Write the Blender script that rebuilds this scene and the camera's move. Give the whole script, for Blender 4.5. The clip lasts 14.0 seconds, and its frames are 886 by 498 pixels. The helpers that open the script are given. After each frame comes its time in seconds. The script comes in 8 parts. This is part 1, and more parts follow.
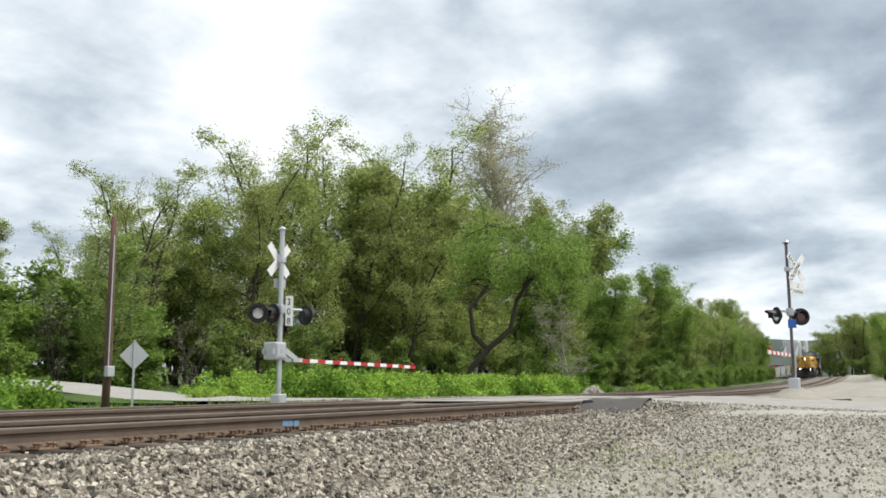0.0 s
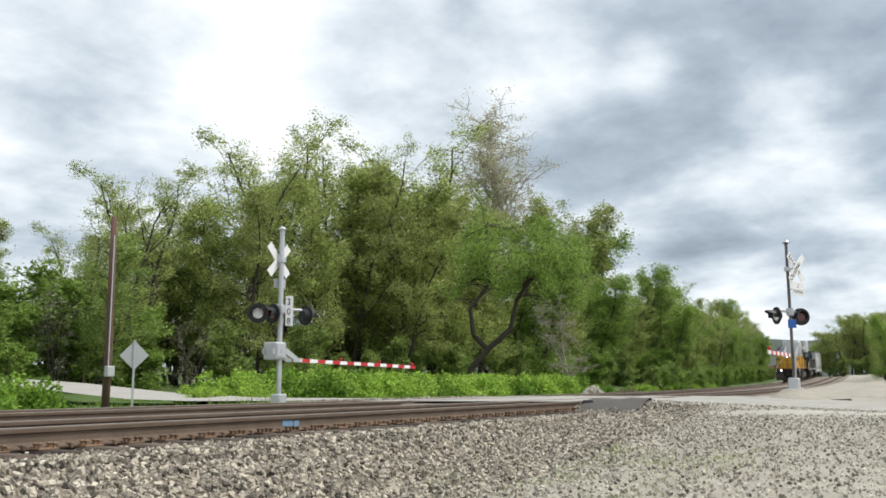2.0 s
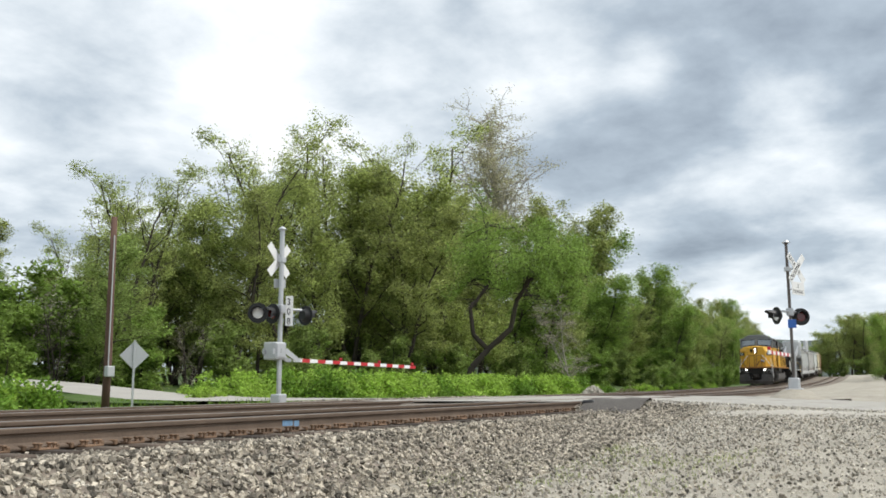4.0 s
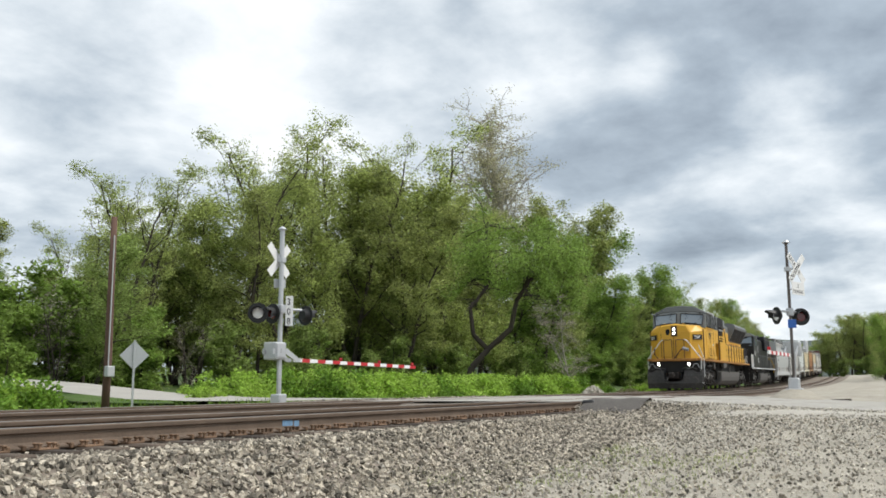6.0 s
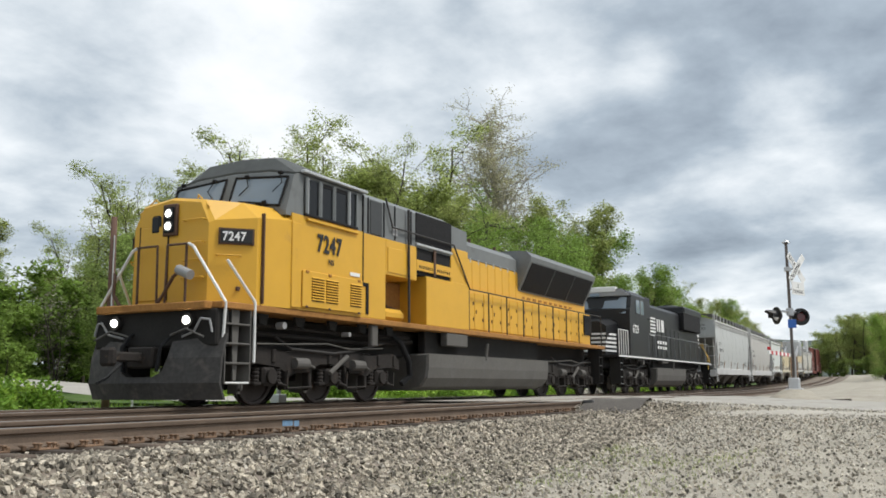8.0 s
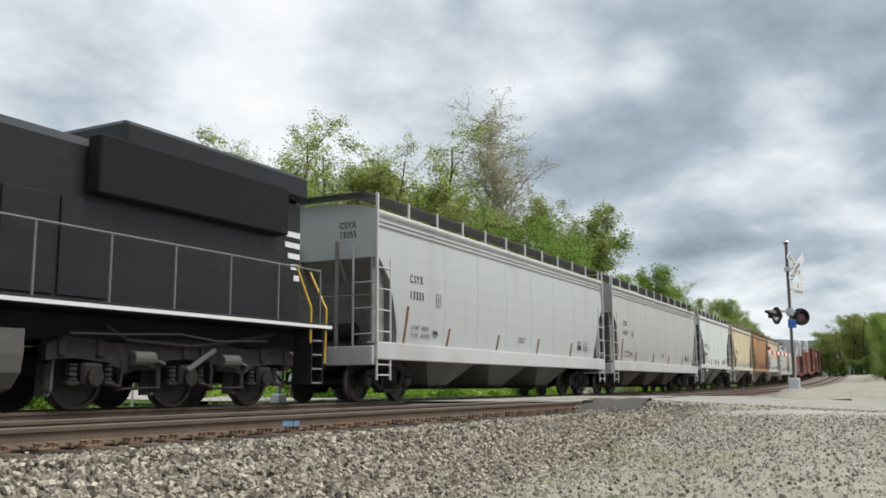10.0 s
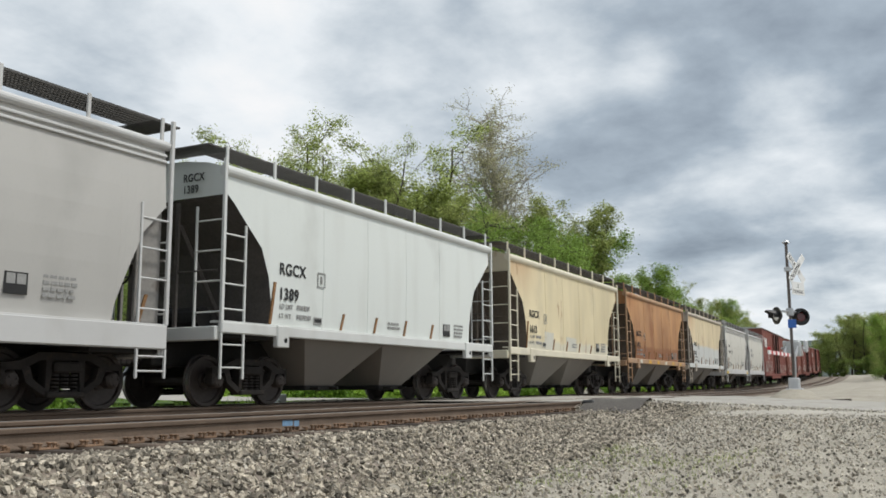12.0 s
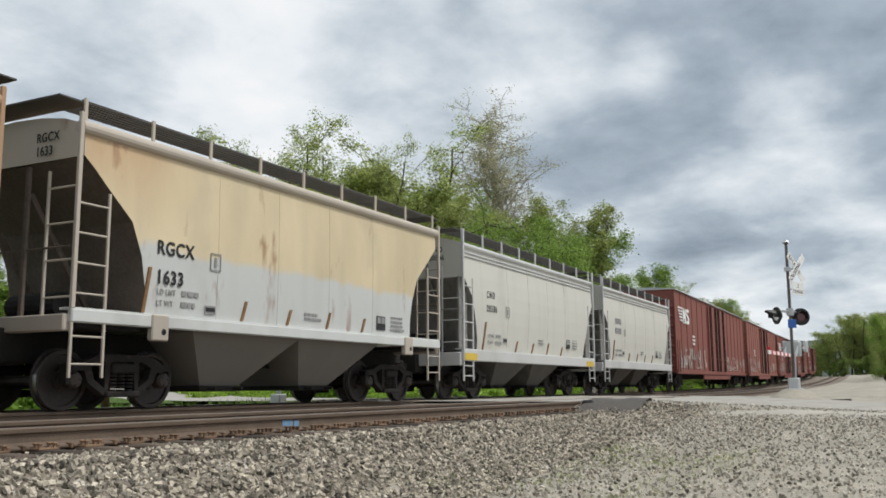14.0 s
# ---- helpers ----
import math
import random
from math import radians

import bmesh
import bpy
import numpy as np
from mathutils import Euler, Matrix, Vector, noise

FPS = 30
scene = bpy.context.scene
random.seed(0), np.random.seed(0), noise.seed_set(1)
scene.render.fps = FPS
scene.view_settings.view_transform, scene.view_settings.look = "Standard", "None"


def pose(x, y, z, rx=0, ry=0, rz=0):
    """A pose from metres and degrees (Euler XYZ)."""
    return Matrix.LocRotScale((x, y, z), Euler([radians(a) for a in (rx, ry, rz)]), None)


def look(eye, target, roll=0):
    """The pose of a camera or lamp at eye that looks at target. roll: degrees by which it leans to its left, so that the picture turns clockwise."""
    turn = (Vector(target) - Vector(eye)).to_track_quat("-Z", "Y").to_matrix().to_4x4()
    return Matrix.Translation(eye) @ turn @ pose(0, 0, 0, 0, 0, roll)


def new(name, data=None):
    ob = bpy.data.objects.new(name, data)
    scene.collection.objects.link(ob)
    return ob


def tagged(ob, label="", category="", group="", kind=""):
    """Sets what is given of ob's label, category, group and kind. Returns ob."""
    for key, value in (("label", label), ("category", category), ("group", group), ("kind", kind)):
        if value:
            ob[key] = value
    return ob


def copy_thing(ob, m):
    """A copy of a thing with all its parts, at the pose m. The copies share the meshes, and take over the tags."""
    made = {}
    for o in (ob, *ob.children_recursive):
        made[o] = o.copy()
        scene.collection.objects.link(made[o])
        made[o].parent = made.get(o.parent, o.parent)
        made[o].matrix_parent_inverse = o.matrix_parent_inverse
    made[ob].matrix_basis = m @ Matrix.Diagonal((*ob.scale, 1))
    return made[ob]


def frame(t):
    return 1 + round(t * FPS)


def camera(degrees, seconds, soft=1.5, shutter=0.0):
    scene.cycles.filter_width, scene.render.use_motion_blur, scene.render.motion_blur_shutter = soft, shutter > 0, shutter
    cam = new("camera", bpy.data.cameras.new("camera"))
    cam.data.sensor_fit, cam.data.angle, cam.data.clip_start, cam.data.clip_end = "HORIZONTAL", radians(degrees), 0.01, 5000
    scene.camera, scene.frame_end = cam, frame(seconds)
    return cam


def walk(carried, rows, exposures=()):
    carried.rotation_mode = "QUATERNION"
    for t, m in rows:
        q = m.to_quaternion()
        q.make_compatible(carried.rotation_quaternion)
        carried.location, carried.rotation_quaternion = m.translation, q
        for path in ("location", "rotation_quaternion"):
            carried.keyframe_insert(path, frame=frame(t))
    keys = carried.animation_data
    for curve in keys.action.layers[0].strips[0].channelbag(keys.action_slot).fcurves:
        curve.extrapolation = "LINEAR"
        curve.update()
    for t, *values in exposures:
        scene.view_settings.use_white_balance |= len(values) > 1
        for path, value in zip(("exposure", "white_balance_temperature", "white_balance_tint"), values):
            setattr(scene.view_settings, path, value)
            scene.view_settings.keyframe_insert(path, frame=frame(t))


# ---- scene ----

# ---- lens, track geometry and time law ----
EYE = (0.0, 0.0, 0.3294)
TRACK_Y, SPACING = 12.2987, 4.5089          # centre of the far track abeam of the camera; distance between tracks
CURVE, CURVE_END = 0.0008739, 77.203           # curvature (1/m) and where the curve runs out
RAIL = 0.753                           # rail centre from track centre


BEND, BEND_R = 190.0, 600.0            # far off the line bends away behind the wood


def heading(s):
    return CURVE * min(s, CURVE_END) + max(s - BEND, 0.0) / BEND_R


def track_xy(s, l=0.0):
    """Plan place of a point s metres along the far track and l metres to its left."""
    c = min(s, CURVE_END)
    x, y = math.sin(CURVE * c) / CURVE, TRACK_Y + (1 - math.cos(CURVE * c)) / CURVE
    h0 = CURVE * c
    if s > CURVE_END:
        d = min(s, BEND) - CURVE_END
        x += d * math.cos(h0)
        y += d * math.sin(h0)
    a = heading(s)
    if s > BEND:
        x += BEND_R * (math.sin(a) - math.sin(h0))
        y += BEND_R * (math.cos(h0) - math.cos(a))
    return x - math.sin(a) * l, y + math.cos(a) * l


def rail_z(s):
    k = min(max(s - 30.0, 0.0), 170.0)
    return 0.003888 * min(s, 260.0) + 7.513e-05 * k * k


def train_s(t):
    """Where the train's datum is at t seconds."""
    return 176.3535 - 20.38073 * t - 0.5 * (-0.04710) * (t - 7) ** 2 - (0.00017) * (t - 7) ** 3 / 6


def smooth(a, b, x):
    k = min(max((x - a) / (b - a), 0.0), 1.0)
    return k * k * (3 - 2 * k)


cam = camera(51.6632, 14.0, soft=1.7)
YAW, PITCH = radians(28.4071), radians(8.7611)
AIM = (math.cos(YAW) * math.cos(PITCH), math.sin(YAW) * math.cos(PITCH), math.sin(PITCH))
STAND = look(EYE, [e + 50 * a for e, a in zip(EYE, AIM)], -0.2107)
walk(cam, [(0.0, STAND), (14.0, STAND)], exposures=[(0.0, 0.24), (3.0, 0.22), (6.0, 0.16), (8.0, 0.09), (11.0, -0.05), (14.0, -0.09)])


# ---- light ----
def make_world():
    w = bpy.data.worlds.new("sky")
    scene.world = w
    w.use_nodes = True
    nt = w.node_tree
    nt.nodes.clear()
    N, L = nt.nodes.new, nt.links.new

    def math_node(op, a, b=None, c=None, clamp=False):
        n = N("ShaderNodeMath")
        n.operation, n.use_clamp = op, clamp
        for i, v in enumerate((a, b, c)):
            if v is None:
                continue
            if isinstance(v, (int, float)):
                n.inputs[i].default_value = v
            else:
                L(v, n.inputs[i])
        return n.outputs[0]

    out, bg = N("ShaderNodeOutputWorld"), N("ShaderNodeBackground")
    tc, sky = N("ShaderNodeTexCoord"), N("ShaderNodeTexSky")
    sky.sky_type, sky.sun_disc = "NISHITA", False
    sky.sun_elevation, sky.sun_rotation = radians(SUN_EL), radians(90 - SUN_AZ)
    way = tc.outputs["Generated"]
    sep = N("ShaderNodeSeparateXYZ")
    L(way, sep.inputs[0])
    # cloud deck: the direction laid onto a flat layer overhead
    up = math_node("MAXIMUM", math_node("ADD", sep.outputs[2], 0.24), 0.12)
    comb = N("ShaderNodeCombineXYZ")
    L(math_node("DIVIDE", sep.outputs[0], up), comb.inputs[0])
    L(math_node("DIVIDE", sep.outputs[1], up), comb.inputs[1])

    def cloud(scale, detail, rough, dist, off):
        mp, nz = N("ShaderNodeMapping"), N("ShaderNodeTexNoise")
        mp.inputs["Location"].default_value = off
        L(comb.outputs[0], mp.inputs[0])
        L(mp.outputs[0], nz.inputs["Vector"])
        for k, v in (("Scale", scale), ("Detail", detail), ("Roughness", rough), ("Distortion", dist)):
            nz.inputs[k].default_value = v
        return nz.outputs["Fac"]

    big = cloud(0.9, 4, 0.5, 0.1, (3.1, 1.7, 0))
    mid = cloud(2.9, 10, 0.56, 0.12, (0.4, 5.2, 0))
    f = math_node("ADD", math_node("MULTIPLY", math_node("SUBTRACT", big, 0.5), 0.7),
                  math_node("MULTIPLY", math_node("SUBTRACT", mid, 0.5), 1.5))
    # thin and thick parts of the deck: direction, half width, lightening
    for d, wd, amount in CLOUDS:
        dot = N("ShaderNodeVectorMath")
        dot.operation = "DISTANCE"
        L(way, dot.inputs[0])
        dot.inputs[1].default_value = Vector(d).normalized()
        g = math_node("SUBTRACT", 1.0, math_node("DIVIDE", dot.outputs["Value"], wd), clamp=True)
        g = math_node("MULTIPLY", math_node("MULTIPLY", g, g), math_node("SUBTRACT", 3.0, math_node("MULTIPLY", g, 2.0)))
        f = math_node("ADD", f, math_node("MULTIPLY", g, amount))
    f = math_node("ADD", f, 0.5, clamp=True)
    ramp = N("ShaderNodeValToRGB")
    els = ramp.color_ramp.elements
    els[0].position, els[0].color = 0.0, (0.26, 0.31, 0.37, 1)
    els[1].position, els[1].color = 1.0, (1.0, 1.0, 1.0, 1)
    for pos, col in ((0.3, (0.42, 0.49, 0.56, 1)), (0.55, (0.66, 0.72, 0.77, 1)), (0.78, (0.88, 0.92, 0.95, 1))):
        e = els.new(pos)
        e.color = col
    L(f, ramp.inputs[0])
    mix, sc = N("ShaderNodeMix"), N("ShaderNodeVectorMath")
    sc.operation = "SCALE"
    sc.inputs["Scale"].default_value = 0.10
    L(sky.outputs[0], sc.inputs[0])
    mix.data_type = "RGBA"
    mix.inputs["Factor"].default_value = 0.93
    L(sc.outputs[0], mix.inputs["A"])
    L(ramp.outputs[0], mix.inputs["B"])
    L(mix.outputs["Result"], bg.inputs[0])
    bg.inputs[1].default_value = SKY
    L(bg.outputs[0], out.inputs[0])


SKY, SUN_EL, SUN_AZ = 1.05, 58.0, -70.0
CLOUDS = [((0.589, 0.743, 0.317), 0.30, 0.13), ((0.883, 0.330, 0.333), 0.2, 0.10), ((0.611, 0.760, 0.220), 0.2, 0.06), ((0.754, 0.560, 0.344), 0.34, 0.22), ((0.688, 0.613, 0.388), 0.2, 0.15), ((0.957, 0.127, 0.261), 0.08, 0.25), ((0.969, 0.077, 0.233), 0.07, 0.2), ((0.982, 0.083, 0.167), 0.07, 0.12), ((0.933, 0.082, 0.352), 0.22, -0.32), ((0.904, 0.225, 0.364), 0.16, -0.1), ((0.936, 0.148, 0.318), 0.1, -0.1), ((0.613, 0.735, 0.289), 0.2, -0.06), ((0.922, 0.308, 0.234), 0.11, -0.25), ((0.939, 0.239, 0.247), 0.09, -0.2), ((0.964, 0.219, 0.152), 0.08, -0.2), ((0.984, 0.117, 0.135), 0.09, -0.22), ((0.981, 0.168, 0.092), 0.1, 0.15), ((0.909, 0.245, 0.338), 0.05, 0.25), ((0.817, 0.410, 0.406), 0.06, -0.25), ((0.593, 0.784, 0.185), 0.14, -0.12)]
make_world()
sun = new("sun", bpy.data.lights.new("sun", "SUN"))
sun.data.energy, sun.data.angle, sun.data.color = 2.9, radians(14), (1.0, 0.97, 0.92)
_el, _az = radians(SUN_EL), radians(SUN_AZ)
sun.matrix_world = look((0, 0, 60), (-60 * math.cos(_el) * math.cos(_az), -60 * math.cos(_el) * math.sin(_az), 60 - 60 * math.sin(_el)))


# ---- materials ----
def material(name, col, rough=0.7, metal=0.0, var=0.25, fine=40.0, coarse=2.5, bump=0.15, depth=0.01, second=None, stain=0.0,
             per="", spec=0.4, translucent=0.0, streak=1.0, emit=0.0):
    """Procedural surface: base colour broken up at two scales, an optional second colour in patches, fine relief."""
    m = bpy.data.materials.new(name)
    m.use_nodes = True
    nt = m.node_tree
    N, L = nt.nodes.new, nt.links.new
    b = nt.nodes["Principled BSDF"]
    tc = N("ShaderNodeTexCoord")
    mp = N("ShaderNodeMapping")
    mp.inputs["Scale"].default_value = (1.0, 1.0, streak)
    L(tc.outputs["Object"], mp.inputs[0])

    def nz(scale, detail=4.0, rough_=0.55):
        n = N("ShaderNodeTexNoise")
        n.inputs["Scale"].default_value, n.inputs["Detail"].default_value, n.inputs["Roughness"].default_value = scale, detail, rough_
        L(mp.outputs[0], n.inputs["Vector"])
        return n.outputs["Fac"]

    def mix(a, bb, fac):
        n = N("ShaderNodeMix")
        n.data_type = "RGBA"
        for key, v in (("A", a), ("B", bb)):
            if isinstance(v, tuple):
                n.inputs[key].default_value = (*v[:3], 1)
            else:
                L(v, n.inputs[key])
        if isinstance(fac, float):
            n.inputs["Factor"].default_value = fac
        else:
            L(fac, n.inputs["Factor"])
        return n.outputs["Result"]

    def spread(v, lo, hi):
        n = N("ShaderNodeMapRange")
        n.inputs["From Min"].default_value, n.inputs["From Max"].default_value = lo, hi
        L(v, n.inputs["Value"])
        return n.outputs["Result"]

    dark = tuple(c * (1 - var) for c in col)
    light = tuple(min(1, c * (1 + var * 0.8)) for c in col)
    f1, f2 = nz(fine), nz(coarse, 5.0, 0.6)
    base = mix(mix(dark, light, spread(f1, 0.3, 0.7)), mix(dark, light, spread(f2, 0.3, 0.7)), 0.5)
    if second:
        base = mix(base, second, spread(nz(coarse * 1.7, 6.0, 0.65), 0.62 - stain * 0.3, 0.8 - stain * 0.2))
    if per:
        r = N("ShaderNodeObjectInfo").outputs["Random"] if per == "object" else N("ShaderNodeNewGeometry").outputs["Random Per Island"]
        hs = N("ShaderNodeHueSaturation")
        hs.inputs["Saturation"].default_value = 1.0
        mr = N("ShaderNodeMapRange")
        mr.inputs["To Min"].default_value, mr.inputs["To Max"].default_value = 1 - 1.3 * var, 1 + 1.3 * var
        L(r, mr.inputs["Value"])
        L(mr.outputs[0], hs.inputs["Value"])
        L(base, hs.inputs["Color"])
        base = hs.outputs[0]
    L(base, b.inputs["Base Color"])
    b.inputs["Roughness"].default_value, b.inputs["Metallic"].default_value = rough, metal
    b.inputs["Specular IOR Level"].default_value = spec
    if bump:
        bp = N("ShaderNodeBump")
        bp.inputs["Strength"].default_value, bp.inputs["Distance"].default_value = min(bump * 2, 1.0), depth
        L(f1, bp.inputs["Height"])
        L(bp.outputs[0], b.inputs["Normal"])
    if translucent:
        tr, add = N("ShaderNodeBsdfTranslucent"), N("ShaderNodeMixShader")
        L(base, tr.inputs[0])
        add.inputs[0].default_value = translucent
        L(b.outputs[0], add.inputs[1])
        L(tr.outputs[0], add.inputs[2])
        L(add.outputs[0], nt.nodes["Material Output"].inputs[0])
    if emit:
        L(base, b.inputs["Emission Color"])
        b.inputs["Emission Strength"].default_value = emit
    return m


# ---- mesh helpers ----
class Mesh:
    """Vertices and faces gathered piece by piece, then linked as one mesh."""

    def __init__(self):
        self.v, self.f = [], []

    def add(self, verts, faces):
        k = len(self.v)
        self.v += [tuple(p) for p in verts]
        self.f += [tuple(i + k for i in f) for f in faces]
        return self

    def box(self, x0, x1, y0, y1, z0, z1, b=0.012):
        """A box with chamfered edges."""
        b = min(b, (x1 - x0) * 0.45, (y1 - y0) * 0.45, (z1 - z0) * 0.45)
        c = ((x0 + x1) / 2, (y0 + y1) / 2, (z0 + z1) / 2)
        h = ((x1 - x0) / 2, (y1 - y0) / 2, (z1 - z0) / 2)
        vs, idx = [], {}
        for sx in (-1, 1):
            for sy in (-1, 1):
                for sz in (-1, 1):
                    for k in range(3):
                        d = [h[i] - (0 if i == k else b) for i in range(3)]
                        idx[sx, sy, sz, k] = len(vs)
                        vs.append((c[0] + sx * d[0], c[1] + sy * d[1], c[2] + sz * d[2]))
        fs = []
        sg = ((-1, -1), (1, -1), (1, 1), (-1, 1))
        for s in (-1, 1):
            fs.append([idx[s, a, e, 0] for a, e in sg][::s])
            fs.append([idx[a, s, e, 1] for a, e in sg][::-s])
            fs.append([idx[a, e, s, 2] for a, e in sg][::s])
        for a in (-1, 1):
            for e in (-1, 1):
                fs.append([idx[a, e, -1, 0], idx[a, e, 1, 0], idx[a, e, 1, 1], idx[a, e, -1, 1]][::a * e])
                fs.append([idx[a, -1, e, 0], idx[a, 1, e, 0], idx[a, 1, e, 2], idx[a, -1, e, 2]][::-a * e])
                fs.append([idx[-1, a, e, 1], idx[1, a, e, 1], idx[1, a, e, 2], idx[-1, a, e, 2]][::a * e])
                for q in (-1, 1):
                    fs.append([idx[a, e, q, 0], idx[a, e, q, 1], idx[a, e, q, 2]][::a * e * q])
        return self.add(vs, fs)

    def prism(self, poly, axis, a, b):
        """A polygon in the two other axes, drawn out along axis from a to b."""
        def put(p, w):
            q = list(p)
            q.insert(axis, w)
            return q
        n = len(poly)
        vs = [put(p, a) for p in poly] + [put(p, b) for p in poly]
        fs = [tuple(range(n))[::-1], tuple(range(n, 2 * n))] + [(i, (i + 1) % n, n + (i + 1) % n, n + i) for i in range(n)]
        return self.add(vs, fs)

    def cyl(self, p0, p1, r0, r1=None, n=12, caps=True):
        r1 = r0 if r1 is None else r1
        a, b = Vector(p0), Vector(p1)
        d = (b - a).normalized()
        e = d.cross((0, 0, 1) if abs(d.z) < 0.9 else (1, 0, 0)).normalized()
        g = d.cross(e)
        vs = []
        for c, r in ((a, r0), (b, r1)):
            vs += [c + (e * math.cos(6.28319 * i / n) + g * math.sin(6.28319 * i / n)) * r for i in range(n)]
        fs = [(i, (i + 1) % n, n + (i + 1) % n, n + i) for i in range(n)]
        if caps:
            fs += [tuple(range(n))[::-1], tuple(range(n, 2 * n))]
        return self.add(vs, fs)

    def tube(self, pts, r, n=6):
        for p, q in zip(pts, pts[1:]):
            self.cyl(p, q, r, r, n)
        return self

    def loft(self, rings, close=True, caps=True):
        n = len(rings[0])
        vs = [p for r in rings for p in r]
        fs = []
        for k in range(len(rings) - 1):
            for i in range(n if close else n - 1):
                j = (i + 1) % n
                fs.append((k * n + i, k * n + j, (k + 1) * n + j, (k + 1) * n + i))
        if caps and close:
            fs += [tuple(range(n))[::-1], tuple(range((len(rings) - 1) * n, len(rings) * n))]
        return self.add(vs, fs)

    def data(self, name, mat, shade=False):
        me = bpy.data.meshes.new(name)
        me.from_pydata(self.v, [], self.f)
        me.materials.append(mat)
        if shade:
            me.polygons.foreach_set("use_smooth", [True] * len(me.polygons))
        me.validate()
        me.update()
        return me


def fix_normals(me):
    bm = bmesh.new()
    bm.from_mesh(me)
    bmesh.ops.recalc_face_normals(bm, faces=bm.faces)
    bm.to_mesh(me)
    bm.free()


def part(name, mesh, mat, parent=None, label="", at=None, shade=False, kind=""):
    """One mesh object under its thing."""
    me = mesh
    if isinstance(mesh, Mesh):
        me = mesh.data(name, mat, shade)
        fix_normals(me)
    ob = new(name, me)
    ob.parent = parent
    if at is not None:
        ob.matrix_basis = at
    return tagged(ob, label, "", "", kind)


def thing(name, label, category, m=None, group=""):
    ob = new(name)
    ob.empty_display_size = 0.2
    if m is not None:
        ob.matrix_basis = m
    return tagged(ob, label, category, group)


def setting(name, mesh, mat, label, category, shade=False, kind="structure"):
    ob = part(name, mesh, mat, None, label, None, shade, kind)
    return tagged(ob, "", category)


# ---- ground, road and tracks ----
M_BALLAST = material("ballast_bed", (0.22, 0.185, 0.15), 0.95, var=0.45, fine=28, coarse=1.2, bump=0.5, depth=0.03, second=(0.17, 0.14, 0.11), stain=0.2)
M_STONE = material("ballast_stone", (0.325, 0.288, 0.23), 0.95, var=0.60, fine=60, coarse=9, bump=0.25, per="island")
M_STONE1 = material("loose_stone", (0.315, 0.28, 0.225), 0.95, var=0.6, fine=60, coarse=9, bump=0.25, per="object")
M_EARTH = material("grass_ground", (0.075, 0.13, 0.03), 0.95, var=0.4, fine=12, coarse=0.5, bump=0.4, depth=0.05, second=(0.16, 0.15, 0.08), stain=0.3)
M_ROAD = material("worn_asphalt", (0.37, 0.35, 0.31), 0.9, var=0.24, fine=70, coarse=0.7, bump=0.25, second=(0.24, 0.23, 0.21), stain=0.35)
M_RAILSIDE = material("rusty_rail", (0.16, 0.118, 0.088), 0.75, metal=0.3, var=0.3, fine=50, coarse=3, bump=0.2)
M_RAILTOP = material("polished_rail", (0.36, 0.34, 0.32), 0.34, metal=0.9, var=0.12, fine=30, coarse=2, bump=0.05)
M_TIE = material("creosoted_wood", (0.085, 0.065, 0.05), 0.9, var=0.4, fine=30, coarse=4, bump=0.5, per="object")
M_PLATE = material("rusty_plate", (0.19, 0.12, 0.075), 0.9, metal=0.1, var=0.3, fine=60, coarse=9, bump=0.3, per="object")
NEAR = -SPACING                        # lateral place of the near track
ROAD0, ROAD1 = 19.6, 31.0              # the road's edges along the track


def lot_z(x):
    """The gravel lot before the tracks rises towards the road."""
    return -0.86 + 0.68 * smooth(4.0, 21.0, x)


def ground_z(s, l):
    z = rail_z(s)
    bed = z - 0.262
    w = smooth(ROAD0 - 1.2, ROAD0 + 0.3, s) * (1 - smooth(ROAD1 - 0.3, ROAD1 + 2.0, s))   # the crossing's fill
    if l < NEAR - 1.75:                # shoulder and lot on the near side
        d = NEAR - 1.75 - l
        low = lot_z(s) if s < 40 else z - 0.12 - 0.05 * smooth(40, 60, s)
        low = low + (z + 0.10 - low) * smooth(33, 60, s)
        fill = z - 0.03 - 0.045 * max(d - 0.5, 0.0)
        fill = max(fill, low - 0.02)
        out = max(bed - d / 1.75, low)
        out = out * (1 - w) + fill * w
        if s > 34:
            out = max(out, z - 0.1 + 0.30 * smooth(1.8, 4.2, d) * smooth(35, 48, s))
        if s > 60:
            out = max(out, z - 0.1 + 1.3 * smooth(8, 40, d) * smooth(60, 130, s))
        return out
    if l > 1.9:                        # far side
        d = l - 1.9
        low = z - 0.55 + 0.028 * max(l - 6.0, 0.0) + 1.3 * smooth(14, 45, l) * (1 - smooth(20, 70, s))
        out = max(bed - d / 1.75, low)
        return out * (1 - w) + max(z - 0.03 - 0.05 * min(d, 4), low) * w
    return bed * (1 - w) + (z - 0.05) * w


def plain_xy(s, l):
    """As track_xy, but straight on beyond the near curve: the lie of the land."""
    c = max(min(s, CURVE_END), -60.0)
    x, y = track_xy(c)
    a = heading(c)
    return x + (s - c) * math.cos(a) - math.sin(a) * l, y + (s - c) * math.sin(a) + math.cos(a) * l


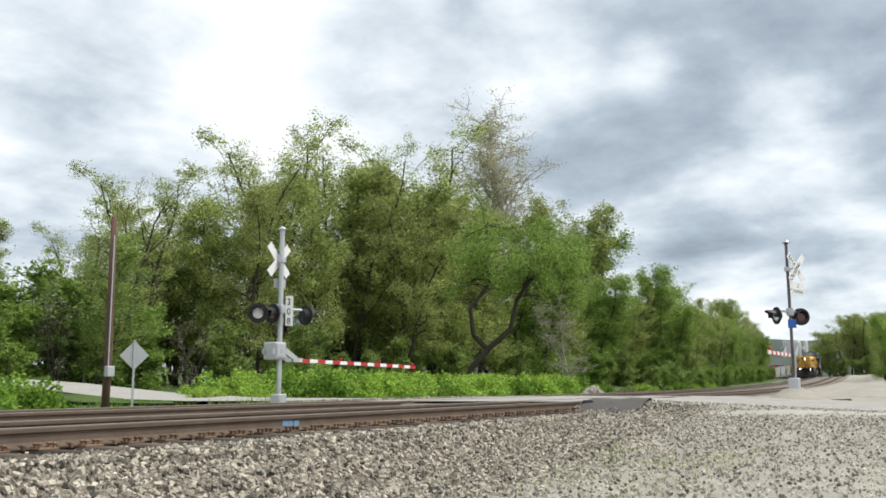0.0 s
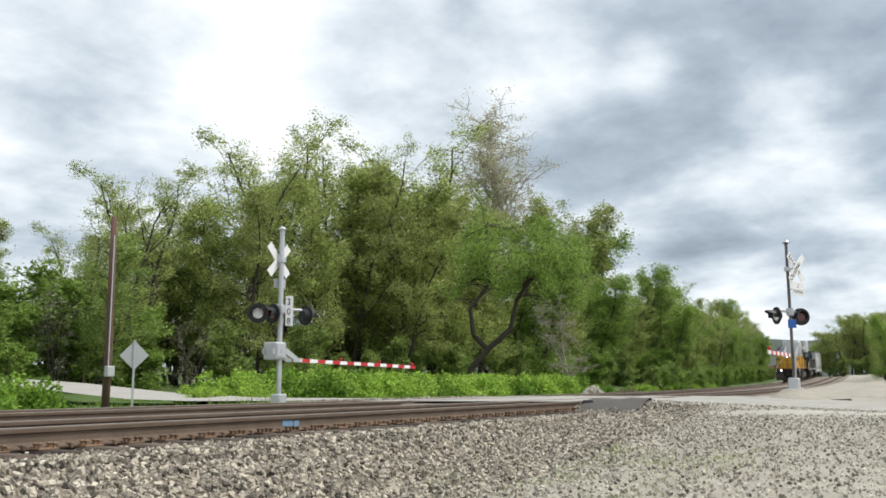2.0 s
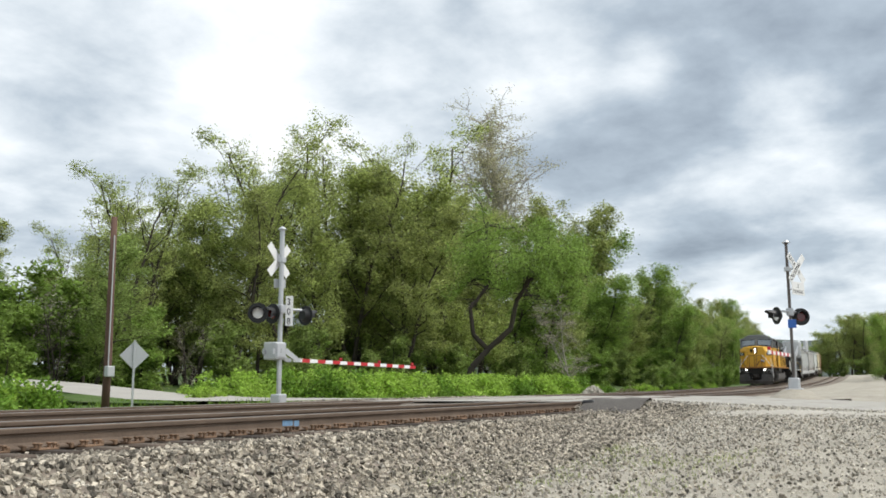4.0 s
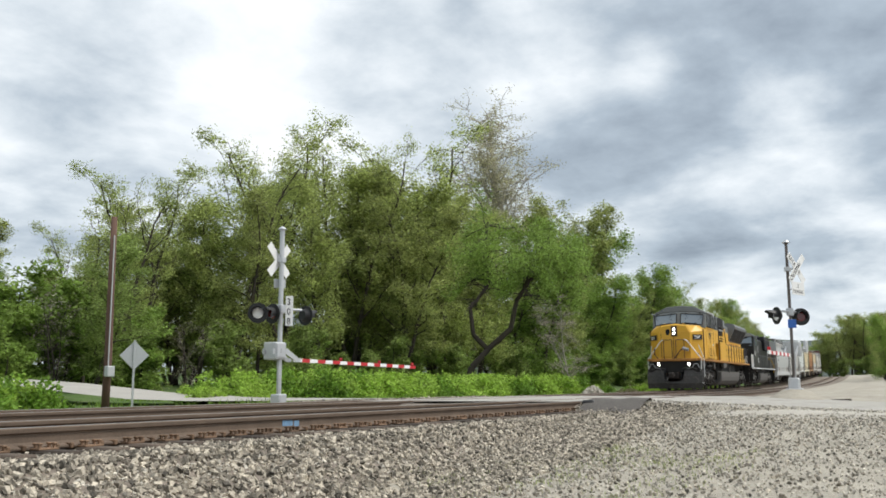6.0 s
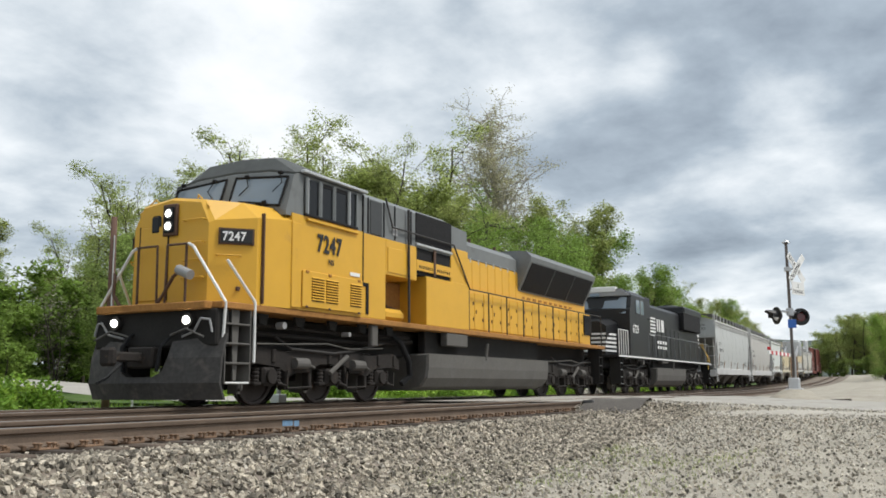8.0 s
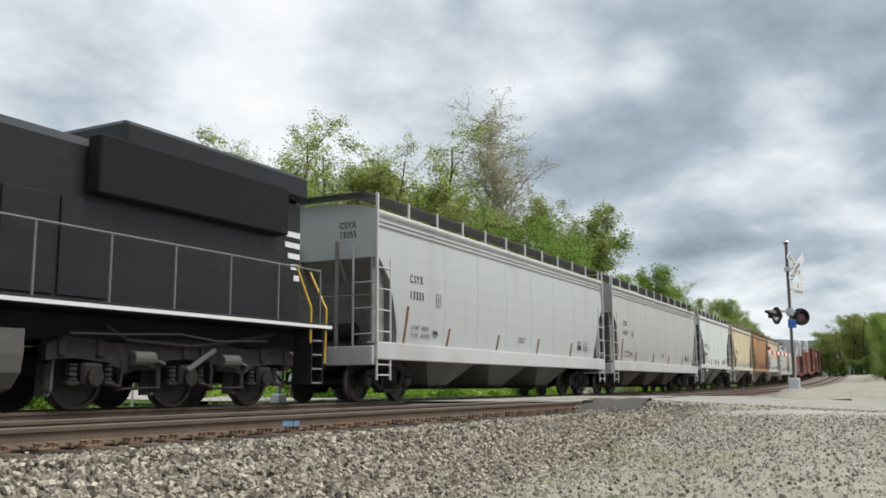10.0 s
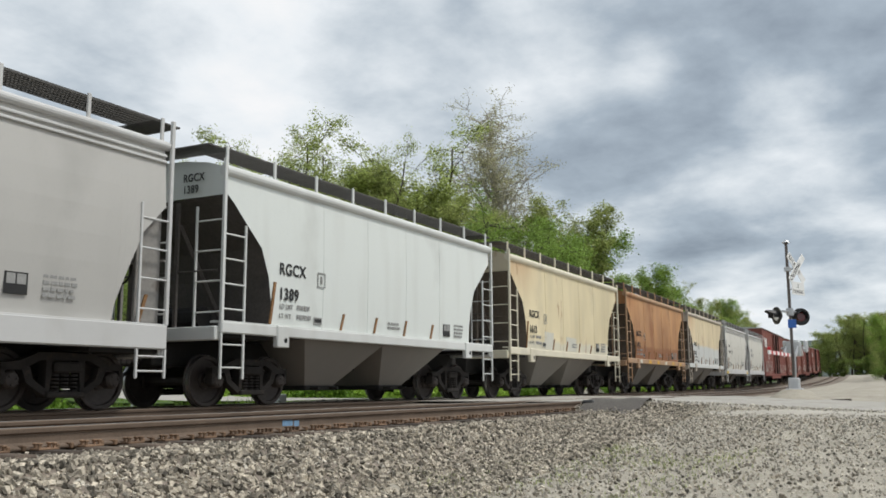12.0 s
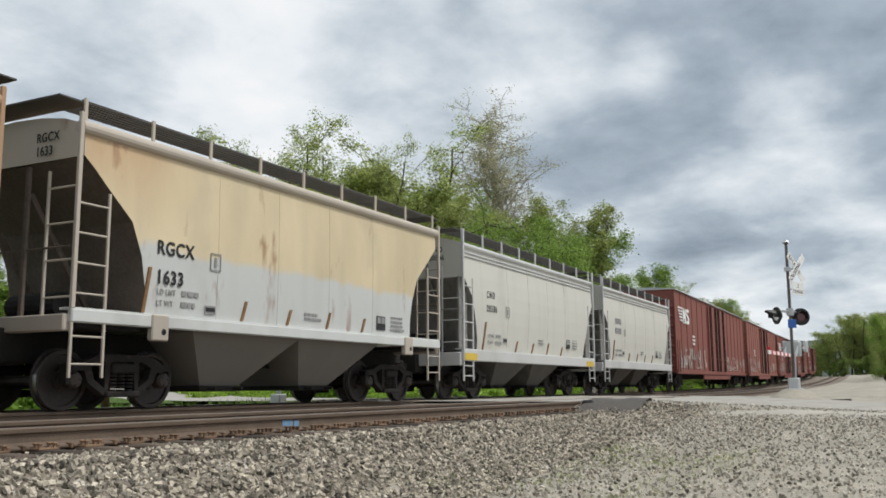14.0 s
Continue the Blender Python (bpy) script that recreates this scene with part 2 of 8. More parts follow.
def strip(name, ss, ls, zfun, mat, label, category, kind="structure", rough=0.0, plan=track_xy, ragged=0.0):
    """A sheet over the track's own coordinates."""
    m = Mesh()
    for i, s in enumerate(ss):
        for l in ls:
            edge = ragged * (i in (0, len(ss) - 1))
            sl = s + edge * (noise.noise((l * 0.9, i, 2)) + 0.6 * noise.noise((l * 2.7, i, 7)))
            x, y = plan(sl, l)
            z = zfun(s, l) - 0.15 * edge
            if rough:
                z += rough * (noise.noise((x * 1.7, y * 1.7, 0)) + 0.5 * noise.noise((x * 5, y * 5, 3)))
            m.v.append((x, y, z))
    n = len(ls)
    for i in range(len(ss) - 1):
        for j in range(n - 1):
            a = i * n + j
            m.f.append((a, a + n, a + n + 1, a + 1))
    ob = new(name, m.data(name, mat, True))
    return tagged(ob, label, category, "", kind)


def steps(a, b, d):
    n = max(1, round((b - a) / d))
    return [a + (b - a) * i / n for i in range(n + 1)]


S_ALL = steps(-60, -6, 3)[:-1] + steps(-6, 34, 0.5)[:-1] + steps(34, 120, 3)[:-1] + steps(120, 420, 15)
L_ALL = [-900, -400, -200, -120, -80, -60, -50, -42, -35, -30, -26, -23] + steps(-21, -11, 1.0)[:-1] + steps(-11, -5.5, 0.25) + [-4.5, -3, -1.5, 0, 1.5, 1.9, 2.2, 2.5, 2.8, 3.2, 3.6, 4, 5, 6, 7, 8, 10, 12, 14, 17, 20, 24, 28, 33, 40, 50, 65, 90, 140, 300, 900]


def far_z(s, l):
    return ground_z(s, l) if abs(l) < 60 else ground_z(s, 60 if l > 0 else -60)


M_GROUND = material("ground_sheet", (0.385, 0.352, 0.29), 0.95, var=0.36, fine=45, coarse=0.8, bump=0.5, depth=0.02, second=(0.255, 0.235, 0.185), stain=0.3)
ground = strip("ground", [-900, -300, -120] + S_ALL + [700, 1500], L_ALL, far_z, M_GROUND, "pale grey gravel lot with trodden dirt", "ground", rough=0.012, plan=plain_xy)
# green cover of the far side, laid just over the sheet
verge = strip("grass_verge", steps(-60, 30, 2)[:-1] + steps(30, 300, 8), [4.4, 5, 6, 7, 8, 10, 12, 14, 17, 20, 24, 28, 33, 40, 50, 65, 90],
              lambda s, l: ground_z(s, l) + 0.03, M_EARTH, "rough green grass beyond the tracks", "grass", rough=0.03, plan=plain_xy)
bed = strip("ballast_bed", steps(-30, 34, 0.5)[:-1] + steps(34, 330, 4), steps(NEAR - 2.5, NEAR - 1.7, 0.1) + [NEAR - 1.3, NEAR, NEAR + 1.3, -2.2, -1.3, 0, 1.3, 1.9, 2.5],
            lambda s, l: ground_z(s, l) + 0.012, M_BALLAST, "brown-grey crushed stone ballast bed", "ballast", rough=0.012)


def road_z(s, l):
    return ground_z(s, l) + 0.035


road = strip("road", steps(ROAD0, ROAD1, 0.6), [-60, -40, -30, -24, -20, -17, -14, -13, -12, -11.5, -11, -10.5, -10, -9.5, -9, -8.5, -8, -7.5, -7, NEAR - 1.75, NEAR - 0.95], road_z, M_ROAD, "pale worn asphalt road up to the crossing", "road", rough=0.03, ragged=0.45)
for _l0, _l1 in ((NEAR - 0.95 + 0.28, NEAR + 0.66), (NEAR + 0.85, -0.85), (-0.66, 0.66), (0.85, 4.2)):
    strip("crossing_surface", steps(ROAD0, ROAD1, 0.6), [_l0, (_l0 + _l1) / 2, _l1], lambda s, l: rail_z(s) - 0.012 - 0.04 * max(l - 1, 0), M_ROAD,
          "asphalt laid level between the rails", "road")


# pale gravel spilled along the road's edge, and a fan of asphalt by the rails
strip("gravel_spill", [ROAD0 - 1.25, ROAD0 - 1.1, ROAD0 - 0.8, ROAD0 - 0.45, ROAD0 - 0.2], steps(-22, NEAR - 2.6, 0.35), lambda s, l: ground_z(s, l) - 0.03 + (0.058 + 0.05 * math.sin(math.pi * (s - ROAD0 + 1.25) / 1.05)) * (1 - smooth(NEAR - 5.2, NEAR - 2.9, l)), material("pale_gravel_spill", (0.43, 0.40, 0.345), 0.95, var=0.2, fine=45, coarse=2, bump=0.4), "pale gravel spilled along the edge of the road", "gravel", rough=0.02, ragged=0.5)
# the fan's asphalt is coloured darker to stand in for the mound's shading
strip("asphalt_fan", [ROAD0 - 0.9, ROAD0 - 0.5, ROAD0 - 0.1, ROAD0 + 0.25, ROAD0 + 0.6], steps(NEAR - 2.3, NEAR - 0.97, 0.15), lambda s, l: ground_z(s, l) + 0.045 + 0.06 * smooth(ROAD0 - 1.0, ROAD0, s) * (1 - smooth(ROAD0 + 0.3, ROAD0 + 0.9, s)), material("shaded_asphalt_fan", (0.10, 0.09, 0.08), 0.9, var=0.3, fine=60, coarse=2, bump=0.4), "worn asphalt fan beside the rails, mound's shade put into its colour", "road", rough=0.02, ragged=0.35)


def lane_z(x, y):
    return -0.14 + 0.85 * smooth(19, 36, y) + 0.03 * max(y - 36, 0)


_m = Mesh()
LANE = [(25.5, 15.5, 4.5), (24.3, 18.5, 4.0), (23.0, 21.5, 2.5), (22.9, 25.0, 1.8), (23.6, 30.0, 1.6), (25.4, 36.0, 1.5), (29.0, 44.0, 1.8), (36.0, 53.0, 1.8)]
for _x, _y, _w in LANE:
    for _k in (-1, -0.5, 0, 0.5, 1):
        _m.v.append((_x + _w * _k, _y - 0.25 * _w * _k, lane_z(_x, _y) + 0.18 + 0.03 * (1 - _k * _k)))
for _i in range(len(LANE) - 1):
    for _j in range(4):
        _a = _i * 5 + _j
        _m.f.append((_a, _a + 1, _a + 6, _a + 5))
setting("lane", _m, material("pale_gravel_lane", (0.37, 0.35, 0.315), 0.95, var=0.15, fine=30, coarse=0.8, bump=0.3), "pale gravel lane curving up from the crossing", "road", True)

RAIL_PROFILE = [(-0.076, -0.186), (0.076, -0.186), (0.076, -0.172), (0.02, -0.155), (0.009, -0.13), (0.009, -0.06), (0.034, -0.045), (0.037, -0.012), (0.028, -0.002)]


def make_rail(lat, name, label):
    """A running rail: foot, web and head as one rusty section, with the bright running band on it."""
    ss = steps(-40, 40, 1.0)[:-1] + steps(40, 330, 5)
    prof = RAIL_PROFILE + [(-a, b) for a, b in reversed(RAIL_PROFILE[2:])]
    m, top = Mesh(), Mesh()
    rings, bands = [], []
    for s in ss:
        rings.append([(*track_xy(s, lat + a), rail_z(s) + b) for a, b in prof])
        bands.append([(*track_xy(s, lat + a), rail_z(s) + b) for a, b in ((-0.0275, -0.0015), (-0.022, 0.001), (0.022, 0.001), (0.0275, -0.0015))])
    m.loft(rings)
    top.loft(bands, close=False)
    ob = tagged(part(name, m, M_RAILSIDE, None, label), "", "rail", "rails of the two tracks", "structure")
    part("running_band", top, M_RAILTOP, ob, "bright worn rail head")
    return ob


for _lat in (NEAR - RAIL, NEAR + RAIL, -RAIL, RAIL):
    make_rail(_lat, "rail", "rusty steel rail with a bright worn head")


# ---- rolling stock: shared pieces ----
VEHICLES, WHEELS = [], []
M_WHEEL = material("wheel_steel", (0.06, 0.05, 0.045), 0.6, metal=0.5, var=0.3, fine=20, coarse=4, bump=0.1)
M_TREAD = material("bright_tread", (0.45, 0.44, 0.43), 0.3, metal=0.95, var=0.1, fine=30, coarse=3, bump=0.0)
M_FRAME = material("dirty_cast_steel", (0.024, 0.020, 0.0175), 0.85, metal=0.1, var=0.45, fine=25, coarse=4, bump=0.25, second=(0.075, 0.052, 0.036), stain=0.15)
M_UNDER = material("grimy_underframe", (0.018, 0.0165, 0.015), 0.9, var=0.35, fine=20, coarse=2, bump=0.2)
M_GRATE = material("galvanised_grating", (0.10, 0.096, 0.09), 0.8, metal=0.3, var=0.3, fine=70, coarse=3, bump=0.5)
M_BLACK = material("black_lettering", (0.02, 0.02, 0.02), 0.6, var=0.3, fine=40, coarse=3, bump=0.0)
M_WHITEINK = material("white_lettering", (0.78, 0.78, 0.76), 0.6, var=0.12, fine=40, coarse=3, bump=0.0)
M_GREYINK = material("faded_lettering", (0.28, 0.28, 0.27), 0.7, var=0.3, fine=40, coarse=3, bump=0.0)
M_GRILLE = material("shadowed_hole", (0.01, 0.01, 0.01), 0.95, var=0.2, bump=0.0)
M_RUST = material("rust_brown", (0.25, 0.135, 0.06), 0.9, var=0.4, fine=25, coarse=4, bump=0.2)
DATA = {}


def lathe(profile, n=28):
    """A profile of (radius, y) turned about the y axis."""
    m = Mesh()
    rings = [[(r * math.cos(6.28319 * i / n), y, r * math.sin(6.28319 * i / n)) for i in range(n)] for r, y in profile]
    return m.loft(rings)


def wheelset_data(r):
    key = "wheelset%.3f" % r
    if key not in DATA:
        m = Mesh()
        for sg in (-1, 1):
            pr = [(0.09, 0.60), (0.13, 0.62), (0.13, 0.66), (r - 0.09, 0.70), (r - 0.06, 0.675), (r + 0.025, 0.68), (r + 0.025, 0.705), (r, 0.715),
                  (r - 0.003, 0.80), (r - 0.02, 0.81), (r - 0.07, 0.805), (r - 0.085, 0.765), (0.15, 0.735), (0.14, 0.79), (0.09, 0.79)]
            w = lathe([(a, b * sg) for a, b in pr])
            m.add(w.v, w.f)
            b = lathe([(0.06, 0.9 * sg), (0.13, 0.92 * sg), (0.13, 1.06 * sg), (0.10, 1.10 * sg), (0.02, 1.11 * sg)], 14)
            m.add(b.v, b.f)
            for k in range(3):
                a = 2.0944 * k
                m.cyl((0.07 * math.cos(a), 1.09 * sg, 0.07 * math.sin(a)), (0.07 * math.cos(a), 1.125 * sg, 0.07 * math.sin(a)), 0.017, n=6)
        m.cyl((0, -0.95, 0), (0, 0.95, 0), 0.08, n=12)
        me = m.data("wheelset", M_WHEEL, False)
        fix_normals(me)
        tms = []
        for sg in (-1, 1):
            t = lathe([(r + 0.0015, 0.722 * sg), (r + 0.0005, 0.795 * sg)], 28)
            t.f = t.f[:-2]
            tms.append(t.data("tread", M_TREAD, True))
        DATA[key] = (me, tms)
    return DATA[key]


def add_wheelset(car, x, r):
    me, tm = wheelset_data(r)
    w = part("wheelset", me, None, car, "steel wheels on their axle")
    w.matrix_basis = pose(x, 0, r)
    for d in tm:
        part("tread", d, None, w, "bright worn tread")
    WHEELS.append((w, 0.0, x, r))
    return w


def side_frame_data():
    if "side_frame" not in DATA:
        m = Mesh()
        y0, y1 = -0.08, 0.08
        m.prism([(-1.06, 0.60), (-0.72, 0.60), (-0.42, 0.74), (0.42, 0.74), (0.72, 0.60), (1.06, 0.60), (1.06, 0.69), (0.78, 0.72), (0.45, 0.85), (-0.45, 0.85), (-0.78, 0.72), (-1.06, 0.69)], 1, y0, y1)
        for sg in (-1, 1):
            m.prism([(sg * 0.74, 0.62), (sg * 0.66, 0.42), (sg * 0.30, 0.20), (sg * 0.30, 0.31), (sg * 0.55, 0.47), (sg * 0.60, 0.64)], 1, y0, y1)
            m.prism([(sg * 1.06, 0.66), (sg * 1.06, 0.40), (sg * 1.01, 0.40), (sg * 0.99, 0.62)], 1, y0, y1)
            m.prism([(sg * 0.34, 0.75), (sg * 0.22, 0.75), (sg * 0.27, 0.28), (sg * 0.34, 0.28)], 1, y0, y1)
        m.box(-0.34, 0.34, -0.14, 0.14, 0.20, 0.29, 0.02)
        for i in range(3):
            x = -0.16 + 0.16 * i
            for k in range(5):
                m.cyl((x, -0.04, 0.29 + 0.055 * k), (x, -0.04, 0.32 + 0.055 * k), 0.07, n=10)
        m.box(-0.24, 0.24, -0.16, 0.12, 0.56, 0.72, 0.03)
        me = m.data("side_frame", M_FRAME)
        fix_normals(me)
        b = Mesh().box(-0.2, 0.2, -0.95, 0.95, 0.52, 0.78, 0.03)
        for sg in (-1, 1):
            b.box(sg * 0.48 - 0.04, sg * 0.48 + 0.04, -0.8, 0.8, 0.33, 0.43, 0.02)
            for q in (-1, 1):
                b.box(sg * 0.44 - 0.04, sg * 0.44 + 0.04, q * 0.75 - 0.06, q * 0.75 + 0.06, 0.28, 0.60, 0.02)
        bd = b.data("bolster", M_FRAME)
        fix_normals(bd)
        DATA["side_frame"] = (me, bd)
    return DATA["side_frame"]


def add_truck(car, x, base=1.78, r=0.457):
    sf, bo = side_frame_data()
    t = part("truck", bo, None, car, "grimy cast steel bolster and brake beams")
    t.matrix_basis = pose(x, 0, 0)
    for sg in (-1, 1):
        f = part("side_frame", sf, None, t, "cast steel truck side with coil springs")
        f.matrix_basis = pose(0, sg * 1.0, 0)
    for d in (-base / 2, base / 2):
        add_wheelset(car, x + d, r)


def lettering(car, txt, x, y, z, size, mat, side=-1, squeeze=1.0, name="lettering", turn=None, bold=0.0, gap=1.1):
    """Raised paint letters; side -1 faces the near side. x is the text's left edge as it is read."""
    cu = bpy.data.curves.new(name, "FONT")
    cu.body, cu.size, cu.extrude, cu.space_character, cu.offset = txt, size, 0.002, gap, bold
    ob = bpy.data.objects.new(name, cu)
    scene.collection.objects.link(ob)
    dg = bpy.context.evaluated_depsgraph_get()
    me = bpy.data.meshes.new_from_object(ob.evaluated_get(dg))
    bpy.data.objects.remove(ob)
    bpy.data.curves.remove(cu)
    me.materials.clear()
    me.materials.append(mat)
    me.transform(Matrix.Diagonal((squeeze, 1, 1, 1)))
    m = turn if turn is not None else (pose(0, 0, 0, 90, 0, 0) if side < 0 else pose(0, 0, 0, 90, 0, 180))
    return part(name, me, mat, car, "", pose(x, y, z) @ m)


def print_bars(car, x, y, z, w, rows, pitch, mat=None, seed=1, name="stencil_block"):
    """Small stencilled print, too small to read."""
    rnd = random.Random(seed)
    m = Mesh()
    for i in range(rows):
        a = x
        zz = z - i * pitch
        while a < x + w * rnd.uniform(0.75, 1):
            d = rnd.uniform(0.05, 0.13)
            m.box(a, a + d, y - 0.003, y + 0.003, zz, zz + pitch * 0.55, 0.0)
            a += d + 0.025
    return part(name, m, mat or M_GREYINK, car, kind="stuff")


def coupler(car, x, sg):
    """Knuckle coupler with its shank; sg -1 at the front."""
    m = Mesh().box(min(x, x - sg * 0.75), max(x, x - sg * 0.75), -0.08, 0.08, 0.78, 0.95, 0.03)
    m.box(x - 0.16, x + 0.02, -0.16, 0.14, 0.70, 1.02, 0.05)
    m.box(x - sg * 0.75 - 0.12, x - sg * 0.75 + 0.12, -0.3, 0.3, 0.68, 1.05, 0.03)
    part("coupler", m, M_FRAME, car, "grimy knuckle coupler")
    part("brake_hose", Mesh().tube([(x - sg * 0.5, 0.3, 0.75), (x - sg * 0.2, 0.32, 0.5), (x + sg * 0.05, 0.25, 0.42)], 0.028, 8), M_BLACK, car)


def ladder(car, x0, x1, y, z0, z1, rungs, mat, across=False, name="ladder", step=None):
    """Two flat stiles and round rungs; across: it stands on the end instead of the side."""
    m = Mesh()

    def q(a, z):
        return (y, a, z) if across else (a, y, z)
    for a in (x0, x1):
        p, s = q(a, z0), q(a, z1)
        m.box(p[0] - 0.022, p[0] + 0.022, p[1] - 0.02, p[1] + 0.02, z0, z1, 0.006)
    for i in range(rungs):
        z = z0 + (z1 - z0) * (i + 0.5) / rungs
        m.cyl(q(x0, z), q(x1, z), 0.017, n=6)
    return part(name, m, mat, car)


def hopper_material(name, base, top=None, split=2.6, rust=0.0, rough=0.6, dirt=(0.32, 0.29, 0.24), tilt=0.0):
    """Weathered car paint: streaks run down the sides; an optional rusted or yellowed upper zone with a ragged edge."""
    m = bpy.data.materials.new(name)
    m.use_nodes = True
    nt = m.node_tree
    N, L = nt.nodes.new, nt.links.new
    b = nt.nodes["Principled BSDF"]
    tc = N("ShaderNodeTexCoord")

    def nz(scale, sx, sz, detail=5.0):
        mp, n = N("ShaderNodeMapping"), N("ShaderNodeTexNoise")
        mp.inputs["Scale"].default_value = (sx, 1, sz)
        L(tc.outputs["Object"], mp.inputs[0])
        n.inputs["Scale"].default_value, n.inputs["Detail"].default_value = scale, detail
        L(mp.outputs[0], n.inputs["Vector"])
        return n.outputs["Fac"]

    def rng(v, lo, hi, a=0.0, c=1.0):
        n = N("ShaderNodeMapRange")
        for i, x in enumerate((lo, hi, a, c)):
            n.inputs[i + 1].default_value = x
        L(v, n.inputs[0])
        return n.outputs[0]

    def mix(a, c, f):
        n = N("ShaderNodeMix")
        n.data_type = "RGBA"
        for k, v in (("A", a), ("B", c)):
            if isinstance(v, tuple):
                n.inputs[k].default_value = (*v, 1)
            else:
                L(v, n.inputs[k])
        if isinstance(f, float):
            n.inputs["Factor"].default_value = f
        else:
            L(f, n.inputs["Factor"])
        return n.outputs["Result"]

    def mth(op, a, c):
        n = N("ShaderNodeMath")
        n.operation = op
        for i, v in enumerate((a, c)):
            if isinstance(v, float):
                n.inputs[i].default_value = v
            else:
                L(v, n.inputs[i])
        return n.outputs[0]

    streak, blotch, grain = nz(1.3, 1.2, 0.2, 2.0), nz(0.55, 1.0, 0.8), nz(24.0, 1.0, 0.8, 3.0)
    col = base
    sep = N("ShaderNodeSeparateXYZ")
    L(tc.outputs["Object"], sep.inputs[0])
    if top:
        edge = mth("ADD", mth("ADD", sep.outputs[2], mth("MULTIPLY", sep.outputs[0], tilt)), mth("MULTIPLY", mth("SUBTRACT", blotch, 0.5), 0.5))
        edge = mth("ADD", edge, mth("MULTIPLY", mth("SUBTRACT", streak, 0.5), 0.35))
        patch = mix(top, tuple(min(1, c * 1.22 + 0.03) for c in top), rng(nz(0.6, 0.9, 0.4), 0.35, 0.65))
        col = mix(base, patch, mth("MULTIPLY", rng(edge, split - 0.05, split + 0.07), rng(sep.outputs[0], 0.735, 0.76, 0.25, 1.0)))
    col = mix(col, dirt, rng(streak, 0.50, 0.80, 0.0, 0.20))
    col = mix(col, tuple(c * 0.55 for c in dirt), rng(blotch, 0.56, 0.75, 0.0, 0.3))
    if rust > 0.5:
        # broad dark rust, heavier in tall drifts
        col = mix(col, (0.19, 0.075, 0.03), rng(nz(0.42, 0.9, 0.6, 8.0), 0.46, 0.72, 0.0, 0.75))
        col = mix(col, (0.24, 0.10, 0.045), rng(nz(1.0, 1.0, 0.4, 3.0), 0.5, 0.75, 0.0, 0.5))
    if rust:
        # rust bleeding down from the top corners
        cor = mth("MULTIPLY", rng(sep.outputs[2], 2.7, 4.1), mth("MULTIPLY", rng(sep.outputs[0], 3.6, 1.0), rng(sep.outputs[0], 0.735, 0.76)))
        col = mix(col, (0.42, 0.19, 0.07), mth("MULTIPLY", cor, rng(nz(1.6, 1.0, 0.4), 0.3, 0.7, 0.2, 0.75)))
        r = mth("MULTIPLY", nz(1.1, 1.2, 0.45), rng(nz(6.0, 1.0, 0.3), 0.2, 0.8, 0.6, 1.25))
        col = mix(col, (0.24, 0.085, 0.025), rng(r, 0.66 - 0.3 * rust, 0.85 - 0.2 * rust, 0.0, 0.85))
    col = mix(col, (0.12, 0.11, 0.10), rng(grain, 0.55, 0.85, 0.0, 0.06))
    L(col, b.inputs["Base Color"])
    b.inputs["Roughness"].default_value = rough
    bp = N("ShaderNodeBump")
    bp.inputs["Strength"].default_value, bp.inputs["Distance"].default_value = 0.05, 0.02
    L(streak, bp.inputs["Height"])
    L(bp.outputs[0], b.inputs["Normal"])
    return m


# hopper end colours: dirty grey, darkened to stand in for shade under the slope
E_GREY = material("shaded_grey_end", (0.235, 0.225, 0.21), 0.85, var=0.2, fine=15, coarse=1.5, bump=0.1, second=(0.14, 0.12, 0.10), stain=0.2)
M_ENDSHADE = material("shaded_dark_end", (0.085, 0.075, 0.068), 0.9, var=0.3, fine=20, coarse=2, bump=0.2)


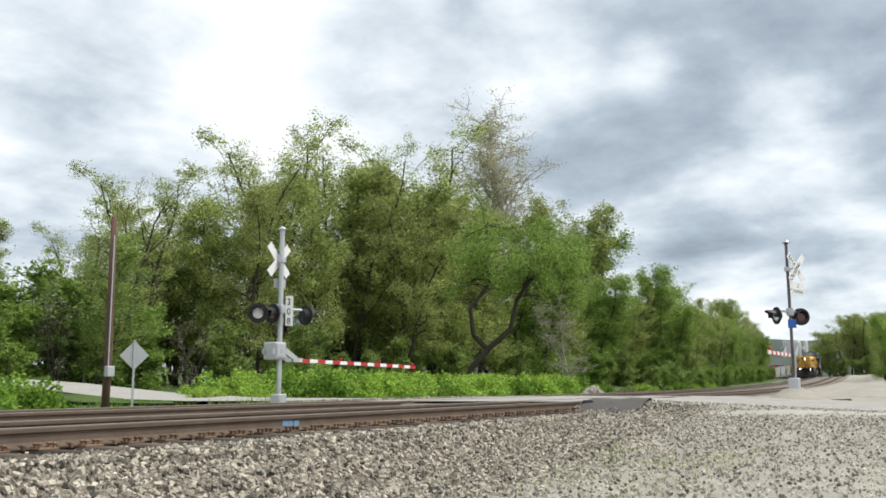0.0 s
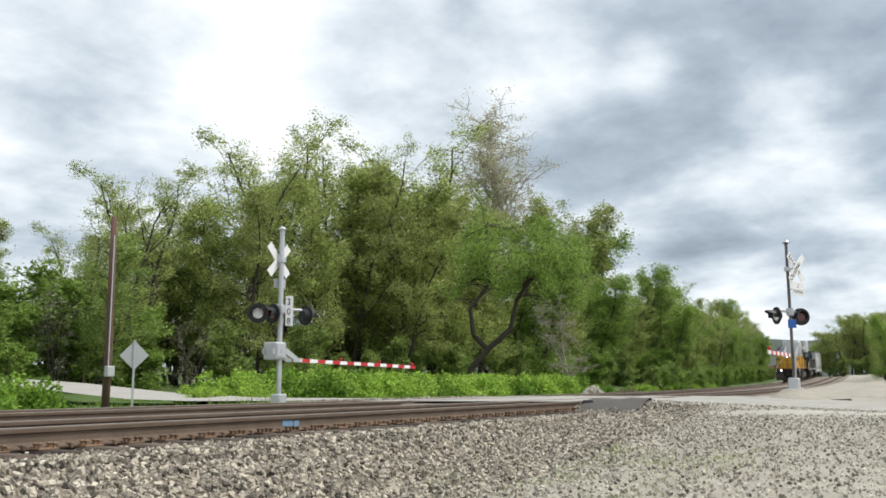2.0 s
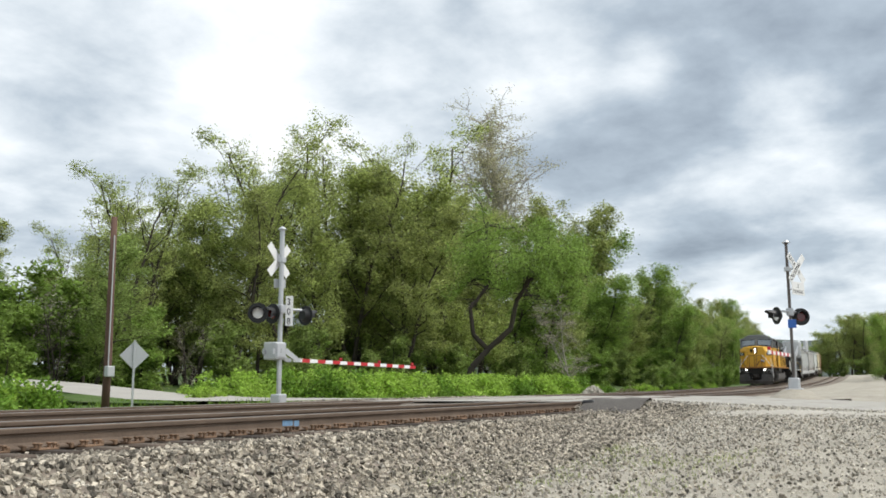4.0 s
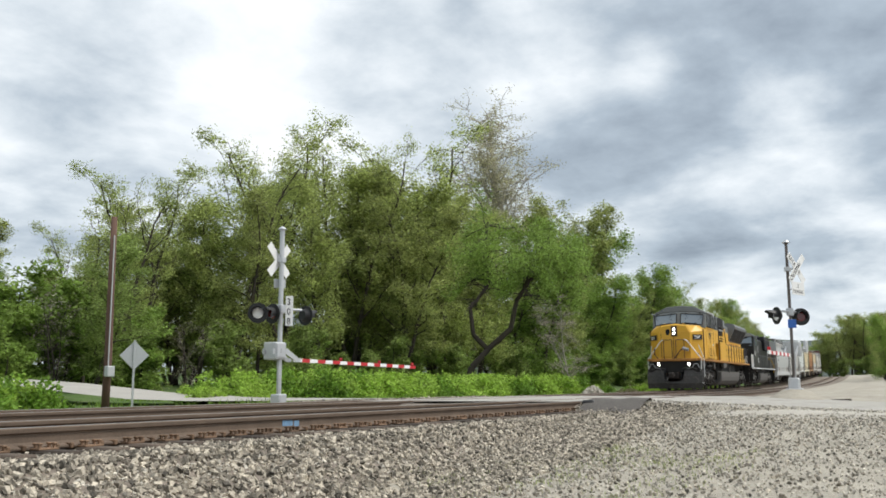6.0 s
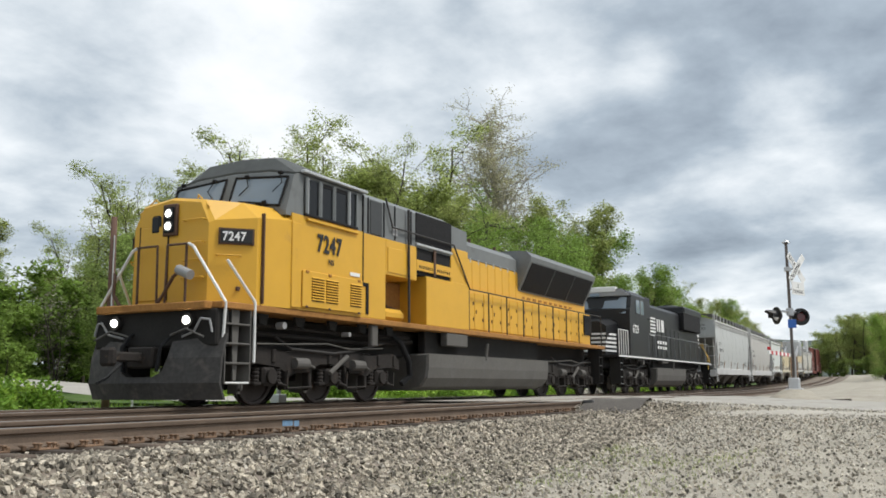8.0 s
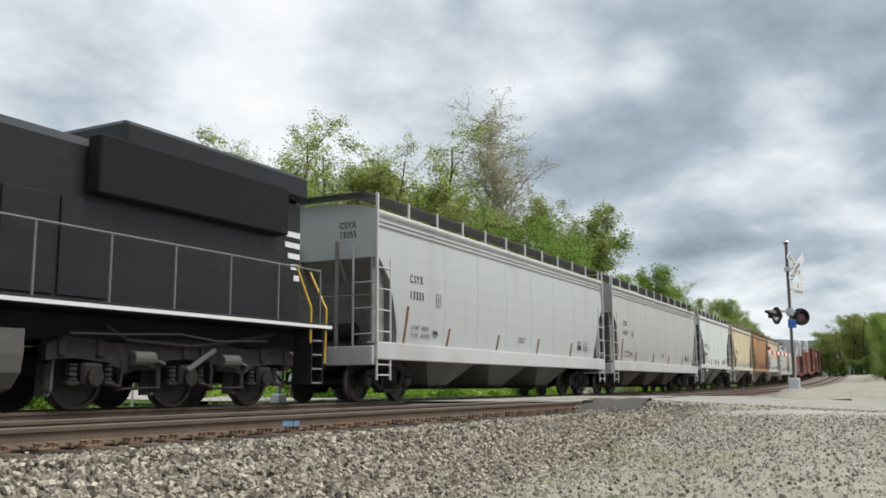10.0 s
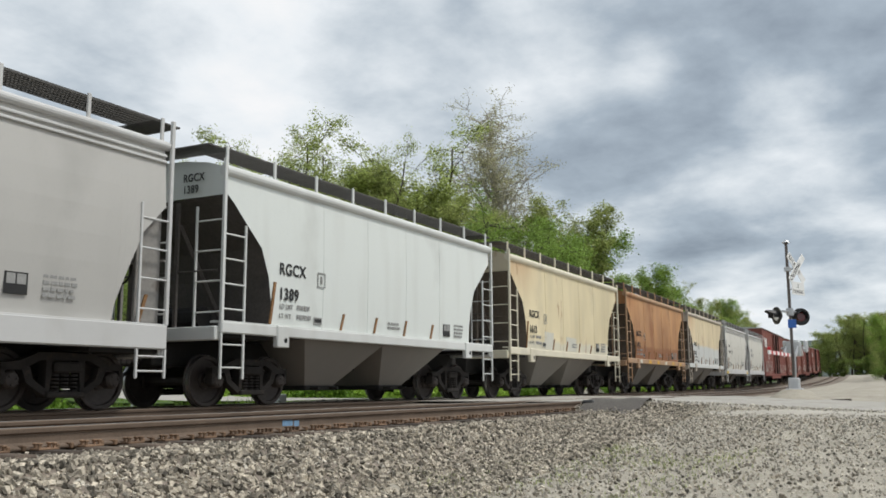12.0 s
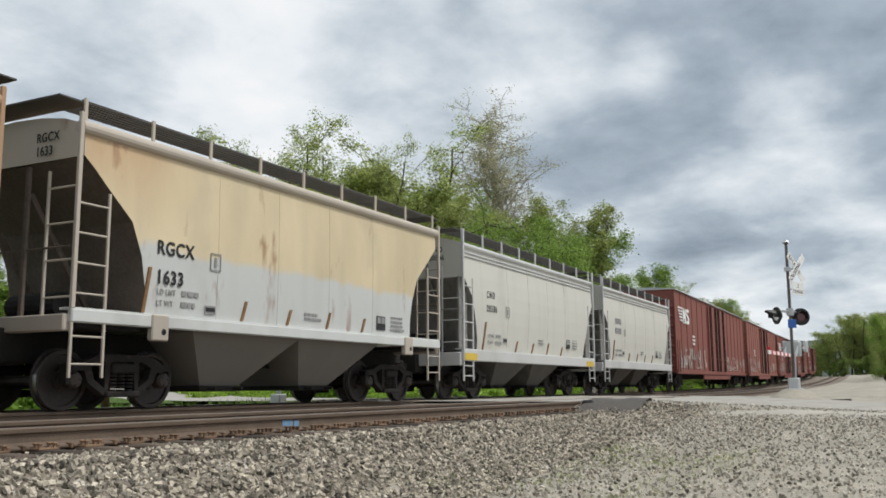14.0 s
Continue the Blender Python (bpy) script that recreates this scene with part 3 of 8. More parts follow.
def hopper(label, u0, ln, paint, trim, bays, round_side, mark, number, ink=M_BLACK, end_mat=None, truck_x=2.1, top_z=4.12, sill=(1.26, 1.46), seed=1, jacks=True, group="covered hopper cars", sill_paint=None):
    """A covered hopper car: body with sloping ends, hoppers below, sills, ladders, roof walks, trucks."""
    car = thing("hopper_car", label, "freight car", None, group)
    VEHICLES.append((car, u0, ln))
    rnd = random.Random(seed)
    bul = 0.10 if round_side else 0.03

    def prof(z):
        k = (z - 1.4) / (top_z - 1.4)
        return 1.50 + bul * math.sin(math.pi * min(max(k * 0.9 + 0.05, 0), 1)) + (0.0 if round_side else 0.05)
    e0, zb = 0.72, sill[1] + 0.02 if round_side else 1.38
    cut = [(e0 + 0.02, 3.70), (e0 + 0.22, 3.54), (e0 + 0.50, 3.28), (e0 + 0.98, 2.86), (e0 + 1.2, 2.35), (e0 + 1.29, 1.9), (e0 + 1.3, 1.42)]
    if round_side:
        cut = [(e0, 3.2), (e0 + 0.45, 2.74), (e0 + 0.62, 2.35), (e0 + 0.78, 1.95), (e0 + 0.9, 1.6), (e0 + 0.93, zb)]
    st = cut + [(ln * k / 8, zb) for k in range(2, 7)] + [(ln - x, z) for x, z in reversed(cut)]
    body, under = Mesh(), Mesh()
    rings, bots = [], []
    for x, zl in st:
        side = [zl + (top_z - zl) * i / 7 for i in range(8)]
        half = [(prof(z), z) for z in side] + [(1.42, top_z + 0.10), (1.1, top_z + 0.20), (0.6, top_z + 0.27), (0.0, top_z + 0.30)]
        ring = [(x, -y, z) for y, z in half] + [(x, y, z) for y, z in reversed(half[:-1])]
        rings.append(ring)
        bots.append([(x, -prof(zl) + 0.004, zl), (x, -0.4, zl - 0.02), (x, 0.4, zl - 0.02), (x, prof(zl) - 0.004, zl)])
    n = len(rings[0])
    body.loft(rings, close=False)
    body.f += [tuple(range(n)), tuple((len(rings) - 1) * n + i for i in range(n))[::-1]]
    part("body", body, paint, car, shade=False)
    under.loft(bots, close=False)
    # slope sheets take a darker colour than the body, shade included
    part("slope_sheet", under, end_mat or E_GREY if round_side else end_mat or M_ENDSHADE, car, "dirty sloping end and floor sheets, shade put into their colour")
    # welded seams and ribs on the sides
    for sg in (-1, 1):
        y = sg * (prof(2.7) - 0.02)
        for k in range(1, 7 if ln > 15 else 5):
            x = 2.0 + (ln - 4.0) * k / (7 if ln > 15 else 5)
            m = Mesh()
            m.loft([[(x - 0.012, sg * (prof(z) - 0.01), z), (x - 0.012, sg * (prof(z) + 0.006), z), (x + 0.012, sg * (prof(z) + 0.006), z), (x + 0.012, sg * (prof(z) - 0.01), z)] for z in (1.44, 2.1, 2.8, 3.5, top_z - 0.1)])
            part("weld_seam", m, paint, car)
        # top chord
        m = Mesh()
        m.cyl((e0 - 0.05, sg * 1.535, top_z + 0.0), (ln - e0 + 0.05, sg * 1.535, top_z + 0.0), 0.075 if round_side else 0.105, n=14)
        if round_side:
            for dz in (-0.20, -0.30):
                m.box(e0, ln - e0, sg * 1.55 - 0.035, sg * 1.55 + 0.035, top_z + dz, top_z + dz + 0.05, 0.012)
        part("top_chord", m, trim, car)
        # side sill
        m = Mesh().box(0.62, ln - 0.62, sg * 1.58 - 0.05, sg * 1.58 + 0.05, sill[0], sill[1], 0.02)
        m.box(0.62, ln - 0.62, min(sg * 1.36, sg * 1.62), max(sg * 1.36, sg * 1.62), sill[1] - 0.02, sill[1] + 0.015, 0.005)
        part("side_sill", m, sill_paint or trim, car)
        if jacks:
            for x in (truck_x + 0.28, ln - truck_x - 0.02):
                part("jacking_pad", Mesh().box(x - 0.26, x + 0.1, sg * 1.60 - 0.06, sg * 1.60 + 0.06, sill[0] - 0.2, sill[1] + 0.01, 0.02), trim, car)
                part("pad_hole", Mesh().cyl((x - 0.02, sg * 1.655, sill[0] - 0.06), (x - 0.02, sg * 1.664, sill[0] - 0.06), 0.05, n=12), M_GRILLE, car)
        # rusty stake brackets low on the side
        marks = [(1.98, 0.80)] + [(4.3 + 1.3 * k, 0.34) for k in range(4)] if ln < 15 else [(1.95, 0.95)] + [(4.15 + 3.1 * k, 0.46) for k in range(5)]
        for x, h in marks:
            z0, z1 = sill[1] + 0.03, sill[1] + 0.03 + h * rnd.uniform(0.85, 1.05)
            m = Mesh()
            m.loft([[(x + d * 0.11 - 0.03, sg * (prof(z) + 0.005), z), (x + d * 0.11 + 0.03, sg * (prof(z) + 0.005), z),
                     (x + d * 0.11 + 0.03, sg * (prof(z) + 0.03), z), (x + d * 0.11 - 0.03, sg * (prof(z) + 0.03), z)] for d, z in ((0.0, z0), (0.5, (z0 + z1) / 2), (1.0, z1))])
            part("stake_bracket", m, M_RUST, car, "rusty slanted bracket")
        # ladders at the corners and stirrups below
        for xa, xb in ((0.64, 1.22), (ln - 1.22, ln - 0.64)):
            ladder(car, xa, xb, sg * 1.60, sill[1], 3.2, 4, trim)
            xo = xa if xa < 2 else xb
            ladder(car, xa, xb, sg * 1.60, 0.48, sill[0], 2, trim, name="stirrup")
            part("corner_post", Mesh().box(xo - 0.035, xo + 0.035, sg * 1.60 - 0.03, sg * 1.60 + 0.03, sill[1], top_z + (0.42 if round_side else 0.2), 0.008), trim, car)
        # roof walk
        m = Mesh()
        for yy in (0.86, 0.96, 1.06, 1.16, 1.26, 1.36, 1.45):
            m.box(0.75, ln - 0.75, sg * yy - 0.012, sg * yy + 0.012, top_z + 0.40, top_z + 0.44, 0.003)
        for i in range(int((ln - 1.5) / 0.065)):
            x = 0.78 + 0.065 * i
            m.box(x, x + 0.024, min(sg * 0.86, sg * 1.46), max(sg * 0.86, sg * 1.46), top_z + 0.425, top_z + 0.44, 0.0)
        part("roof_walk", m, M_GRATE, car, "grey steel grating walkway")
        npost = 8 if ln < 15 else 11
        for i in range(npost + 1):
            x = 0.78 + (ln - 1.56) * i / npost
            part("walk_post", Mesh().box(x - 0.03, x + 0.03, sg * 1.5 - 0.02, sg * 1.5 + 0.02, top_z + 0.03, top_z + 0.46, 0.006), trim, car)
    # ends: cross walk, end ladder, end sill, slope braces, centre sill
    for x, sg in ((0.62, -1), (ln - 0.62, 1)):
        part("cross_walk", Mesh().box(x - 0.28, x + 0.28, -1.46, 1.46, top_z + 0.39, top_z + 0.42, 0.006), M_GRATE, car)
        part("end_sill", Mesh().box(x - 0.08, x + 0.08, -1.55, 1.55, sill[0] - 0.12, sill[1] - 0.08, 0.02), trim, car)
        ladder(car, -1.58, -0.98, x - sg * 0.02, sill[1] - 0.1, 3.5, 4, trim, across=True)
        m = Mesh().tube([(x, -1.5, 2.35), (x, 1.5, 2.35)], 0.018)
        for yy in (-0.55, 0.55):
            m.box(x - 0.03, x + 0.03, yy - 0.04, yy + 0.04, sill[0], 3.6, 0.01)
            m.tube([(x - sg * 0.05, yy, 3.2), (x - sg * 1.35, yy, 1.35)], 0.05, 6)
        part("end_brace", m, E_GREY if round_side else end_mat or M_ENDSHADE, car)
        if round_side:
            part("end_post", Mesh().box(min(x - sg * 0.05, x - sg * 0.55), max(x - sg * 0.05, x - sg * 0.55), -1.46, -1.40, sill[1], 3.25, 0.01), E_GREY, car, "grey corner post plate")
        part("end_platform", Mesh().box(min(x, x - sg * 1.4), max(x, x - sg * 1.4), -1.5, 1.5, sill[0] - 0.06, sill[0] + 0.02, 0.01), M_UNDER, car)
        if sg > 0:
            m = Mesh()
            for i in range(20):
                a, c = 6.28319 * i / 20, 6.28319 * (i + 1) / 20
                m.cyl((x, -0.5 + 0.28 * math.cos(a), 2.3 + 0.28 * math.sin(a)), (x, -0.5 + 0.28 * math.cos(c), 2.3 + 0.28 * math.sin(c)), 0.018, n=5)
            m.tube([(x, -0.78, 2.3), (x, -0.22, 2.3)], 0.014).tube([(x, -0.5, 2.02), (x, -0.5, 2.58)], 0.014)
            part("brake_wheel", m, M_FRAME, car)
        part("air_tank", Mesh().cyl((x - sg * 0.7, -0.6, 1.6), (x - sg * 0.7, 0.5, 1.6), 0.2, n=14), M_UNDER, car)
    part("centre_sill", Mesh().box(0.35, ln - 0.35, -0.33, 0.33, 0.72, 1.22, 0.02), M_UNDER, car)
    # roof hatches
    for i in range(4 if ln < 15 else 6):
        k = 4 if ln < 15 else 6
        x = 1.6 + (ln - 3.2) * (i + 0.5) / k
        part("roof_hatch", Mesh().box(x - 0.75, x + 0.75, -0.4, 0.4, top_z + 0.28, top_z + 0.4, 0.04), trim, car)
    # hopper bays
    pitch = (ln - 2 * (truck_x + 1.15)) / bays
    for i in range(bays):
        c = truck_x + 1.15 + pitch * (i + 0.5)
        m = Mesh()
        hw = pitch * 0.5
        m.loft([[(c - hw, -1.46, 1.40), (c + hw, -1.46, 1.40), (c + hw, 1.46, 1.40), (c - hw, 1.46, 1.40)],
                [(c - hw, -1.44, 1.25), (c + hw, -1.44, 1.25), (c + hw, 1.44, 1.25), (c - hw, 1.44, 1.25)],
                [(c - 0.5, -0.75, 0.36), (c + 0.5, -0.75, 0.36), (c + 0.5, 0.75, 0.36), (c - 0.5, 0.75, 0.36)]])
        b = part("hopper_bay", m, M_HBOT2 if round_side else M_HBOT, car, "streaked grey hopper bottom")
        part("outlet_gate", Mesh().box(c - 0.56, c + 0.56, -0.8, 0.8, 0.27, 0.37, 0.015).cyl((c - 0.35, -1.0, 0.32), (c - 0.35, 1.0, 0.32), 0.03, n=8).cyl((c + 0.35, -1.0, 0.32), (c + 0.35, 1.0, 0.32), 0.03, n=8), M_UNDER, b)
    for x in (truck_x, ln - truck_x):
        add_truck(car, x)
    coupler(car, 0.06, -1)
    coupler(car, ln - 0.06, 1)
    # lettering on the near side and end
    y = -(prof(2.4) + 0.012)
    for word, z in ((mark, 2.76 if round_side else 2.44), (number, 2.38 if round_side else 1.97)):
        if word and round_side:
            lettering(car, word, 2.13, y, z, 0.265, ink, squeeze=0.72, bold=0.005, gap=1.55)
        elif word:
            lettering(car, word, 2.22, y, z, 0.31, ink, squeeze=0.92, bold=0.007)
        else:
            print_bars(car, 2.2, y, z, 0.8, 1, 0.4, ink, seed)
    for word, z in ((mark, 3.90 if round_side else 4.0), (number, 3.68 if round_side else 3.79)):
        if word:
            lettering(car, word, e0 - 0.008, -0.55, z, 0.2, ink, turn=pose(0, 0, 0, 90, 0, -90), squeeze=0.85, bold=0.003)
    for word, z in (("LD LMT", 1.80), ("LT WT", 1.62)):
        dz = -0.12 if round_side else 0.0
        lettering(car, word, 2.26, -(prof(z) + 0.012), z + dz, 0.125, M_GREYINK, squeeze=0.9, bold=0.002)
        print_bars(car, 2.80, -(prof(z) + 0.012), z + dz + 0.01, 0.42, 1, 0.15, seed=seed + int(z * 100))
    part("notice_plate", Mesh().box(3.36, 3.62, -(prof(1.6) + 0.018), -(prof(1.6) + 0.01), 1.56, 1.70, 0.0), M_GREYINK, car, "small framed notice")
    part("notice_text", Mesh().box(3.38, 3.60, -(prof(1.6) + 0.022), -(prof(1.6) + 0.018), 1.60, 1.67, 0.0), M_BLACK, car)
    print_bars(car, ln - 2.9, -(prof(1.7) + 0.012), 1.85, 0.55, 4, 0.09, seed=seed + 5)
    print_bars(car, ln * 0.5, -(prof(1.7) + 0.012), 1.72, 0.5, 2, 0.09, seed=seed + 9)
    m = Mesh().box(ln - 3.5, ln - 3.14, -(prof(1.7) + 0.016), -(prof(1.7) + 0.01), 1.58, 1.88, 0.0)
    pl = part("data_panel", m, M_BLACK, car, "black data panel")
    part("panel_frame", Mesh().box(ln - 3.47, ln - 3.335, -(prof(1.7) + 0.02), -(prof(1.7) + 0.017), 1.72, 1.86, 0).box(ln - 3.31, ln - 3.17, -(prof(1.7) + 0.02), -(prof(1.7) + 0.017), 1.72, 1.86, 0), M_GREYINK, pl)
    m = Mesh()
    x0, z0 = 3.45, 2.3
    yy = -(prof(2.45) + 0.014)
    for a in ((0, 0.26, 0, 0.02), (0, 0.26, 0.28, 0.3), (0, 0.02, 0, 0.3), (0.24, 0.26, 0, 0.3), (0.1, 0.16, 0.07, 0.23)):
        m.box(x0 + a[0], x0 + a[1], yy - 0.003, yy + 0.003, z0 + a[2], z0 + a[3], 0)
    part("maker_mark", m, M_GREYINK, car)
    return car


def scrawl(car, x0, x1, y, z0, z1, mats, seed, count=10, d=0.02):
    """Faded spray paint: looped strokes, no letters."""
    rnd = random.Random(seed)
    for mt in mats:
        m = Mesh()
        for _ in range(count):
            x, z = rnd.uniform(x0, x1), rnd.uniform(z0, z1)
            a, w, h = rnd.uniform(0, 6), rnd.uniform(0.08, 0.25), rnd.uniform(0.1, (z1 - z0) * 0.5)
            pts = [(x + w * math.cos(a + t * 0.6) + 0.05 * t, y, min(max(z + h * math.sin(a + t * 0.6), z0), z1)) for t in range(6)]
            for p, q in zip(pts, pts[1:]):
                m.add([(p[0] - d, y, p[2]), (p[0] + d, y, p[2]), (q[0] + d, y, q[2]), (q[0] - d, y, q[2])], [(0, 1, 2, 3)])
        part("spray_paint", m, mt, car, "faded spray paint scrawl", kind="stuff")


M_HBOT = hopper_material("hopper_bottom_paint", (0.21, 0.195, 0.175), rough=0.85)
# darker bottom colour for the round-sided cars
M_HBOT2 = hopper_material("dark_bottom_paint", (0.085, 0.077, 0.068), rough=0.85)
P_GREY = hopper_material("pale_grey_car_paint", (0.465, 0.48, 0.47), rough=0.55)
P_GREY2 = hopper_material("worn_grey_car_paint", (0.445, 0.435, 0.41), rough=0.62, dirt=(0.26, 0.25, 0.23))
P_WHITE = hopper_material("white_car_paint", (0.66, 0.69, 0.66), rough=0.5)
P_CREAM = hopper_material("yellowed_car_paint", (0.60, 0.565, 0.45), (0.565, 0.485, 0.31), 1.75, rust=0.14, tilt=0.0)
P_ORANGE = hopper_material("rusted_car_paint", (0.29, 0.115, 0.04), (0.42, 0.215, 0.082), 2.0, rust=0.58)
P_TWO = hopper_material("half_yellowed_car_paint", (0.55, 0.56, 0.54), (0.555, 0.46, 0.295), 2.58, rust=0.2, tilt=0.02)
P_SAND = hopper_material("sand_grey_car_paint", (0.56, 0.545, 0.49), rough=0.6)
T_GREY = hopper_material("grey_trim_paint", (0.52, 0.52, 0.51), rough=0.6)
T_WHITE = hopper_material("white_trim_paint", (0.60, 0.61, 0.59), rough=0.5)
T_TAN = hopper_material("dusty_tan_trim_paint", (0.47, 0.415, 0.345), rough=0.6)
T_CREAM = hopper_material("cream_trim_paint", (0.66, 0.61, 0.48), rough=0.55)
T_RUST = hopper_material("rusted_trim_paint", (0.40, 0.25, 0.145), rust=0.4)
# brown-grey for the two-bay cars' ends, with their shade mixed in
E_BROWN = material("shaded_brown_end", (0.13, 0.105, 0.085), 0.9, var=0.3, fine=15, coarse=1.5, bump=0.1)
SPRAY_B = material("blue_spray", (0.24, 0.29, 0.38), 0.8, var=0.2, bump=0.0)
SPRAY_G = material("grey_spray", (0.27, 0.26, 0.25), 0.8, var=0.2, bump=0.0)
SPRAY_P = material("pale_spray", (0.55, 0.5, 0.45), 0.8, var=0.25, bump=0.0)

hopper("pale grey covered hopper car with brown bracket rust", 43.5, 17.7, P_GREY, T_GREY, 3, True, "CSYX", "13355", truck_x=2.05, sill=(0.93, 1.31), jacks=False, seed=3, top_z=4.21)
_c = hopper("worn grey covered hopper car with faded spray paint", 61.2, 17.7, P_GREY2, T_GREY, 3, True, "CSYX", "12517", truck_x=2.05, sill=(0.93, 1.31), jacks=False, seed=4, top_z=4.21)
scrawl(_c, 3.4, 5.4, -1.612, 1.36, 1.85, (SPRAY_B, SPRAY_G), 8, 9, 0.014)
scrawl(_c, 5.4, 12.5, -1.612, 1.36, 2.0, (SPRAY_G,), 9, 16, 0.010)
hopper("clean white covered hopper car with two bays", 78.9, 12.37, P_WHITE, T_WHITE, 2, False, "RGCX", "1389", seed=5)
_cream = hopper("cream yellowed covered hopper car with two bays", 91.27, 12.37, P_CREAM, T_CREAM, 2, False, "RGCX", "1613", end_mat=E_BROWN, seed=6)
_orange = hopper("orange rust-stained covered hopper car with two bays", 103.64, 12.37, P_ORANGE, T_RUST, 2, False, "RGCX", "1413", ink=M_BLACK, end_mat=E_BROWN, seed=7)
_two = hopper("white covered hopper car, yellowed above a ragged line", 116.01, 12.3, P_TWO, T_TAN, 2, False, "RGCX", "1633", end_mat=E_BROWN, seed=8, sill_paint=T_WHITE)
_c = hopper("sand grey covered hopper car with yellow corner marks", 128.4, 12.2, P_SAND, T_GREY, 2, True, "CNO", "20586", truck_x=2.1, sill=(1.0, 1.3), jacks=False, seed=9, top_z=4.05)
for _x in (0.65, 10.6):
    part("corner_mark", Mesh().box(_x, _x + 0.75, -1.638, -1.628, 1.02, 1.2, 0.002), material("safety_yellow", (0.6, 0.42, 0.06), 0.7, bump=0), _c, "yellow painted sill corner")
hopper("sand grey covered hopper car, dusty and plain", 140.6, 12.4, P_SAND, T_GREY, 2, True, "", "", truck_x=2.1, sill=(1.0, 1.3), jacks=False, seed=10, top_z=4.05, ink=M_GREYINK)

# repainted patches, reflectors and a faint scrawl
M_PATCH = material("fresh_pale_patch", (0.555, 0.54, 0.47), 0.6, var=0.08, fine=8, coarse=1.2, bump=0.0)
for _x0, _x1, _z0, _z1 in ((3.55, 4.36, 1.50, 2.06), (5.62, 6.62, 1.50, 1.98)):
    part("repainted_patch", Mesh().loft([[(_x0, -1.555, _z0), (_x1, -1.555, _z0), (_x1, -1.562, _z0), (_x0, -1.562, _z0)], [(_x0, -1.560, _z1), (_x1, -1.560, _z1 - 0.03), (_x1, -1.577, _z1 - 0.03), (_x0, -1.577, _z1)]]), M_PATCH, _cream, "paler repainted patch")
M_REFY, M_REFW = material("yellow_reflector", (0.62, 0.36, 0.03), 0.5, var=0.1, bump=0.0), material("white_reflector", (0.6, 0.58, 0.5), 0.5, var=0.1, bump=0.0)
for _i in range(6):
    part("reflector", Mesh().box(2.55 + 1.55 * _i, 2.95 + 1.55 * _i, -1.636, -1.629, 1.29, 1.43, 0.002), M_REFW if _i % 3 == 0 else M_REFY, _orange, "pale reflector" if _i % 3 == 0 else "yellow reflector")
scrawl(_orange, 3.2, 4.2, -1.60, 1.75, 2.1, (SPRAY_G,), 15, 4, 0.012)
scrawl(_orange, 7.4, 8.8, -1.60, 1.55, 2.0, (SPRAY_G,), 16, 6, 0.016)


# ---- tall box cars ----
P_BROWN = hopper_material("oxide_red_paint", (0.21, 0.062, 0.045), rough=0.7, dirt=(0.09, 0.05, 0.04))
P_BROWN2 = hopper_material("faded_oxide_red_paint", (0.25, 0.085, 0.062), rough=0.7, dirt=(0.11, 0.06, 0.05))


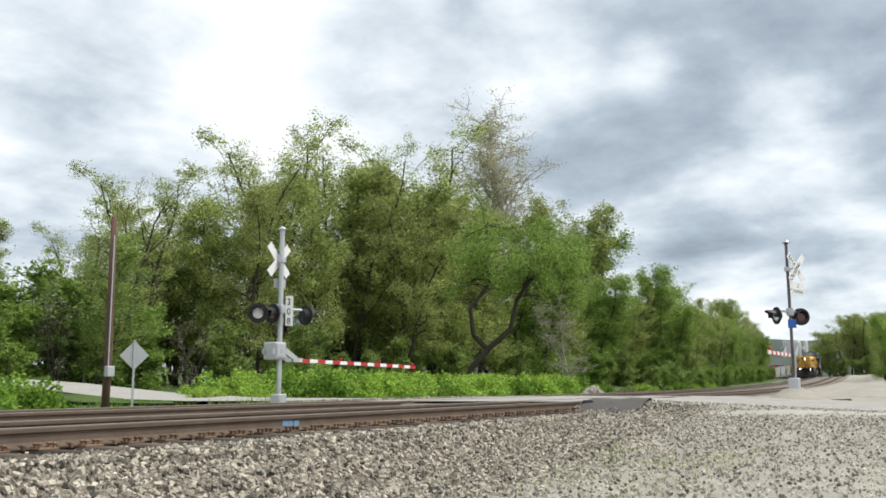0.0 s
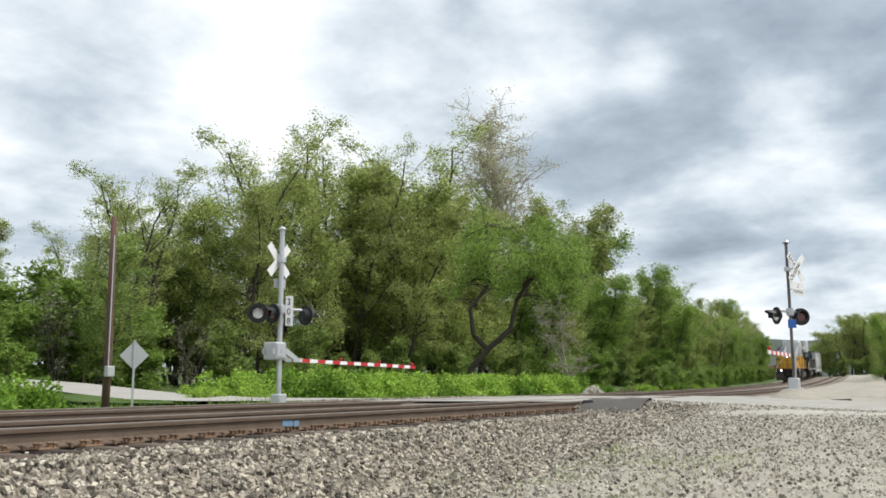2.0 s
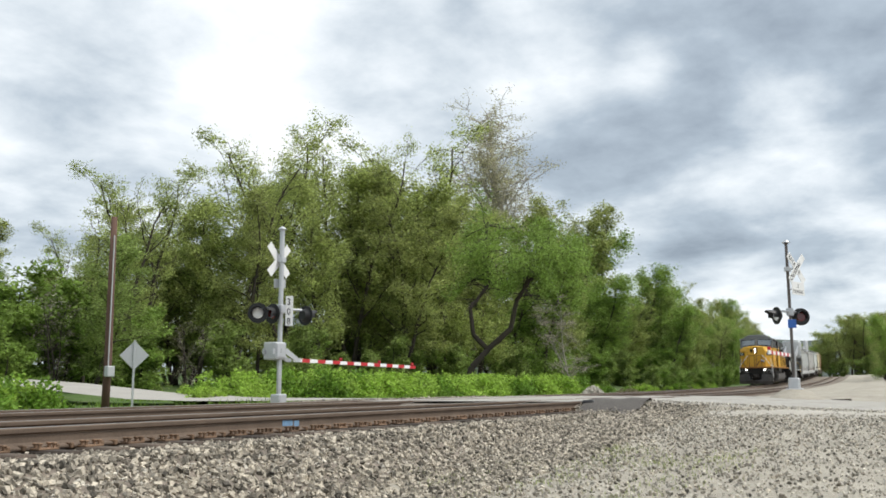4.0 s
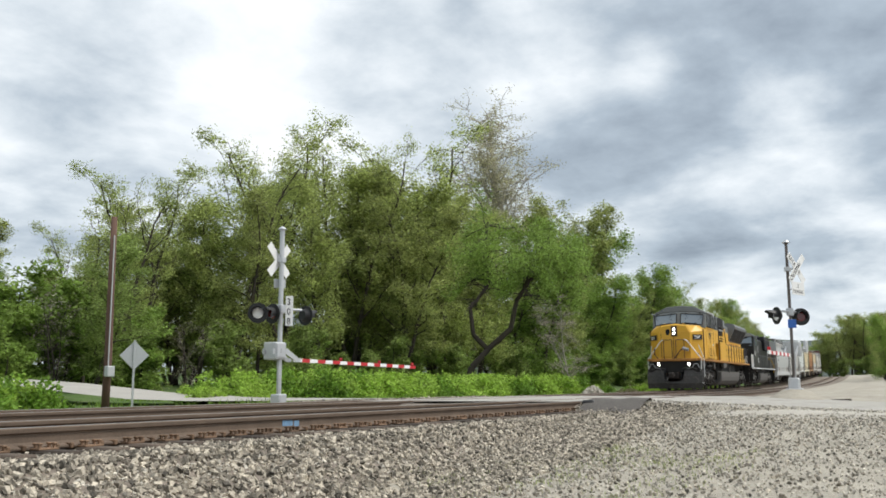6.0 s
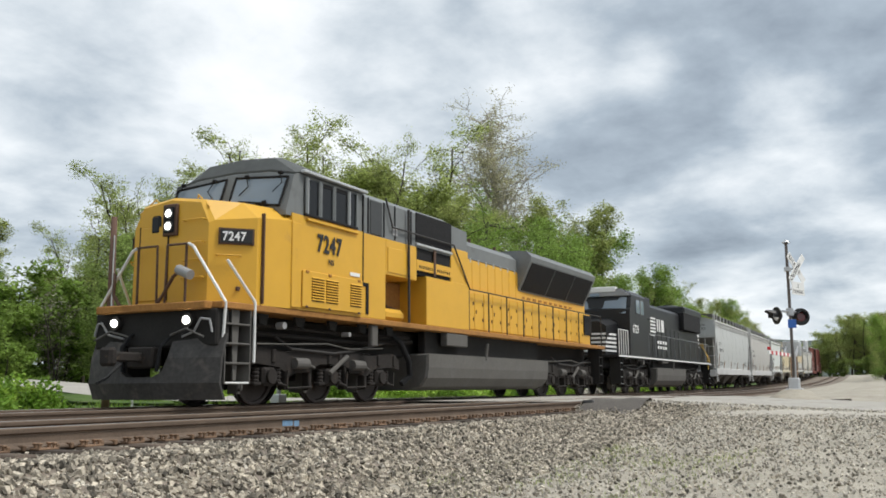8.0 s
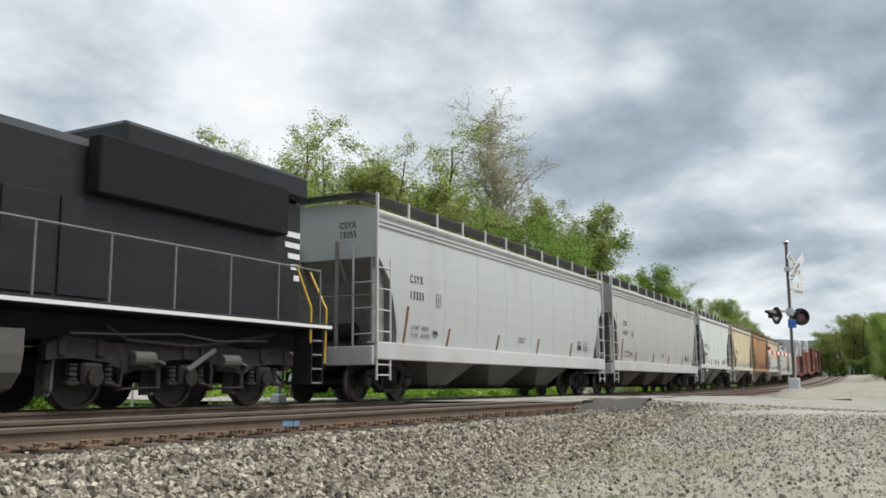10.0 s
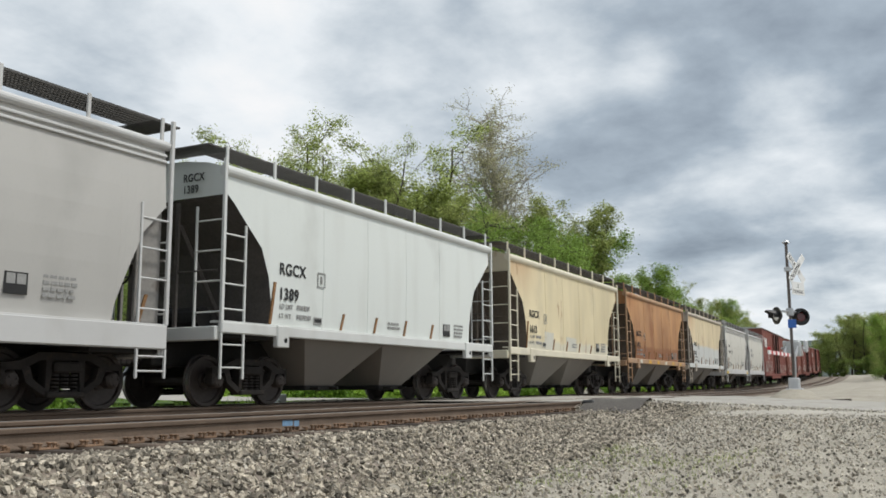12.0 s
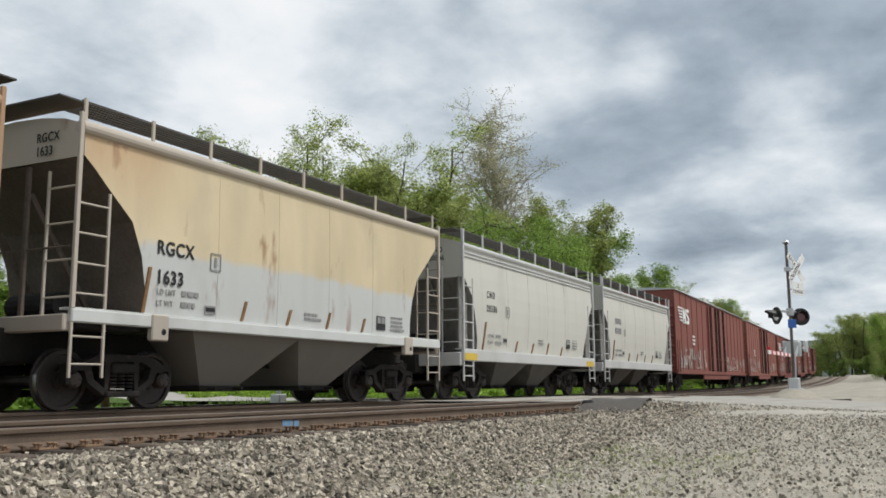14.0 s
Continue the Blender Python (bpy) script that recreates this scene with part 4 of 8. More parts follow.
def boxcar(u0, ln, paint, seed, logo=True):
    car = thing("box_car", "tall oxide red box car with spray paint along its foot", "freight car", None, "tall box cars")
    VEHICLES.append((car, u0, ln))
    h = 5.18
    part("body", Mesh().box(1.2, ln - 1.2, -1.42, 1.42, 1.0, h, 0.03), paint, car)
    part("roof", Mesh().prism([(-1.52, h), (1.52, h), (1.5, h + 0.04), (0, h + 0.14), (-1.5, h + 0.04)], 0, 1.15, ln - 1.15), M_GALV, car, "bare galvanised roof")
    for sg in (-1, 1):
        for i in range(17):
            x = 1.25 + (ln - 2.5) * i / 16
            if abs(x - ln / 2) < 3.1:
                continue
            part("side_post", Mesh().box(x - 0.05, x + 0.05, sg * 1.43 - 0.022, sg * 1.43 + 0.022, 1.05, h - 0.02, 0.01), paint, car)
        part("side_sill", Mesh().box(1.2, ln - 1.2, sg * 1.46 - 0.05, sg * 1.46 + 0.05, 0.9, 1.12, 0.02).box(ln / 2 - 5, ln / 2 + 5, sg * 1.42 - 0.04, sg * 1.42 + 0.04, 0.62, 0.9, 0.02), paint, car)
        for k in (-1, 0):
            x = ln / 2 + 3.0 * k
            d = part("door", Mesh().box(x + 0.04, x + 2.96, sg * 1.48 - 0.04, sg * 1.48 + 0.04, 1.15, h - 0.2, 0.02), paint, car)
            for q in (0.35, 0.8, 2.2, 2.65):
                part("lock_rod", Mesh().cyl((x + q, sg * 1.55, 1.1), (x + q, sg * 1.55, h - 0.15), 0.03, n=8), M_FRAME, d)
            for zz in (1.8, 2.6, 3.4, 4.2):
                part("door_rib", Mesh().box(x + 0.1, x + 2.9, sg * 1.525 - 0.015, sg * 1.525 + 0.015, zz, zz + 0.08, 0.01), paint, d)
        for xa, xb in ((1.25, 1.75), (ln - 1.75, ln - 1.25)):
            ladder(car, xa, xb, sg * 1.53, 1.0, 2.6, 4, paint)
            ladder(car, xa, xb, sg * 1.5, 0.45, 0.9, 1, M_FRAME, name="stirrup")
    for x in (1.18, ln - 1.18):
        for i in range(7):
            z = 1.3 + 0.5 * i
            part("end_rib", Mesh().cyl((x, -1.35, z), (x, 1.35, z), 0.09, n=10), paint, car)
        ladder(car, -1.45, -0.95, x, 1.0, h - 0.3, 8, paint, across=True)
    part("centre_sill", Mesh().box(0.4, ln - 0.4, -0.35, 0.35, 0.65, 1.02, 0.02), M_UNDER, car)
    for x in (3.4, ln - 3.4):
        add_truck(car, x)
    coupler(car, 0.06, -1)
    coupler(car, ln - 0.06, 1)
    if logo:
        m = Mesh()
        for i in range(5):
            m.box(1.9 + 0.12 * i, 3.1, -1.486, -1.482, 4.28 - 0.16 * i, 4.36 - 0.16 * i, 0)
        m.prism([(3.2, 3.55), (3.45, 3.55), (3.45, 4.0), (3.75, 3.55), (4.0, 3.55), (4.0, 4.36), (3.75, 4.36), (3.75, 3.95), (3.45, 4.36), (3.2, 4.36)], 1, -1.486, -1.482)
        m.prism([(4.12, 3.55), (4.75, 3.55), (4.85, 3.65), (4.85, 3.9), (4.4, 4.1), (4.4, 4.2), (4.85, 4.2), (4.85, 4.36), (4.2, 4.36), (4.1, 4.2), (4.1, 4.02), (4.55, 3.83), (4.55, 3.72), (4.12, 3.72)], 1, -1.486, -1.482)
        part("emblem", m, M_WHITEINK, car, "white striped emblem")
    scrawl(car, 2.0, 9.5, -1.488, 1.2, 2.3, (SPRAY_P, SPRAY_G), seed, 20, 0.07)
    scrawl(car, 17.5, 26.0, -1.488, 1.2, 2.1, (SPRAY_P,), seed + 1, 24, 0.08)
    print_bars(car, 5.6, -1.487, 2.9, 0.8, 3, 0.2, M_WHITEINK, seed)
    return car


M_GALV = material("galvanised_roof", (0.52, 0.53, 0.53), 0.5, metal=0.5, var=0.15, fine=20, coarse=1, bump=0.1)
for _i in range(5):
    boxcar(153.0 + 27.9 * _i, 27.9, P_BROWN if _i % 2 == 0 else P_BROWN2, 31 + _i, _i != 1)


# ---- locomotives ----
M_YEL = material("locomotive_yellow", (0.66, 0.365, 0.035), 0.45, var=0.06, fine=3.0, coarse=0.7, bump=0.02, second=(0.50, 0.27, 0.05), stain=0.05)
M_LGREY = material("locomotive_grey", (0.165, 0.175, 0.175), 0.6, var=0.12, fine=4, coarse=0.8, bump=0.03, second=(0.11, 0.11, 0.11), stain=0.15)
M_ROOFD = material("sooty_roof_grey", (0.075, 0.08, 0.078), 0.7, var=0.2, fine=6, coarse=1.0, bump=0.05)
M_CABDOOR = material("dark_grey_door", (0.05, 0.053, 0.055), 0.6, var=0.15, fine=6, coarse=1.0, bump=0.03)
M_NSBLK = material("locomotive_black", (0.012, 0.0125, 0.014), 0.42, var=0.3, fine=18, coarse=1.5, bump=0.03, second=(0.03, 0.029, 0.027), stain=0.15)
M_PLOW = material("scuffed_plow_steel", (0.06, 0.057, 0.054), 0.75, metal=0.2, var=0.4, fine=14, coarse=2, bump=0.2, second=(0.13, 0.115, 0.10), stain=0.3)
M_TANK = material("dusty_fuel_tank", (0.105, 0.099, 0.09), 0.8, var=0.2, fine=16, coarse=1.2, bump=0.1, second=(0.12, 0.115, 0.11), stain=0.3)
M_SILL = material("rusty_yellow_sill", (0.34, 0.16, 0.04), 0.8, var=0.35, fine=22, coarse=2.5, bump=0.15)
M_GRILL = material("dark_grille", (0.010, 0.010, 0.011), 0.95, var=0.3, fine=50, coarse=6, bump=0.3)
M_RAILW = material("white_handrail", (0.72, 0.72, 0.70), 0.5, var=0.12, bump=0.0)
M_RAILB = material("dark_handrail", (0.035, 0.032, 0.03), 0.6, var=0.3, bump=0.0)
M_LAMP = material("lit_headlamp", (1.0, 0.96, 0.88), 0.3, var=0.02, bump=0.0, emit=12.0)
M_CANIST = material("grey_canister", (0.30, 0.30, 0.30), 0.5, var=0.15, bump=0.05)
M_HOSE = material("brown_hose", (0.10, 0.055, 0.035), 0.7, var=0.3, bump=0.1)


def glass_material():
    m = bpy.data.materials.new("sky_tinted_glass")
    m.use_nodes = True
    b = m.node_tree.nodes["Principled BSDF"]
    # pale blue-grey base stands in for reflected sky
    b.inputs["Base Color"].default_value = (0.20, 0.25, 0.30, 1)
    b.inputs["Roughness"].default_value = 0.06
    b.inputs["Specular IOR Level"].default_value = 0.8
    return m


M_GLASS = glass_material()
M_DARKGLASS = material("unlit_cab_glass", (0.010, 0.011, 0.012), 0.25, var=0.2, fine=5, coarse=1, bump=0.0, spec=0.25)


def ring(x, pts):
    """A closed section at x from half points (y, z), lowest first."""
    return [(x, -y, z) for y, z in pts] + [(x, y, z) for y, z in reversed(pts)]


def slab(corners, out, thick):
    """A flat plate from four corners, drawn out along a vector."""
    o = Vector(out).normalized() * thick
    a = [Vector(c) for c in corners]
    return Mesh().loft([[tuple(p) for p in a], [tuple(p + o) for p in a]])


def six_wheel_truck(car, xs, r=0.545):
    """Three-axle power truck: long cast frame, journal boxes, springs, dampers and brake gear."""
    c = (xs[0] + xs[2]) / 2
    t = part("truck", Mesh().box(xs[0] - 0.3, xs[2] + 0.3, -0.6, 0.6, 0.5, 0.8, 0.03), M_FRAME, car, "grimy three-axle power truck")
    for sg in (-1, 1):
        m = Mesh()
        y0, y1 = sorted((sg * 1.0, sg * 1.16))
        L0, L1 = xs[0] - 0.85, xs[2] + 0.85
        m.prism([(L0, 0.96), (L0 + 0.3, 1.10), (xs[0] + 0.5, 1.02), (xs[1] - 0.5, 1.12), (xs[1] + 0.5, 1.12), (xs[2] - 0.5, 1.02), (L1 - 0.3, 1.10), (L1, 0.96),
                 (L1, 0.74), (xs[2] + 0.35, 0.78), (xs[2] - 0.3, 0.72), (xs[2] - 0.62, 0.56), (xs[1] + 0.4, 0.80), (xs[1] - 0.4, 0.80), (xs[0] + 0.62, 0.56), (xs[0] + 0.3, 0.72), (xs[0] - 0.35, 0.78), (L0, 0.74)], 1, y0, y1)
        for x in ((xs[0] + xs[1]) / 2, (xs[1] + xs[2]) / 2):
            m.box(x - 0.3, x + 0.3, y0 - 0.02, y1 + 0.05, 0.62, 0.74, 0.03)
        for x in (xs[0] - 0.6, xs[0] + 0.1, xs[1] - 0.1, xs[1] + 0.3, xs[2] - 0.1, xs[2] + 0.6):
            m.box(x - 0.06, x + 0.06, sg * 1.17 - 0.03, sg * 1.17 + 0.03, 0.80, 1.06, 0.02)
        f = part("side_frame", m, M_FRAME, t, "cast steel truck side")
        for x in xs:
            part("journal_box", Mesh().box(x - 0.2, x + 0.2, y0 - 0.02, y1 + 0.04, 0.36, 0.72, 0.05).cyl((x, sg * 1.14, r), (x, sg * 1.24, r), 0.14, n=14), M_FRAME, t, "dusty axle box")
            for d in (-0.33, 0.33):
                m = Mesh()
                m.loft([[(x + d + q * math.cos(0.628 * i), sg * 1.08 + q * math.sin(0.628 * i), 0.445 + 0.025 * j) for i in range(10)] for j, q in enumerate((0.085, 0.085, 0.065, 0.085, 0.085, 0.065, 0.085, 0.085, 0.065, 0.085, 0.085))])
                m.box(x + d - 0.11, x + d + 0.11, y0, y1, 0.37, 0.44, 0.02)
                part("coil_spring", m, M_FRAME, t)
        for x in (xs[0] + 0.98, xs[2] - 0.98):
            part("brake_cylinder", Mesh().cyl((x - 0.28, sg * 1.2, 0.80), (x + 0.16, sg * 1.2, 0.80), 0.11, n=12).cyl((x + 0.16, sg * 1.2, 0.8), (x + 0.42, sg * 1.2, 0.72), 0.03, n=8), M_TANK, t, "pale dusty brake cylinder")
            part("brake_hanger", Mesh().box(x + 0.3, x + 0.4, y0, y1 + 0.03, 0.28, 0.85, 0.02).box(x - 0.5, x - 0.42, y0, y1 + 0.03, 0.28, 0.80, 0.02).tube([(x - 0.46, sg * 1.18, 0.32), (x + 0.35, sg * 1.18, 0.34)], 0.025), M_FRAME, t)
        for x in xs:
            part("brake_shoe", Mesh().prism([(x - 0.66, 0.22), (x - 0.56, 0.22), (x - 0.50, 0.70), (x - 0.62, 0.70)], 1, sg * 0.70, sg * 0.92).tube([(x - 0.6, sg * 1.0, 0.74), (x - 0.62, sg * 1.0, 0.30), (x - 0.58, sg * 0.8, 0.28)], 0.03, 6), M_TANK, t, "dusty brake shoe on its hanger")
            part("axle_link", Mesh().tube([(x + 0.18, sg * 1.2, 0.42), (x + 0.46, sg * 1.22, 0.36), (x + 0.52, sg * 1.2, 0.66)], 0.028, 6), M_FRAME, t)
        part("air_pipe", Mesh().tube([(xs[0] - 0.5, sg * 1.22, 1.14), (xs[0] + 0.4, sg * 1.24, 1.16), (xs[1] - 0.3, sg * 1.24, 1.22), (xs[1] + 0.6, sg * 1.22, 1.14), (xs[2], sg * 1.2, 1.2)], 0.018, 6), M_TANK, t)
        part("damper", Mesh().cyl((c - 0.1, sg * 1.22, 0.62), (c + 0.55, sg * 1.22, 0.98), 0.05, n=8), M_TANK, t)
        part("sand_pipe", Mesh().tube([(xs[0] - 0.7, sg * 0.9, 1.2), (xs[0] - 0.68, sg * 0.85, 0.5), (xs[0] - 0.5, sg * 0.8, 0.15)], 0.02), M_FRAME, t)
        part("cable", Mesh().tube([(xs[0] + 0.3, sg * 1.05, 1.3), (xs[0] + 0.6, sg * 1.2, 1.08), (xs[1], sg * 1.2, 1.03), (xs[1] + 0.7, sg * 1.18, 1.1), (xs[2] + 0.4, sg * 1.05, 1.35)], 0.03, 8), M_RAILB, t)
    for x in xs:
        add_wheelset(car, x, r)


def underframe(car, ln, tank, zdeck, sill_mat, x0, x1):
    part("frame", Mesh().box(x0 + 0.2, x1 - 0.2, -0.75, 0.75, 1.05, zdeck - 0.12, 0.03), M_UNDER, car)
    part("deck", Mesh().box(x0, x1, -1.52, 1.52, zdeck - 0.12, zdeck, 0.015), sill_mat, car, "worn walkway edge")
    a, b = tank
    prof = [(0.0, 0.24), (0.9, 0.24), (1.25, 0.34), (1.42, 0.55), (1.46, 0.80), (1.46, 1.14), (0.0, 1.14)]
    part("fuel_tank", Mesh().loft([ring(a, [(0.7, 0.26), (0.9, 0.26), (1.2, 0.36), (1.36, 0.56), (1.4, 0.8), (1.4, 1.1), (0.7, 1.1)]), ring(a + 0.04, prof[0:1] + prof[1:]), ring(b - 0.04, prof), ring(b, [(0.7, 0.26), (0.9, 0.26), (1.2, 0.36), (1.36, 0.56), (1.4, 0.8), (1.4, 1.1), (0.7, 1.1)])]), M_TANK, car, "dusty grey fuel tank")
    for sg in (-1, 1):
        part("tank_bracket", Mesh().box(a + 0.3, b - 0.3, sg * 1.1 - 0.1, sg * 1.1 + 0.1, 1.14, zdeck - 0.12, 0.02), M_UNDER, car)
        part("filler", Mesh().cyl((a + 3.4, sg * 1.44, 1.05), (a + 3.4, sg * 1.5, 1.5), 0.05, n=8), M_TANK, car)
        part("equipment_box", Mesh().box(a + 0.95, a + 2.15, sg * 1.40 - 0.1, sg * 1.40 + 0.1, 1.36, zdeck - 0.13, 0.02), M_TANK, car, "grey box under the deck")
        for i in range(5):
            x = x0 + 1.2 + 1.15 * i
            part("sill_bracket", Mesh().prism([(x, zdeck - 0.13), (x + 0.34, zdeck - 0.13), (x + 0.26, zdeck - 0.34), (x + 0.06, zdeck - 0.30)], 1, sg * 1.30 - 0.03, sg * 1.30 + 0.03), M_UNDER, car)
        part("brake_pipe", Mesh().tube([(x0 + 0.9, sg * 1.1, 1.5), (a - 3.0, sg * 1.12, 1.46), (a - 0.4, sg * 1.15, 1.5)], 0.03, 8).tube([(x0 + 0.9, sg * 1.0, 1.35), (a - 2.0, sg * 1.05, 1.30), (a - 0.1, sg * 1.05, 1.42)], 0.045, 8), M_FRAME, car, "grimy air pipes under the deck")
        part("cable_loop", Mesh().tube([(a - 1.5, sg * 1.2, zdeck - 0.2), (a - 1.0, sg * 1.25, 1.35), (a - 0.6, sg * 1.25, 0.95), (a - 0.45, sg * 1.2, 0.6), (a - 0.7, sg * 1.1, 0.4)], 0.07, 8), M_GRILL, car, "thick black cable loop")
        part("valve", Mesh().cyl((x0 + 1.9, sg * 1.25, 1.5), (x0 + 1.9, sg * 1.42, 1.5), 0.07, n=12).cyl((x0 + 4.2, sg * 1.2, 1.44), (x0 + 4.2, sg * 1.4, 1.44), 0.05, n=10), M_CANIST, car)
        part("drop_bracket", Mesh().box(a - 2.6, a - 2.35, sg * 1.4 - 0.06, sg * 1.4 + 0.06, 1.22, zdeck - 0.13, 0.02), M_TANK, car)


def rail_run(car, x0, x1, z0, z1, sg, mat, pitch, posts=None):
    m = Mesh().tube([(x0, sg * 1.47, z1), (x1, sg * 1.47, z1)], 0.02, 8)
    part("handrail", m, mat, car)
    n = max(1, round((x1 - x0) / pitch))
    for i in range(n + 1):
        x = x0 + (x1 - x0) * i / n
        part("stanchion", Mesh().cyl((x, sg * 1.47, z0), (x, sg * 1.47, z1), 0.022, n=6), posts or mat, car)


def stairs(car, x, sg, z0, z1, mat, dark):
    for i in range(4):
        z = z0 + (z1 - z0) * i / 4
        part("step", Mesh().box(x - 0.16, x + 0.16, min(sg * 1.1, sg * 1.5), max(sg * 1.1, sg * 1.5), z, z + 0.035, 0.008), mat, car)
    part("step_well", Mesh().box(x - 0.2, x - 0.17, min(sg * 1.05, sg * 1.5), max(sg * 1.05, sg * 1.5), z0, z1, 0.006).box(x + 0.17, x + 0.2, min(sg * 1.05, sg * 1.5), max(sg * 1.05, sg * 1.5), z0, z1, 0.006), dark, car)


def yellow_locomotive():
    ln, zd = 23.7, 1.82
    car = thing("diesel_locomotive", "yellow and grey diesel locomotive with lit headlamps", "locomotive")
    VEHICLES.append((car, -2.4, ln))
    underframe(car, ln, (8.65, 16.87), zd, M_SILL, 1.05, ln - 0.9)
    # nose
    part("nose", Mesh().loft([ring(1.34, [(0.9, zd), (0.9, 3.28), (0.70, 3.68), (0.0, 3.78)]), ring(1.42, [(0.97, zd), (0.97, 3.34), (0.74, 3.74), (0.0, 3.84)]),
                              ring(1.98, [(1.49, zd), (1.49, 3.42), (1.12, 3.74), (0.0, 3.85)]), ring(2.95, [(1.54, zd), (1.54, 3.52), (1.25, 3.76), (0.0, 3.86)])]), M_YEL, car, "yellow wide nose with faceted corners")
    part("nose_door", Mesh().box(1.312, 1.352, 0.06, 0.74, zd + 0.1, 3.3, 0.015), M_YEL, car)
    for y in (0.05, 0.75):
        part("door_gap", Mesh().box(1.318, 1.345, y - 0.012, y + 0.012, zd + 0.1, 3.32, 0.002), M_GRILL, car)
    part("nose_window", Mesh().box(1.29, 1.4, 0.24, 0.48, 3.16, 3.52, 0.06), M_DARKGLASS, car, "small round-cornered dark window")
    hb = part("headlight_box", Mesh().box(1.28, 1.42, -0.18, 0.17, 3.1, 3.7, 0.02), M_HOSE, car, "brown headlight recess")
    part("headlight_plate", Mesh().box(1.262, 1.285, -0.13, 0.12, 3.16, 3.64, 0.01), M_GRILL, hb)
    for z in (3.28, 3.52):
        part("reflector", Mesh().cyl((1.268, 0.0, z), (1.25, 0.0, z), 0.095, n=18), M_CANIST, hb, "bright metal reflector ring")
        part("headlight", Mesh().cyl((1.255, 0.0, z), (1.235, 0.0, z), 0.06, n=16), M_LAMP, hb, "lit white headlight")
    # grab irons on the nose
    for z in (2.30, 2.62, 2.94, 3.36):
        part("grab_iron", Mesh().tube([(1.34, -0.34, z), (1.25, -0.34, z), (1.25, -0.82, z), (1.36, -0.82, z)], 0.014), M_YEL, car)
    for sg in (-1, 1):
        part("grab_iron", Mesh().tube([(1.46, sg * 1.0, 2.70), (1.40, sg * 1.06, 2.70), (1.72, sg * 1.34, 2.70), (1.76, sg * 1.29, 2.70)], 0.014), M_YEL, car)
        part("grab_iron", Mesh().tube([(1.44, sg * 0.80, 3.52), (1.40, sg * 0.84, 3.6), (1.46, sg * 0.52, 3.86), (1.5, sg * 0.48, 3.8)], 0.014), M_YEL, car)
        part("nose_vent", Mesh().box(1.7, 1.78, sg * 1.27 - 0.03, sg * 1.27 + 0.03, 2.06, 2.14, 0.01), M_HOSE, car)
    # number boards on the facets
    for sg in (-1, 1):
        cx, cy = 1.70, sg * 1.24
        out = Vector((-0.68, sg * 0.733, 0)).normalized()
        tan = Vector((-out.y, out.x, 0))
        p = Vector((cx, cy, 3.05))
        fr = part("number_board_frame", slab([p + tan * 0.32 + Vector((0, 0, -0.15)), p - tan * 0.32 + Vector((0, 0, -0.15)), p - tan * 0.32 + Vector((0, 0, 0.15)), p + tan * 0.32 + Vector((0, 0, 0.15))], out, 0.03), M_HOSE, car, "brown number board frame")
        bd = part("number_board", slab([p + tan * 0.285 + Vector((0, 0, -0.12)), p - tan * 0.285 + Vector((0, 0, -0.12)), p - tan * 0.285 + Vector((0, 0, 0.12)), p + tan * 0.285 + Vector((0, 0, 0.12))], out, 0.05), M_BLACK, car, "black number board with white figures")
        lt = -tan if tan.cross(Vector((0, 0, 1))).dot(out) < 0 else tan
        rot = Matrix(((*lt, 0), (0, 0, 1, 0), (*out, 0), (0, 0, 0, 1))).transposed()
        q = p + out * 0.055 - lt * 0.255 + Vector((0, 0, -0.08))
        lettering(bd, "7247", 0, 0, 0, 0.23, M_WHITEINK, turn=Matrix.Translation(q) @ rot, squeeze=0.85, name="figures", bold=0.006)
    # cab: yellow lower walls, grey upper band with the windows, dark crowned roof
    part("cab", Mesh().loft([ring(2.95, [(1.53, zd), (1.55, 2.6), (1.55, 3.68), (0.0, 3.68)]), ring(5.48, [(1.53, zd), (1.55, 2.6), (1.55, 3.68), (0.0, 3.68)])]), M_YEL, car, "yellow cab side")
    part("cab_top", Mesh().loft([ring(2.78, [(1.52, 3.62), (1.52, 3.70), (1.2, 3.80), (0.0, 3.88)]), ring(3.02, [(1.52, 3.62), (1.52, 4.44), (0.9, 4.56), (0.0, 4.60)]),
                                 ring(3.10, [(1.53, 3.66), (1.53, 4.50), (0.9, 4.62), (0.0, 4.66)]), ring(5.48, [(1.53, 3.66), (1.53, 4.50), (0.9, 4.62), (0.0, 4.66)])]), M_LGREY, car, "dull grey cab band round the windows")
    part("cab_roof", Mesh().loft([ring(3.04, [(1.50, 4.44), (1.54, 4.50), (0.95, 4.62), (0.0, 4.66)]), ring(3.26, [(1.50, 4.44), (1.54, 4.56), (0.84, 4.92), (0.0, 4.97)]),
                                  ring(3.5, [(1.50, 4.44), (1.55, 4.57), (0.84, 4.97), (0.0, 5.02)]), ring(5.5, [(1.50, 4.44), (1.55, 4.57), (0.84, 4.90), (0.0, 4.95)])]), M_ROOFD, car, "dark grey crowned cab roof")
    nrm = (-0.95, 0, 0.30)
    for sg in (-1, 1):
        part("gutter", Mesh().box(3.2, 5.55, sg * 1.60 - 0.05, sg * 1.60 + 0.05, 4.52, 4.58, 0.012), M_GALV, car, "pale drip rail over the windows")
        c = [(2.795, sg * 0.12, 3.93), (2.80, sg * 1.36, 3.80), (3.0, sg * 1.42, 4.40), (3.01, sg * 0.12, 4.50)]
        w = part("windshield", slab(c, nrm, 0.03), M_GLASS, car, "sloping windshield with the sky's reflection put into its colour")
        for k in range(4):
            p, q = Vector(c[k]), Vector(c[(k + 1) % 4])
            o = Vector(nrm) * 0.035
